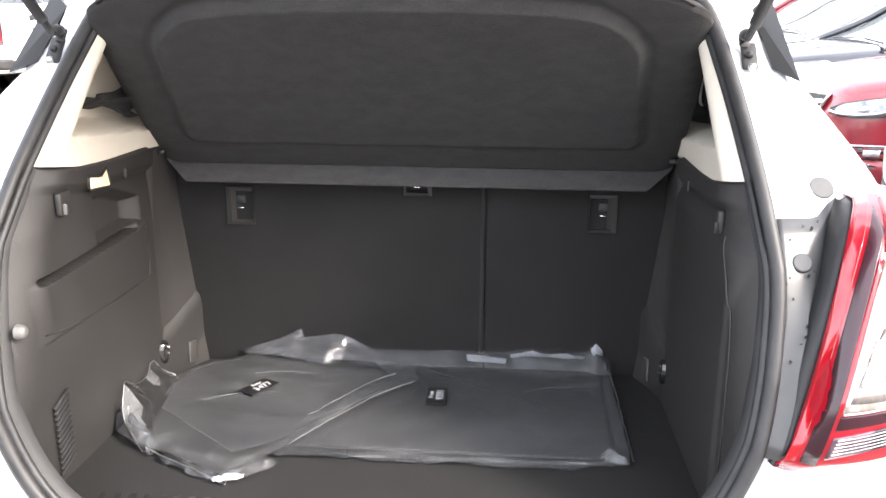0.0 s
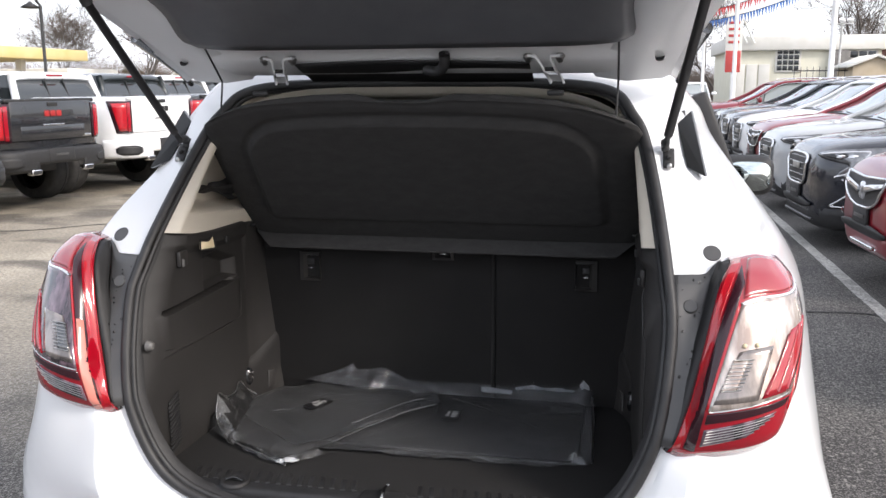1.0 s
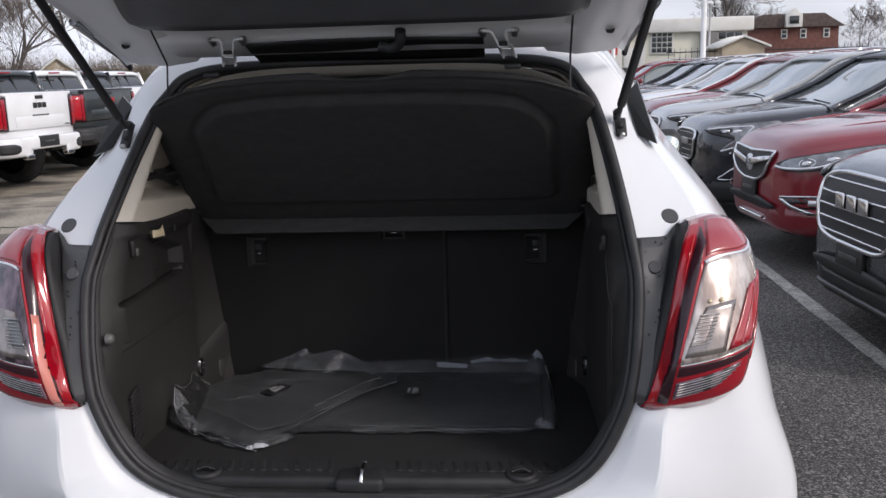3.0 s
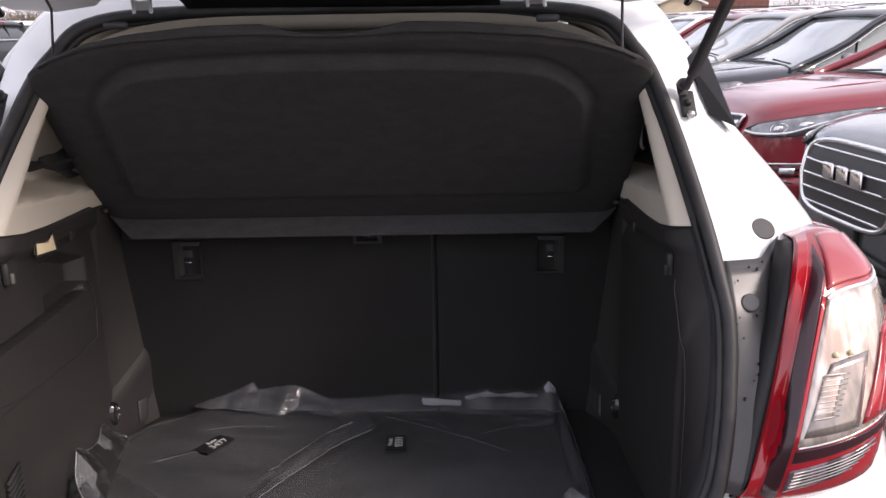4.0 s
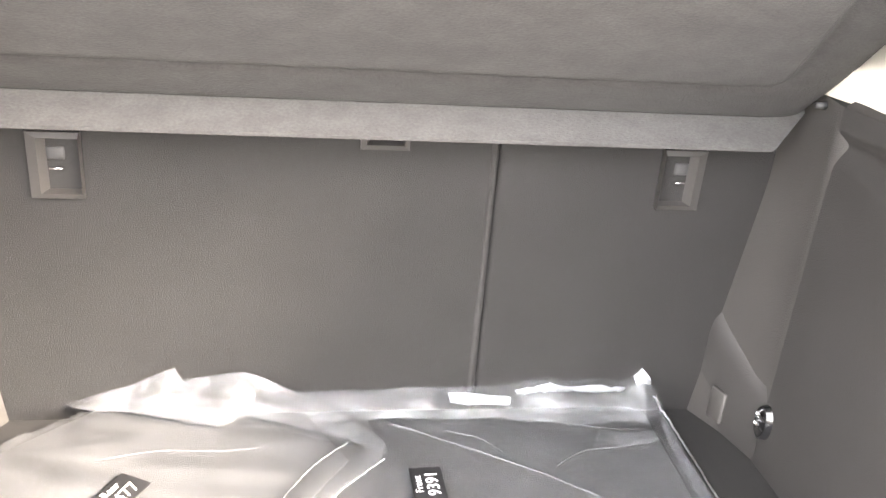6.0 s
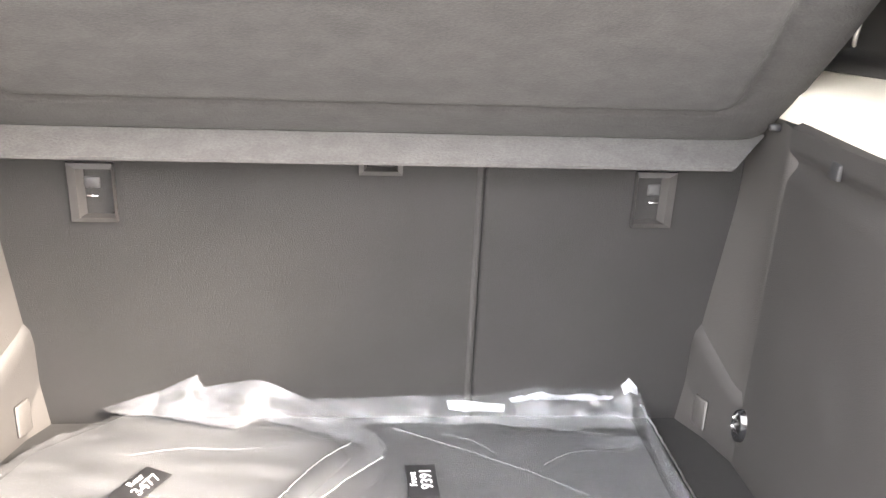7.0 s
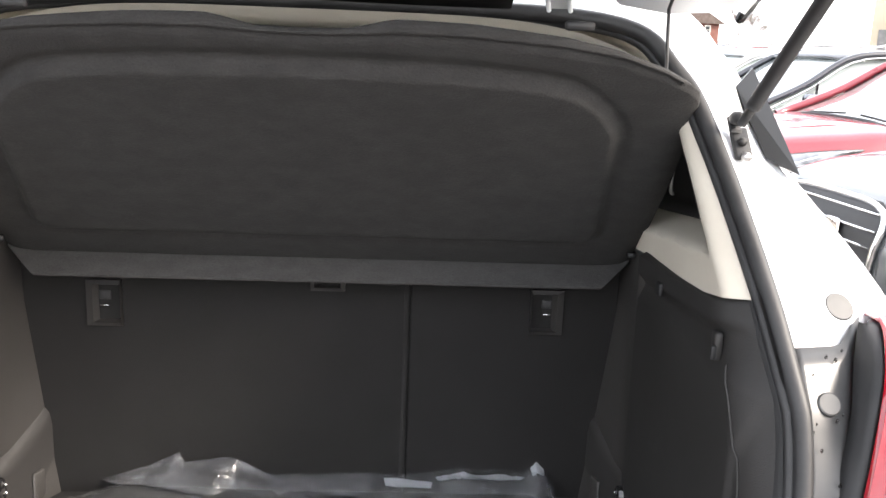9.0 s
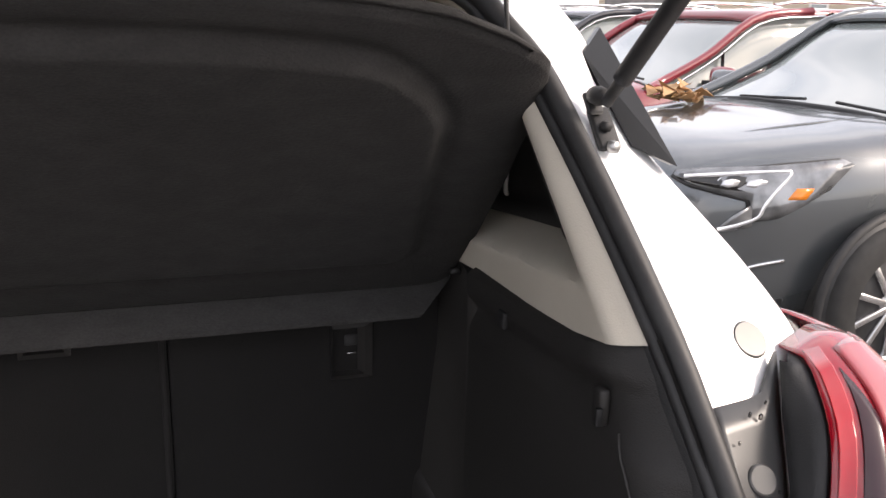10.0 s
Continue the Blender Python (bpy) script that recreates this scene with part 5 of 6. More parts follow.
for k in range(26):
    y = 1.0 + k * .75
    box((.10 + .006 * math.sin(k * 2.1), .752, .004), (2.20 - .006 * (y - 3), y, .004), bm=bm)
tagged(part("parking_line", bm, LINE, smooth=False), "worn white painted parking line on asphalt", "road marking", kind="structure")
CRACK = principled("crack_tar", (0.02, 0.02, 0.02), 0.8)
for pts, w in (([(-6.6, 6.6), (-6.0, 6.8), (-5.5, 7.3), (-5.1, 7.4)], .05), ([(-2.7, 4.05), (-2.3, 4.15), (-1.9, 4.12)], .018), ([(2.3, 4.6), (1.9, 4.65), (1.3, 4.55)], .03)):
    c = spline(pts, 40)
    a = [(x, y - w * (.5 + .5 * abs(noise.noise(Vector((x * 5, y * 5, 1))))), .004) for x, y in c]
    b = [(x, y + w * (.3 + .6 * abs(noise.noise(Vector((x * 5, y * 5, 7))))), .004) for x, y in c]
    tagged(part("ground_crack", loft([a, b]), CRACK), "dark sealed crack across the asphalt", "crack", kind="structure")


# ---- parked vehicles ----
DARK_PAINT = textured("charcoal_paint", (0.115, 0.126, 0.134), (0.130, 0.141, 0.150), 3, 0.22, 0.28, metal=0.6, coat=1.0)
INK_PAINT = textured("ink_blue_paint", (0.016, 0.018, 0.025), (0.020, 0.022, 0.030), 3, 0.22, 0.28, metal=0.2, coat=1.0)
RED_PAINT = paint("wine_red_paint", (0.22, 0.012, 0.022), 0.25, 1.0)
SILVER_PAINT = paint("silver_paint", (0.42, 0.43, 0.44), 0.28, 1.0)
BLACK_PAINT = paint("black_paint", (0.014, 0.015, 0.018), 0.22, 1.0)
NAVY_PAINT = paint("slate_paint", (0.018, 0.025, 0.028), 0.25, 1.0)
SUV_ST = [(.00, .46, .36, .80), (-.05, .60, .28, .90), (-.14, .69, .24, .965), (-.30, .765, .22, 1.010), (-.50, .825, .22, 1.040),
          (-.80, .885, .24, 1.072), (-1.25, .92, .25, 1.105), (-2.4, .92, .25, 1.10), (-3.6, .92, .26, 1.10), (-4.2, .89, .30, 1.10), (-4.5, .83, .36, 1.02), (-4.58, .74, .45, .92)]


def suv(name, color, label, face):
    """A parked SUV, nose at its origin, looking along its own +y."""
    t = thing(name, label, "car", group="cars in the facing row")
    up = .08 if face == "wing" else 0.0
    stations = [(y, w, zb + up, zt) for y, w, zb, zt in SUV_ST]
    st = spline(stations, 110)
    fine = spline(stations, 770)[:400]
    rows = []
    for y, w, zb, zt in st:
        h = zt - zb
        half = [(0, zb), (w * .80, zb), (w * .95, zb + .05), (w * 1.0, zb + h * .30), (w * .985, zb + h * .55), (w * .995, zb + h * .72), (w * .94, zt - .055), (w * .80, zt - .012), (w * .62, zt + .008), (w * .3, zt + .014), (0, zt + .016)]
        rows.append([(x, y, z) for x, z in half] + [(-x, y, z) for x, z in half[-2:0:-1]])
    bm = loft(rows, False, True)
    bm.verts.ensure_lookup_table()
    k = len(rows[0])
    bm.faces.new(bm.verts[:k][::-1])
    bm.faces.new(bm.verts[-k:])
    bmesh.ops.recalc_face_normals(bm, faces=bm.faces)
    part("body", bm, color, t)
    # glasshouse
    gh = spline([(-1.13, .80, 1.075, .02), (-1.62, .76, 1.28, .10), (-2.10, .70, 1.555, .16), (-2.7, .69, 1.615, .16), (-3.5, .68, 1.60, .16), (-4.05, .68, 1.52, .14), (-4.42, .76, 1.10, .04)], 30)
    rows = []
    for y, w, z, s in gh:
        base = 1.02
        rows.append([(w + (.12 if z > 1.15 else .04), y, base), (w + .05 * (z > 1.15), y, base + (z - base) * .6), (w, y, z - .02), (w * .85, y, z), (0, y, z + .012), (-w * .85, y, z), (-w, y, z - .02), (-w - .05 * (z > 1.15), y, base + (z - base) * .6), (-w - (.12 if z > 1.15 else .04), y, base)])
    part("glasshouse", loft(rows), GLASS_SKY, t, "glossy glass with the sky's reflection in its colour")
    rows = []
    for y, w, z in ((-2.02, .70, 1.565), (-2.3, .70, 1.612), (-2.9, .70, 1.640), (-3.5, .69, 1.630), (-4.1, .67, 1.545), (-4.22, .66, 1.50)):
        rows.append([(x * (w + .012), y, z + .012 - .035 * abs(x) ** 6) for x in np.linspace(-1, 1, 15)])
    part("roof", thicken(loft(rows), .03), color, t)
    for sx in (1, -1):
        part("windscreen_pillar", tube(spline([(.83 * sx, -1.12, 1.075), (.775 * sx, -1.62, 1.29), (.712 * sx, -2.08, 1.555), (.705 * sx, -2.6, 1.615)], 12), .032, 10), color, t)
        part("corner_pillar", tube([(.872 * sx, -1.70, 1.08), (.800 * sx, -1.74, 1.32)], .012, 8), BLACK_GLOSS, t)
        part("window_frame", tube(spline([(.868 * sx, -1.25, 1.075), (.815 * sx, -1.66, 1.27), (.748 * sx, -2.12, 1.53), (.738 * sx, -2.7, 1.585)], 12), .009, 6), CHROME, t)
        part("door_pillar", tube([(.835 * sx, -2.65, 1.10), (.80 * sx, -2.72, 1.35), (.72 * sx, -2.78, 1.60)], .03, 8), BLACK_GLOSS, t)
        part("rear_pillar", tube([(.85 * sx, -4.25, 1.10), (.77 * sx, -3.95, 1.40), (.70 * sx, -3.7, 1.60)], .05, 8), color, t)
        part("window_trim", tube(spline([(.870 * sx, -1.25, 1.070), (.875 * sx, -2.6, 1.085), (.855 * sx, -4.15, 1.11)], 10), .010, 6), CHROME, t)
        part("roof_rail", tube(spline([(.64 * sx, -2.3, 1.655), (.645 * sx, -2.6, 1.685), (.64 * sx, -3.4, 1.68), (.63 * sx, -3.9, 1.60)], 12), .014, 6), CHROME, t)
        m_ = part("door_mirror", box((.21, .11, .14), (1.03 * sx, -1.57, 1.165), .052, seg=4), color, t)
        part("mirror_arm", box((.14, .05, .03), (.92 * sx, -1.56, 1.12), .008), BLACK, m_)
        part("wiper", tube([(.55 * sx - .1, -1.20, 1.128), (.1 * sx - .1, -1.23, 1.150)], .008, 6), BLACK, t)
        for y in (-.92, -3.62):
            wheel(t, (.850 * sx, y, .365), .365, .24, ALLOY, 10, sx)
            bm = lathe([(.39, -.02), (.415, -.02), (.42, .0), (.415, .012), (.39, .012)], 32, "x", (.915 * sx, y, .365))
            part("arch_trim", bm, BLACK, t)
            part("arch_well", lathe([(0, -.01), (.395, -.01), (.40, .004), (.0, .004)], 24, "x", (.919 * sx, y, .365)), RUBBER, t)
    # lower front
    def front_y(x, z):
        """Where the nose lies at a place across and a height."""
        x = abs(x)
        for y, w, zb, zt in fine:
            h = zt - zb
            if zb + .05 <= z <= zt + .01:
                half = np.interp(z, [zb + .05, zb + h * .30, zb + h * .55, zb + h * .72, zt - .055, zt - .012, zt + .008], [w * .95, w, w * .985, w * .995, w * .94, w * .80, w * .62])
                if half >= x:
                    return y
        return -.6
    def on_nose(pts, out):
        return [(x, front_y(x, z) + out, z) for x, z in pts]
    def patch(rows_xz, out, thick=-.012):
        return thicken(loft([on_nose(r, out) for r in rows_xz]), thick)
    part("front_skirt", thicken(loft([[(x, front_y(x, .42 + up) - dy, z + up) for x in np.linspace(-.80, .80, 33)] for z, dy in ((.19, .10), (.22, .045), (.27, .022), (.33, .010), (.40, .002))]), .01), color if face == "wing" else BLACK, t, "lower bumper")
    part("lower_intake", patch([[(u * .50, .415 + .8 * up + v * .045 * (1 - .75 * abs(u) ** 3)) for u in np.linspace(-1, 1, 21)] for v in (-1, -.3, .3, 1)], .014), BLACK, t, "black lower intake")
    for v in (-.4, .2):
        part("intake_bar", tube(on_nose([(u * .42, .415 + .8 * up + v * .045) for u in np.linspace(-1, 1, 15)], .018), .006, 6), BLACK_GLOSS, t)
    part("skid_plate", tube([(x, front_y(x, .42 + up) - .010, .275 + up) for x in np.linspace(-.5 + 3 * up, .5 - 3 * up, 21)], .014, 8), CHROME if face == "wing" else GREY_PLATE, t, "bright lower lip")
    pl = part("plate_holder", box((.31, .026, .13), (0, .018, .505 + .9 * up), .006), BLACK, t)
    part("plate_bar", box((.22, .004, .03), (0, .034, .50 + .9 * up), .001), GREY_PLATE, pl)
    def fascia(w, z0, z1, bars, taper, bar_mat):
        us = np.linspace(-1, 1, 21)
        def wz(z):
            return w * (taper + (1 - taper) * (z - z0) / (z1 - z0))
        gr = part("grille", patch([[(u * wz(z) * (1 - .25 * abs(2 * (z - z0) / (z1 - z0) - 1) ** 8), z) for u in us] for z in np.linspace(z0, z1, 11)], .004), BLACK, t, "black grille with a bright surround")
        zc, hz = (z0 + z1) / 2, (z1 - z0) / 2
        rim = []
        for a in np.linspace(0, 2 * math.pi, 49)[:-1]:
            ca, sa = math.cos(a), math.sin(a)
            z = zc + hz * math.copysign(abs(sa) ** .45, sa)
            rim.append((wz(z) * math.copysign(abs(ca) ** .45, ca), z))
        part("grille_surround", tube(on_nose(rim, .018), .015, 8, True), CHROME, gr)
        for k in range(bars):
            z = z0 + (z1 - z0) * (k + .6) / (bars + .2)
            part("grille_bar", tube(on_nose([(u * wz(z) * .94, z) for u in us[::2]], .018), .008, 6), bar_mat, gr)
        return gr
    def shield():
        """Grille that narrows downwards, with fine upright slats and a bright bar each side of the badge."""
        def half(z):
            return float(np.interp(z, [.645, .665, .695, .74, .81, .88], [.14, .24, .31, .365, .405, .435]))
        us = np.linspace(-1, 1, 25)
        top = lambda u: .862 + .020 * abs(u)
        gr = part("grille", patch([[(u * half(.645 + .235 * v), .645 + (top(u) - .645) * v) for u in us] for v in np.linspace(0, 1, 12)], .006), BLACK, t, "black shield grille with a bright surround")
        side = [(half(z), z) for z in np.linspace(.645, .88, 14)]
        rim = side + [(.435 * u, top(u)) for u in np.linspace(.9, -.9, 13)] + [(-x, z) for x, z in side[::-1]] + [(u * .14, .642) for u in (-.5, 0, .5)]
        part("grille_surround", tube(on_nose(rim, .020), .013, 8, True), CHROME, gr)
        for x in np.linspace(-.36, .36, 19):
            lo = float(np.interp(abs(x), [.0, .14, .24, .31, .365], [.65, .655, .675, .71, .75]))
            part("grille_slat", tube(on_nose([(x, lo), (x, (lo + .79) / 2), (x, .79 + .06 * abs(x))], .014), .0055, 6), BLACK_GLOSS, gr)
        for sx in (1, -1):
            part("grille_wing", patch([[((.05 + .36 * f) * sx, .775 + .055 * f + g * (.026 - .010 * f)) for f in np.linspace(0, 1, 9)] for g in (-1, -.4, .4, 1)], .030, -.014), CHROME, gr)
        return gr
    if face == "wing":
        gr = shield()
        part("badge", lathe([(0, .030), (.060, .030), (.068, .018), (.068, 0)], 24, "y", (0, front_y(0, .765), .765)), LAMP_LED, gr)
    elif face == "tall":
        gr = fascia(.46, .56, .93, 5, .90, CHROME)
        for k in range(3):
            part("badge_block", box((.105, .016, .085), ((k - 1) * .135, front_y(0, .80) + .030, .79), .010), CHROME, gr)
    else:
        gr = fascia(.36, .58, .88, 5, .80, BLACK_GLOSS)
        part("badge", box((.24, .012, .070), (0, front_y(0, .76) + .024, .76), .008), STEEL, gr)
    for sx in (1, -1):
        if face == "wing":
            outline = ((.775, .800, .52), (.762, .835, .60), (.757, .865, .68), (.772, .897, .75), (.812, .930, .80), (.872, .953, .84), (.925, .965, .862))
            strip = [(.53, .785), (.62, .775), (.72, .782), (.77, .815), (.81, .875), (.845, .935)]
        else:
            outline = ((.893, .912, .52), (.874, .928, .60), (.850, .944, .68), (.822, .958, .742), (.735, .962, .752), (.752, .974, .788), (.800, .984, .815), (.865, .962, .832))
            strip = [(.58, .902), (.68, .922), (.765, .938), (.780, .925), (.778, .84), (.772, .765), (.745, .727), (.706, .700)]
        rows = [[(x * sx, z0 + (z1 - z0) * k / 4) for k in range(5)] for z0, z1, x in outline]
        hl = part("headlamp", patch(rows, .012, -.016), HEAD_GLASS, t, "clear headlamp with a silver light strip")
        part("light_strip", tube(on_nose([(x * sx, z) for x, z in spline(strip, 24)], .038), .010, 8), LAMP_LED, hl)
        rim = [r[0] for r in rows] + [r[-1] for r in rows[::-1]]
        if face != "wing":
            part("lamp_hook", patch([[(x * sx, z0 + (z1 - z0) * k / 4) for k in range(5)] for z0, z1, x in ((.690, .703, .695), (.700, .757, .722), (.718, .815, .752))], .012, -.016), HEAD_GLASS, hl)
        part("lamp_rim", tube(on_nose(rim, .024), .007, 6, True), BLACK, hl)
        if face != "wing":
            part("lamp_bowl", patch([[(x * sx, z0 + (z1 - z0) * k / 4) for k in range(5)] for z0, z1, x in ((.890, .903, .55), (.880, .915, .62), (.862, .925, .69), (.850, .930, .755))], .022, -.012), BLACK_GLOSS, hl, "dark lamp bowl")
        for px, pz in (((.70, .815), (.765, .845)) if face == "wing" else ((.70, .888), (.742, .888))):
            ring = [((px + .026 * math.cos(a)) * sx, pz + .034 * math.sin(a)) for a in np.linspace(0, 2 * math.pi, 25)[:-1]]
            part("projector", tube(on_nose(ring, .027), .006, 6, True), CHROME, hl, "chrome lamp ring")
            part("projector_lens", patch([[((px + u * .014) * sx, pz + v * .018 * (1 - .4 * abs(u))) for v in (-1, -.3, .3, 1)] for u in (-1, 0, 1)], .029, -.010), LAMP_LED, hl)
        if face != "wing":
            part("marker", patch([[(x * sx, z) for z in (.825, .84, .855, .87)] for x in (.797, .808, .818)], .026, -.012), AMBER, hl, "amber side marker")
        if face == "wing":
            pocket = part("fog_pocket", patch([[((.56 + (.24 - .04 * g) * f + .14 * g) * sx, .560 - .115 * g + .020 * f) for f in np.linspace(0, 1, 7)] for g in (0, .33, .67, 1)], .008), BLACK_GLOSS, t, "dark fog lamp pocket")
            part("fog_trim", tube(on_nose([(x * sx, z) for x, z in ((.80, .583), (.68, .573), (.56, .562))], .012), .008, 8), CHROME, pocket)
            part("fog_blade", patch([[((.565 + .14 * f + d) * sx, .553 - .108 * f) for f in np.linspace(0, 1, 7)] for d in (0, .018, .036)], .020, -.012), CHROME, pocket)
            part("fog_lamp", patch([[(x * sx, .510 + k * .02) for x in (.715, .735, .755)] for k in range(3)], .020, -.010), LAMP_LED, pocket)
        else:
            part("fog_trim", tube(on_nose([(x * sx, z) for x, z in spline([(.80, .57), (.75, .535), (.715, .47), (.68, .425), (.73, .42)], 16)], .006), .008, 8), CHROME, t, "bright hooked fog lamp trim")
        part("bonnet_crease", tube(spline([(.30 * sx, -.12, .964), (.42 * sx, -.6, 1.062), (.50 * sx, -1.15, 1.112)], 10), .006, 6), color, t)
        part("door_handle", box((.03, .18, .03), (.925 * sx, -2.55, 1.00), .008), CHROME, t)
        part("sill_trim", box((.03, 2.3, .10), (.915 * sx, -2.27, .31), .012), BLACK, t)
    part("cowl", tube(spline([(-.76, -1.16, 1.085), (-.4, -1.185, 1.115), (0, -1.19, 1.122), (.4, -1.185, 1.115), (.76, -1.16, 1.085)], 20), .014, 8), BLACK, t, "black plastic cowl")
    part("bonnet_gap", tube([(u, front_y(u, .955) + .004, .955 - .02 * abs(u)) for u in np.linspace(-.62, .62, 15)], .004, 5), BLACK, t)
    return t


ROW_A = 94.0
proto = {}
ROW = [(3.05, "tall", DARK_PAINT, "dark grey"), (5.45, "wing", RED_PAINT, "wine red"), (7.75, "bars", INK_PAINT, "charcoal"), (10.1, "bars", SILVER_PAINT, "silver"),
       (12.3, "wing", RED_PAINT, "wine red"), (14.6, "bars", WHITE, "white"), (16.9, "bars", INK_PAINT, "charcoal"), (19.2, "bars", BLACK_PAINT, "black"), (22.2, "wing", RED_PAINT, "wine red")]
for y, face, col, word in ROW:
    at = pose(2.17 + .012 * (y - 3) - (.5 if y > 20 else 0) - (.06 if y < 4 else 0) - (.10 if 7 < y < 11 else 0), y, 0, 0, 0, ROW_A)
    if word not in proto:
        proto[word] = suv("parked_suv", col, word + " SUV parked nose out in a row", face)
        proto[word].matrix_basis = at
    else:
        copy_thing(proto[word], at)
for x, y, rz, word in ((4.2, 27.0, 90, "white"), (5.0, 30.0, 90, "charcoal"), (-2.1, 22.0, 184, "white"), (-4.9, 25.0, 190, "wine red"), (-7.4, 25.5, 190, "silver"), (.3, 33.0, 178, "silver"), (2.8, 36, 178, "white"), (10.5, 24, 95, "silver"), (12.5, 27.0, 95, "charcoal"), (9.5, 9.0, 284, "silver"), (9.6, 11.6, 284, "wine red"), (9.8, 14.2, 284, "white"), (9.9, 6.4, 284, "charcoal")):
    copy_thing(proto[word], pose(x, y, 0, 0, 0, rz))


def leaf_litter():
    random.seed(9)
    bm = bmesh.new()
    for k in range(26):
        a, s = random.uniform(0, 6.28), random.uniform(.09, .20)
        c = Vector((random.gauss(0, .10), random.gauss(0, .12), abs(random.gauss(.04, .03))))
        b2 = [c + Vector((math.cos(a + d) * s * f, math.sin(a + d) * s * f, h)) for d, f, h in ((0, 1, .0), (1.3, .75, .05), (3.1, 1, .02), (4.6, .7, .08))]
        bm.faces.new([bm.verts.new(p) for p in b2])
    return bm


DRY = textured("dry_leaf", (0.33, 0.16, 0.06), (0.45, 0.30, 0.16), 14, 0.8)
ll = part("dry_leaves", thicken(leaf_litter(), .002), DRY, None, smooth=False)
ll.matrix_basis = pose(2.89, 3.62, 1.090) @ Matrix.Scale(.62, 4)
tagged(ll, "crumpled brown dry leaves on the car bonnet", "leaves")


# ---- pickups ----
def pickup(color, label, dark):
    """A pickup seen from behind; tail at the origin, looking along +y."""
    t = thing("pickup_truck", label, "pickup truck", group="trucks along the lane")
    def ring(y, w, zb, zt):
        half = [(0, zb), (w * .86, zb), (w * .98, zb + .06), (w, zb + (zt - zb) * .5), (w * .985, zt - .12), (w * .95, zt - .02), (w * .90, zt)]
        return [(x, y, z) for x, z in half] + [(0, y, zt)] + [(-x, y, z) for x, z in half[::-1][:-1]]
    rows = [ring(y, w, zb, zt) for y, w, zb, zt in ((.0, .74, .72, 1.47), (.03, .85, .70, 1.485), (.08, .92, .68, 1.493), (.18, .97, .66, 1.495), (.32, .995, .64, 1.497), (1.7, 1.02, .62, 1.50), (2.0, 1.02, .60, 1.43), (4.2, 1.02, .58, 1.36), (5.2, 1.0, .56, 1.28), (5.75, .94, .55, 1.16), (5.85, .84, .6, 1.0))]
    bm = loft(rows, False, True)
    bm.verts.ensure_lookup_table()
    k = len(rows[0])
    bm.faces.new(bm.verts[:k])
    bm.faces.new(bm.verts[-k:])
    bmesh.ops.recalc_face_normals(bm, faces=bm.faces)
    sharp(part("body", bm, color, t), 40)
    tg = part("tailgate", box((1.42, .045, .53), (0, -.015, 1.225), .02), color, t)
    part("tailgate_recess", box((1.12, .010, .16), (0, -.040, 1.075), .006), color, tg)
    part("tailgate_lip", box((1.56, .07, .05), (0, .0, 1.485), .015), BLACK if dark else color, tg)
    part("latch_handle", box((.17, .014, .055), (0, -.044, 1.435), .006), BLACK, tg)
    for k in range(3):
        part("badge_block", box((.085, .012, .080), ((k - 1) * .105, -.043, 1.315), .012), principled("badge_red", (.35, .02, .02), .4) if dark else BLACK, tg)
    for k in range(6):
        part("script_bar", box((.050, .006, .022), ((k - 2.5) * .064, -.047, 1.165), .002), CHROME if dark else GREY_PLATE, tg)
    part("trim_badge", box((.16, .006, .03), (.60, -.040, 1.000), .002), CHROME, tg)
    for sx in (1, -1):
        bend = spline([(.715, -.030), (.80, -.012), (.885, .045), (.945, .14), (.975, .26)], 24)
        def wrap(f0, f1, z0, z1, out, lean=.30):
            """A sheet bent round the rear corner, its outer end leaning in towards the foot."""
            rows = []
            for v in np.linspace(0, 1, 7):
                fs = [f0 + (f1 * (1 - lean * (1 - v)) - f0) * u for u in np.linspace(0, 1, 12)]
                pts = [Vector(bend[int(f * 22)]).lerp(Vector(bend[int(f * 22) + 1]), f * 22 - int(f * 22)) for f in fs]
                rows.append([((p.x + out * .6) * sx, p.y - out, z0 + (z1 - z0) * v) for p in pts])
            return thicken(loft(rows), .02)
        tl = part("tail_lamp", wrap(.0, .99, .955, 1.445, .010), DARK_LENS, t, "tall red tail lamp tapering downwards")
        part("lamp_core", wrap(.30, .85, .99, 1.41, .022), RED_BRIGHT, tl, "bright red lamp core")
        part("side_lens", wrap(.10, .27, .98, 1.42, .018, .05), RED_LENS, tl)
        path = spline([(.40, -.150), (.66, -.145), (.82, -.10), (.93, .0), (1.0, .18), (1.02, .30)], 22)
        bm = loft([[(x * (1 - d) * sx, y + 1.2 * d, z) for x, y in path] for z, d in ((.56, .06), (.58, .012), (.62, .0), (.80, .0), (.84, .012), (.86, .06))])
        part("corner_step", thicken(bm, .02), BLACK if dark else color, t)
        bm = loft([[(x * sx * 1.004, y - .012, zc + zh * w_) for x, y, w_ in [(p[0], p[1], 1 - abs(2 * k / 11 - 1) ** 5 * .6) for k, p in enumerate(path[4:16])]] for zc, zh in ((.695, -.075), (.695, -.03), (.695, .03), (.695, .075))])
        part("fog_recess", thicken(bm, .012), BLACK, t)
        ex = part("exhaust_tip", box((.17, .10, .075), (.47 * sx, -.12, .560), .015), CHROME, t)
        part("tip_hole", box((.14, .01, .05), (.47 * sx, -.168, .560), .006), BLACK, ex)
        for y in (1.25, 4.9):
            wheel(t, (.940 * sx, y, .46), .46, .33, BLACK_GLOSS, 6, sx)
            part("arch_well", lathe([(0, -.01), (.47, -.01), (.48, .012), (0, .012)], 24, "x", (1.02 * sx, y, .47)), RUBBER, t)
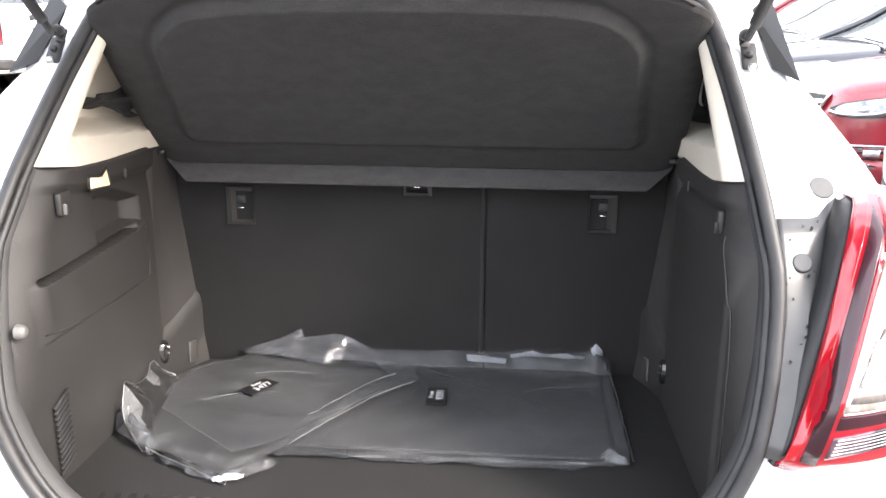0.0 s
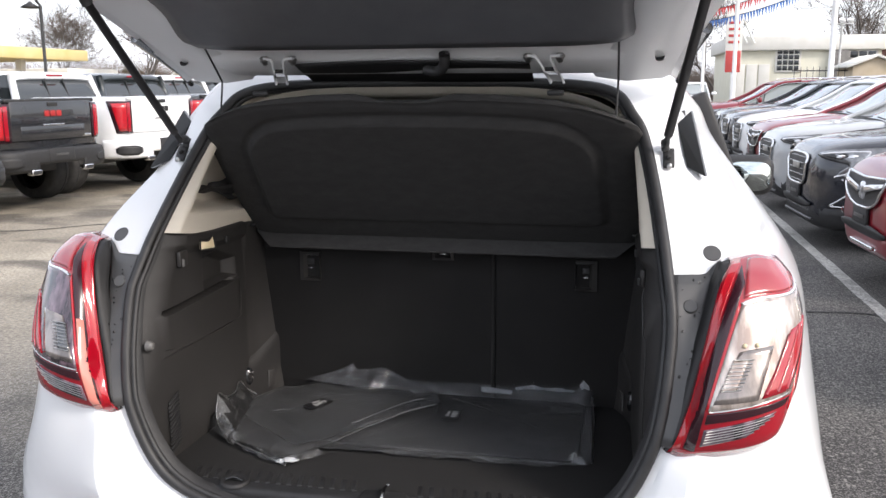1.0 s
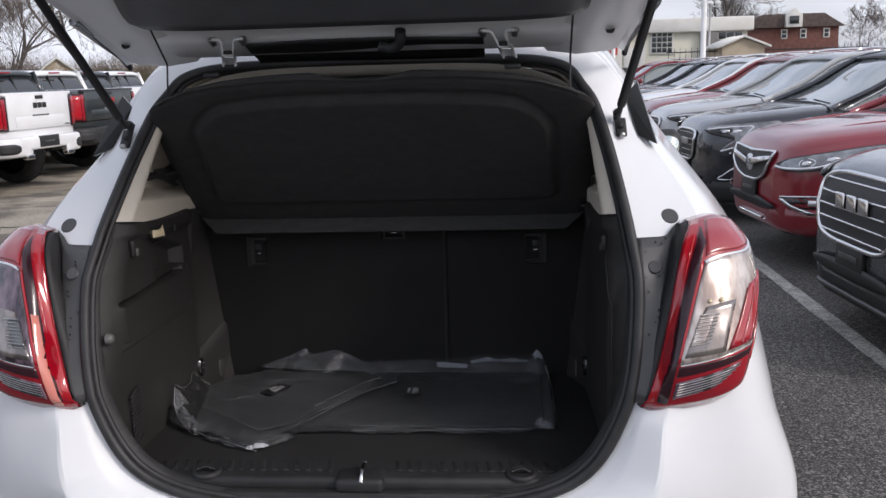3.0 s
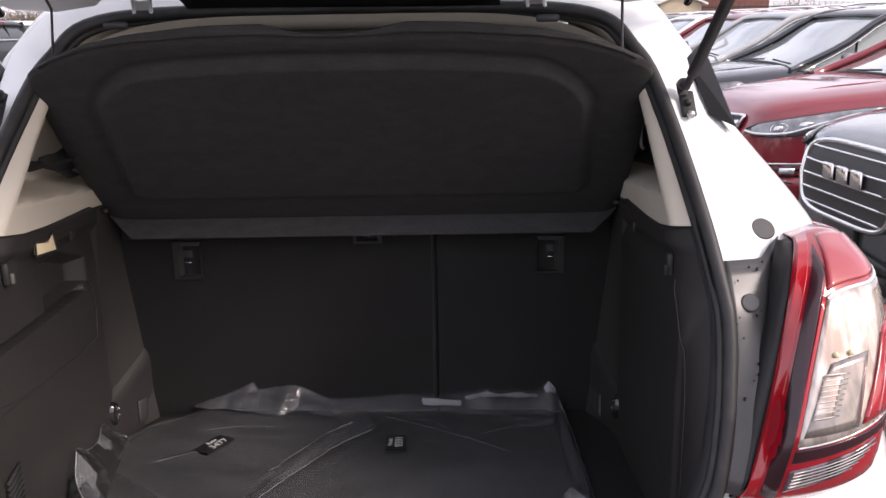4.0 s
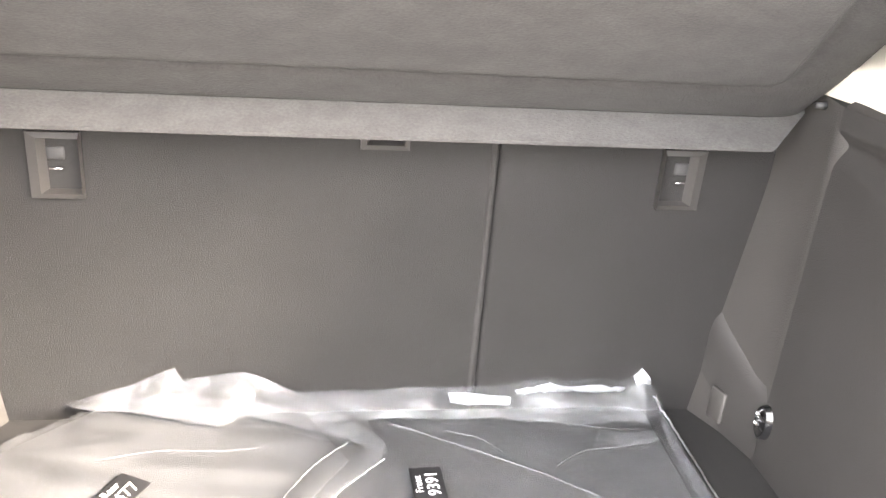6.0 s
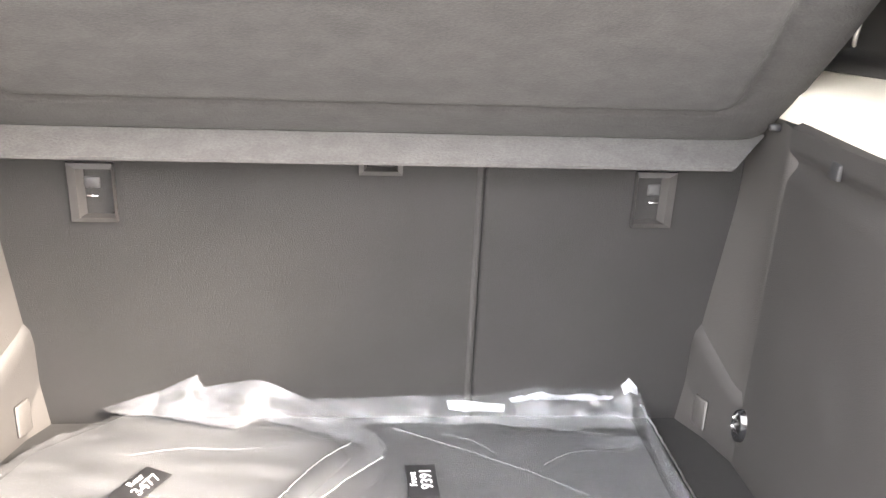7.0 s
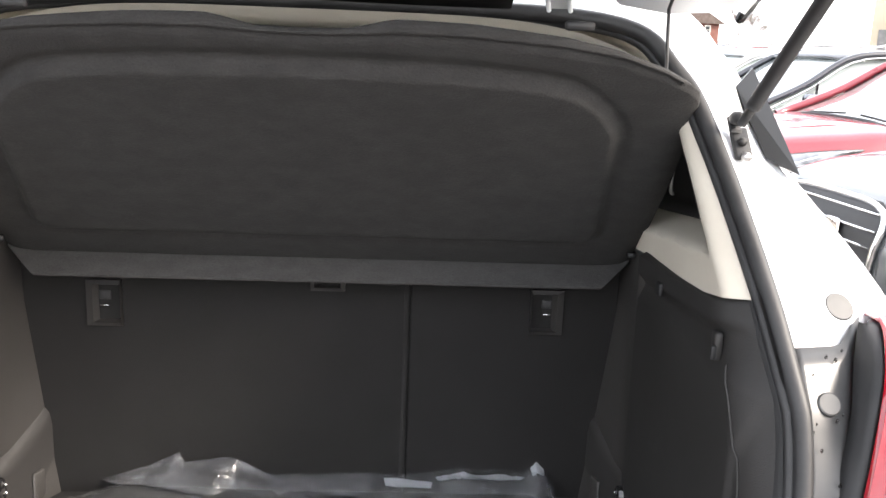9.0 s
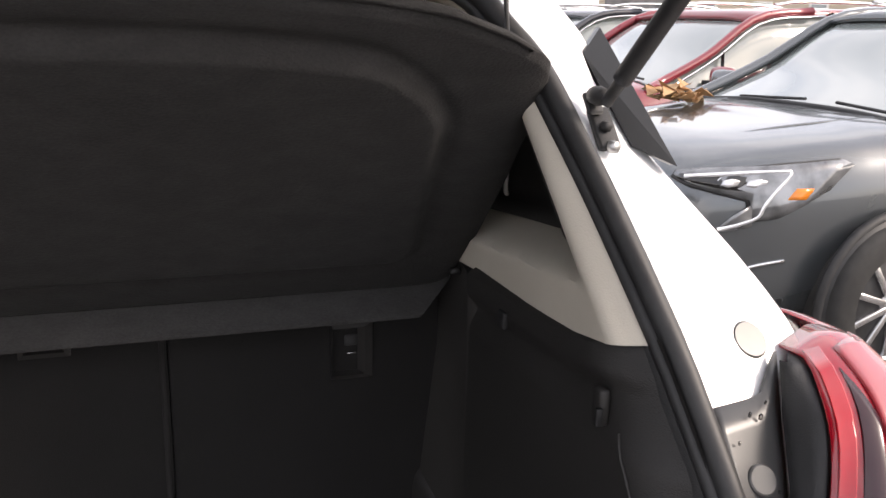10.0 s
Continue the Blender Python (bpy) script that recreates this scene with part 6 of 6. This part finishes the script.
        part("cab_pillar", tube([(.93 * sx, 2.02, 1.34), (.86 * sx, 2.20, 1.86)], .06, 8), color, t)
        part("cab_pillar", tube([(.93 * sx, 3.1, 1.34), (.85 * sx, 3.15, 1.86)], .045, 8), color, t)
        part("windscreen_pillar", tube([(.93 * sx, 4.6, 1.30), (.82 * sx, 3.85, 1.86)], .045, 8), color, t)
        part("door_mirror", box((.24, .12, .22), (1.16 * sx, 4.0, 1.38), .04, seg=3), BLACK, t)
        part("roof_marker", tube([(.30 * sx, 2.25, 1.96), (.30 * sx, 2.25, 2.06)], .008, 6), LAMP_LED, t)
    part("underbody", box((1.5, 4.7, .20), (0, 3.05, .56), .03), BLACK, t)
    bp = part("rear_bumper", box((1.30, .16, .20), (0, -.07, .755), .04, seg=3), BLACK if dark else color, t)
    part("plate_recess", box((.46, .03, .17), (0, -.142, .770), .01), BLACK, bp)
    part("plate_bar", box((.22, .004, .03), (0, -.159, .770), .001), GREY_PLATE, bp)
    rows = [[(x * w, y, z) for x in np.linspace(-1, 1, 13)] for y, z, w in ((2.00, 1.40, .92), (2.20, 1.84, .84), (2.5, 1.88, .83), (3.8, 1.88, .82), (4.65, 1.30, .92))]
    part("cab_glass", loft(rows), GLASS_DARK, t, "dark tinted cab glass")
    for sx in (1, -1):
        part("side_glass", loft([[(sx * .955, y, 1.33), (sx * .875, min(max(y, 2.2), 3.85), 1.86)] for y in (2.0, 2.8, 3.6, 4.6)]), GLASS_DARK, t)
    rows = [[(x * w, y, z - .045 * abs(x) ** 6) for x in np.linspace(-1, 1, 17)] for y, z, w in ((2.14, 1.825, .855), (2.22, 1.895, .87), (2.6, 1.92, .89), (3.5, 1.92, .88), (3.95, 1.86, .86))]
    part("roof", thicken(loft(rows), .05), color, t)
    part("stop_lamp", box((.34, .03, .03), (0, 2.135, 1.855), .006), RED_LENS, t)
    part("window_divider", tube([(.22, 2.0, 1.36), (.20, 2.165, 1.80)], .012, 6), BLACK, t)
    part("window_divider", tube([(-.22, 2.0, 1.36), (-.20, 2.165, 1.80)], .012, 6), BLACK, t)
    return t


TRUCK_RZ = 81.0
trucks = {}
TR = [(-6.74, 8.34, BLACK_PAINT, "black", True), (-6.54, 10.68, WHITE, "white", False), (-6.60, 13.07, NAVY_PAINT, "slate", True), (-6.93, 15.45, WHITE, "white", False), (-7.42, 17.88, NAVY_PAINT, "slate", True), (-7.70, 20.31, WHITE, "white", False), (-6.20, 5.67, NAVY_PAINT, "slate", True)]
for x, y, col, word, dk in TR:
    at = pose(x, y, 0, 0, 0, TRUCK_RZ)
    if word not in trucks:
        trucks[word] = pickup(col, word + " pickup truck parked tail out", dk)
        trucks[word].scale = (.94, .94, .94)
        trucks[word].matrix_basis = at @ Matrix.Scale(.94, 4)
    else:
        copy_thing(trucks[word], at)


# ---- buildings ----
STUCCO = textured("cream_stucco", (0.70, 0.68, 0.56), (0.75, 0.73, 0.61), 2, 0.9, bump=0.4, bump_scale=60)
FASCIA = textured("pale_fascia", (0.66, 0.65, 0.60), (0.72, 0.71, 0.67), 2, 0.8)
ROOF_GREY = textured("grey_shingle", (0.16, 0.155, 0.15), (0.24, 0.23, 0.22), 4, 0.9, bump=.5, bump_scale=30)
ROOF_BROWN = textured("brown_shingle", (0.075, 0.055, 0.048), (0.11, 0.085, 0.075), 3, 0.9, bump=.5, bump_scale=30)
BRICK = textured("red_brick_far", (0.135, 0.055, 0.043), (0.18, 0.080, 0.063), 3, 0.9, bump=.5, bump_scale=40)
TAN = textured("tan_siding", (0.46, 0.38, 0.27), (0.52, 0.44, 0.33), 2, 0.85)
BEIGE_WALL = textured("beige_block_wall", (0.50, 0.42, 0.31), (0.56, 0.48, 0.37), .8, 0.9, bump=.3, bump_scale=20)
YELLOW = textured("yellow_fascia", (0.62, 0.50, 0.22), (0.68, 0.56, 0.28), 1, 0.6)


def wall_window(parent, x, y, z, w, h, nx=4, nz=4):
    f = part("window", box((w + .16, .10, h + .16), (x, y, z), .02), FASCIA, parent)
    for i in range(nx):
        for j in range(nz):
            part("pane", box((w / nx - .05, .06, h / nz - .05), (x - w / 2 + w / nx * (i + .5), y - .04, z - h / 2 + h / nz * (j + .5)), .004), GLASS_DARK, f)
    return f


office = thing("office_building", "low cream stucco office with a flat roof", "building")
part("wall", box((6.9, 9.0, 3.15), (8.75, 49.5, 1.58), .02), STUCCO, office)
part("roof_edge", box((7.4, 9.6, .70), (8.75, 49.5, 3.50), .05), FASCIA, office, "pale flat roof edge")
part("wall_bay", box((.9, .4, 3.3), (10.3, 44.95, 1.65), .03), ROOF_GREY, office, "grey panelled bay")
wall_window(office, 7.95, 44.98, 2.70, 1.05, 1.05)
wall_window(office, 11.35, 44.98, 2.75, 1.2, .7, 3, 2)
for k in range(3):
    part("shopfront", box((.52, .08, 2.0), (5.70 + k * .58, 44.96, 1.5), .01), FASCIA, office)
for k in range(3):
    part("roof_brace", tube([(5.6 + k * .35, 44.6, 3.5), (4.9 + k * .35, 44.6, 4.9)], .05, 6), FASCIA, office)

shed = thing("garden_shed", "small tan shed with a low gable roof", "shed")
part("wall", slab([(-.95, 0), (.95, 0), (.95, 2.30), (0, 2.68), (-.95, 2.30)], 3.0, "y", 0, .01), TAN, shed)
for sx in (1, -1):
    part("roof", slab([(0, 2.70), (sx * 1.2, 2.22), (sx * 1.2, 2.32), (0, 2.80)], 3.4, "y", -.2, .005), FASCIA, shed)
shed.matrix_basis = pose(10.9, 40.5, 0)

brick = thing("brick_house", "red brick house with a brown roof and a white dormer", "house")
part("wall", box((9.0, 8.0, 5.0), (28.3, 95, 2.5), .02), BRICK, brick)
part("roof", slab([(23.3, 4.9), (33.3, 4.9), (31.2, 6.2), (25.4, 6.2)], 8.6, "y", 90.6, .02), ROOF_BROWN, brick)
dm = part("dormer", slab([(27.4, 4.9), (29.0, 4.9), (29.0, 6.1), (28.2, 6.75), (27.4, 6.1)], 3.0, "y", 90.2, .02), FASCIA, brick, "white gabled dormer")
part("dormer_pane", box((.9, .08, .75), (28.2, 90.16, 5.6), .01), GLASS_DARK, dm)
for x in (27.5, 29.35, 31.6):
    wall_window(brick, x, 90.97, 4.28, .46, .78, 1, 2)

hall = thing("long_building", "long beige block building with small windows", "building")
ha = -32.0
part("wall", box((44, 10, 5.2), (0, 5, 2.6), .03), BEIGE_WALL, hall)
part("parapet", box((44.4, 10.4, .3), (0, 5, 5.3), .03), FASCIA, hall)
for k in range(15):
    w_ = part("window", box((.85, .10, .85), (-17 + k * 2.4, -.03, 2.15), .02), FASCIA, hall)
    part("pane", box((.62, .06, .66), (-17 + k * 2.4, -.07, 2.15), .01), GLASS_SKY, w_)
part("door_frame", box((3.4, .1, 3.0), (-20.0, -.03, 1.5), .02), ROOF_GREY, hall)
hall.matrix_basis = pose(39.5, 26.5, 0, 0, 0, ha)

canopy = thing("fuel_canopy", "yellow flat canopy on posts", "canopy")
part("deck", box((11, 7, .55), (-33.5, 38, 3.2), .05), YELLOW, canopy)
for x in (-37.5, -29.5):
    part("post", box((.35, .35, 3.0), (x, 38, 1.5), .02), FASCIA, canopy)
kiosk = thing("kiosk", "low grey-white kiosk building under the canopy", "building")
part("wall", box((9, 5, 2.6), (-34.5, 45, 1.3), .03), FASCIA, kiosk)
part("window_band", box((7, .1, 1.2), (-34.5, 42.45, 1.5), .02), GLASS_DARK, kiosk)
cottage = thing("cottage", "far cottage with a brown gable roof", "house")
part("wall", slab([(-1.9, 0), (1.9, 0), (1.9, 1.72), (0, 3.16), (-1.9, 1.72)], 5.0, "y", 0, .01), TAN, cottage)
for sx in (1, -1):
    part("roof", slab([(0, 3.18), (sx * 2.3, 1.44), (sx * 2.3, 1.56), (0, 3.30)], 5.4, "y", -.15, .005), ROOF_BROWN, cottage)
    part("barge_board", slab([(0, 3.14), (sx * 2.3, 1.40), (sx * 2.3, 1.56), (0, 3.30)], .06, "y", -.22, .005), FASCIA, cottage)
wall_window(cottage, 0, -.02, 2.1, .5, .6, 1, 2)
cottage.matrix_basis = pose(-30.4, 57, 0, 0, 0, 27)

# ---- poles, fence, signs ----
POLE = textured("white_pole_paint", (0.66, 0.66, 0.65), (0.74, 0.74, 0.73), 5, 0.5)
for x, y, r in ((6.90, 30.0, .10), (3.95, 31.0, .075), (3.05, 33.0, .06)):
    pl = part("light_pole", tube([(x, y, 0), (x, y, 9.5)], r, 12, r2=r * .8), POLE, None)
    tagged(pl, "tall white steel light pole", "pole", group="light poles")
fl = thing("flood_lamp", "twin white floodlights on a far pole", "lamp")
for k in (-.35, 0, .35):
    part("lamp_head", box((.26, .3, .15), (10.0 + k, 43.5, 4.45), .04, (18, 0, 0)), POLE, fl)
part("lamp_arm", box((1.0, .06, .06), (10.0, 43.5, 4.30), .01), POLE, fl)
part("lamp_post", tube([(10.0, 43.5, 0), (10.0, 43.5, 4.30)], .05, 8), POLE, fl)
lp = thing("street_lamp", "dark post lamp with a flared head", "lamp")
part("post", tube([(-24.5, 33, 0), (-24.5, 33, 5.0), (-24.7, 33, 5.25)], .07, 8), BLACK, lp)
part("head", lathe([(.05, .25), (.12, .18), (.42, 0), (.36, -.03), (0, -.04)], 16, "z", (-25.0, 33, 4.95)), BLACK, lp)
fence = thing("iron_fence", "black iron railing along the lot", "fence")
for z in (.4, 2.12):
    part("rail", box((12, .04, .05), (13.6, 41.5, z), .004), BLACK, fence)
for k in range(45):
    part("picket", box((.022, .022, 2.3), (7.7 + k * .268, 41.5, 1.15), .003), BLACK, fence)
sign = thing("banner_sign", "tall red and white banner sign", "sign")
RED_SIGN = textured("red_sign", (0.45, 0.05, 0.05), (0.52, 0.08, 0.07), 2, 0.6)
part("panel", box((.75, .08, 2.9), (5.15, 43, 3.6), .02), FASCIA, sign)
part("red_field", box((.68, .02, 1.0), (5.15, 42.95, 2.6), .005), RED_SIGN, sign)
for k in range(4):
    part("sign_bar", box((.5, .02, .12), (5.15, 42.95, 3.5 + k * .3), .004), RED_SIGN, sign)
part("post", box((.12, .12, 2.2), (5.15, 43.05, 1.1), .01), POLE, sign)
PENN = [textured("pennant_" + n_, c, tuple(v * .85 for v in c), 4, .6) for n_, c in (("red", (.5, .05, .05)), ("white", (.75, .75, .75)), ("blue", (.06, .16, .45)))]
bunt = thing("bunting", "strings of red, white and blue pennants", "bunting")
random.seed(2)
for row, (za, zb, mats) in enumerate(((7.9, 4.05, 0), (8.3, 4.35, 1), (7.3, 3.7, 2))):
    a, b = Vector((10.5, 33, za)), Vector((2.5, 32, zb))
    line = []
    for k in range(41):
        t = k / 40
        line.append(a.lerp(b, t) - Vector((0, 0, 1.4 * 4 * t * (1 - t) * .5)))
    part("string", tube(line, .012, 5), BLACK, bunt)
    for k in range(40):
        for q in range(2):
            p = line[k].lerp(line[k + 1], q * .5)
            d = Vector((random.uniform(-.05, .05), random.uniform(-.08, .08), -.30))
            bm = bmesh.new()
            bm.faces.new([bm.verts.new(c) for c in (p, p + (line[k + 1] - line[k]) * .45, p + (line[k + 1] - line[k]) * .22 + d)])
            part("pennant", thicken(bm, .004), PENN[mats], bunt, smooth=False)

# ---- bare trees ----
BARK = textured("grey_bark", (0.065, 0.056, 0.05), (0.11, 0.098, 0.088), 8, 0.95, bump=.6, bump_scale=30)
# twig brown lightened, which puts the haze of distance into the colour
TWIG = textured("hazed_brown_twig", (0.10, 0.080, 0.068), (0.15, 0.125, 0.108), 3, 0.95)


def bare_tree(name, seed, height, label):
    """A leafless tree: limbs fork again and again into fine twigs."""
    random.seed(seed)
    limbs, twigs = bmesh.new(), bmesh.new()
    t = thing(name, label, "tree", group="bare trees")

    def bar(bm, pts, r0, r1, sides):
        rings = []
        n = len(pts)
        for k, p in enumerate(pts):
            d = (pts[min(k + 1, n - 1)] - pts[max(k - 1, 0)]).normalized()
            s = d.orthogonal().normalized()
            u = d.cross(s)
            r = r0 + (r1 - r0) * k / (n - 1)
            rings.append([bm.verts.new(p + (s * math.cos(2 * math.pi * q / sides) + u * math.sin(2 * math.pi * q / sides)) * r) for q in range(sides)])
        for a, b in zip(rings, rings[1:]):
            for q in range(sides):
                bm.faces.new((a[q], a[(q + 1) % sides], b[(q + 1) % sides], b[q]))

    def grow(p, d, length, r, level):
        n = 5 if level < 4 else 3
        pts = [p]
        bend = Vector((random.gauss(0, .10), random.gauss(0, .10), random.uniform(-.02, .10)))
        for k in range(n):
            d = (d + bend + Vector((random.gauss(0, .09), random.gauss(0, .09), random.gauss(0, .06)))).normalized()
            p = p + d * length / n
            pts.append(p)
        r1 = r * (.72 if level == 0 else .45)
        bar(limbs if level < 3 else twigs, pts, r, max(r1, .009), 7 if level < 2 else (4 if level < 4 else 3))
        if level >= 6 or length < .22:
            return
        many = (4 if level == 0 else 3) + random.choice((0, 0, 1))
        for q in range(many):
            k = n if q == 0 else random.randint(min(n, 2 if level else 4), n)
            side = Vector((random.gauss(0, 1), random.gauss(0, 1), random.gauss(.25, .5))).normalized()
            dd = (pts[k] - pts[k - 1]).normalized()
            nd = (dd + side * (random.uniform(.25, .45) if q == 0 else random.uniform(.55, 1.0))).normalized()
            grow(pts[k], nd, length * random.uniform(.60, .84), max(r1 * random.uniform(.62, .9), .010), level + 1)

    grow(Vector((0, 0, 0)), Vector((0, 0, 1)), height * .27, height * .0095, 0)
    part("trunk", limbs, BARK, t)
    part("crown", twigs, TWIG, t)
    return t


TREES = [bare_tree("bare_tree", 3, 11.0, "leafless grey-brown tree with fine twigs"), bare_tree("bare_tree", 12, 11.0, "leafless spreading tree with many twigs")]
TREES[0].matrix_basis = pose(-30.0, 51, 0) @ Matrix.Scale(1.35, 4)
TREES[1].matrix_basis = pose(16.0, 61, 0, 0, 0, 40) @ Matrix.Scale(1.35, 4)
for k, x, y, s, rz in ((1, -24.0, 49, 1.5, 40), (0, -34.0, 50, .75, 110), (1, -27.0, 44, .8, 200), (0, -14, 44, .9, 300), (1, -38, 56, .8, 30), (0, 6.5, 66, 1.1, 75), (1, 3.0, 70, 1.0, 150), (0, 38, 96, .9, 20), (1, -9, 58, .9, 80), (0, 18.5, 78, 1.0, 10), (1, 32, 120, 1.0, 60), (1, -2, 75, .9, 30)):
    copy_thing(TREES[k], pose(x, y, 0, 0, 0, rz) @ Matrix.Scale(s, 4)).scale = (s, s, s)


def scrub(name, seed, x0, x1, y, h, mat, label, n=900):
    random.seed(seed)
    bm = bmesh.new()
    for _ in range(n):
        x = random.uniform(x0, x1)
        hh = h * (.55 + .5 * noise.noise(Vector((x * .22, seed, 0))) + random.uniform(-.1, .2))
        p = Vector((x, y + random.uniform(-1.5, 1.5), 0))
        d = Vector((random.gauss(0, .55), random.gauss(0, .4), 1)).normalized()
        for k in range(4):
            q = p + d * hh * random.uniform(.35, 1)
            s = Vector((random.uniform(.02, .07), 0, 0))
            vs = [bm.verts.new(v) for v in (p - s * .3, p + s * .3, q)]
            bm.faces.new(vs)
            c = p.lerp(q, random.uniform(.5, 1))
            e = Vector((random.gauss(0, .25), random.gauss(0, .25), random.uniform(.1, .5)))
            vs = [bm.verts.new(v) for v in (c, c + s * .6, c + e)]
            bm.faces.new(vs)
            d = (d + Vector((random.gauss(0, .45), random.gauss(0, .3), 0))).normalized()
    ob = part(name, bm, mat, None, smooth=False)
    return tagged(ob, label, "bushes", kind="stuff")


SCRUB = textured("russet_twig", (0.15, 0.108, 0.085), (0.23, 0.170, 0.138), 2, 0.95)
scrub("bare_scrub", 1, -60, -8, 66, 6.6, SCRUB, "tangle of brown leafless bushes", 15000)
scrub("bare_scrub", 2, 2, 60, 112, 8.0, TWIG, "far line of brown leafless trees", 5000)
EVER = textured("dull_evergreen", (0.085, 0.080, 0.042), (0.13, 0.12, 0.066), 2, .9)
scrub("evergreen_bushes", 5, -40, -22, 54, 4.4, EVER, "dull green bushes between bare trees", 4200)
scrub("bare_scrub", 7, -10, 12, 90, 6.5, TWIG, "far line of brown leafless trees", 2500)
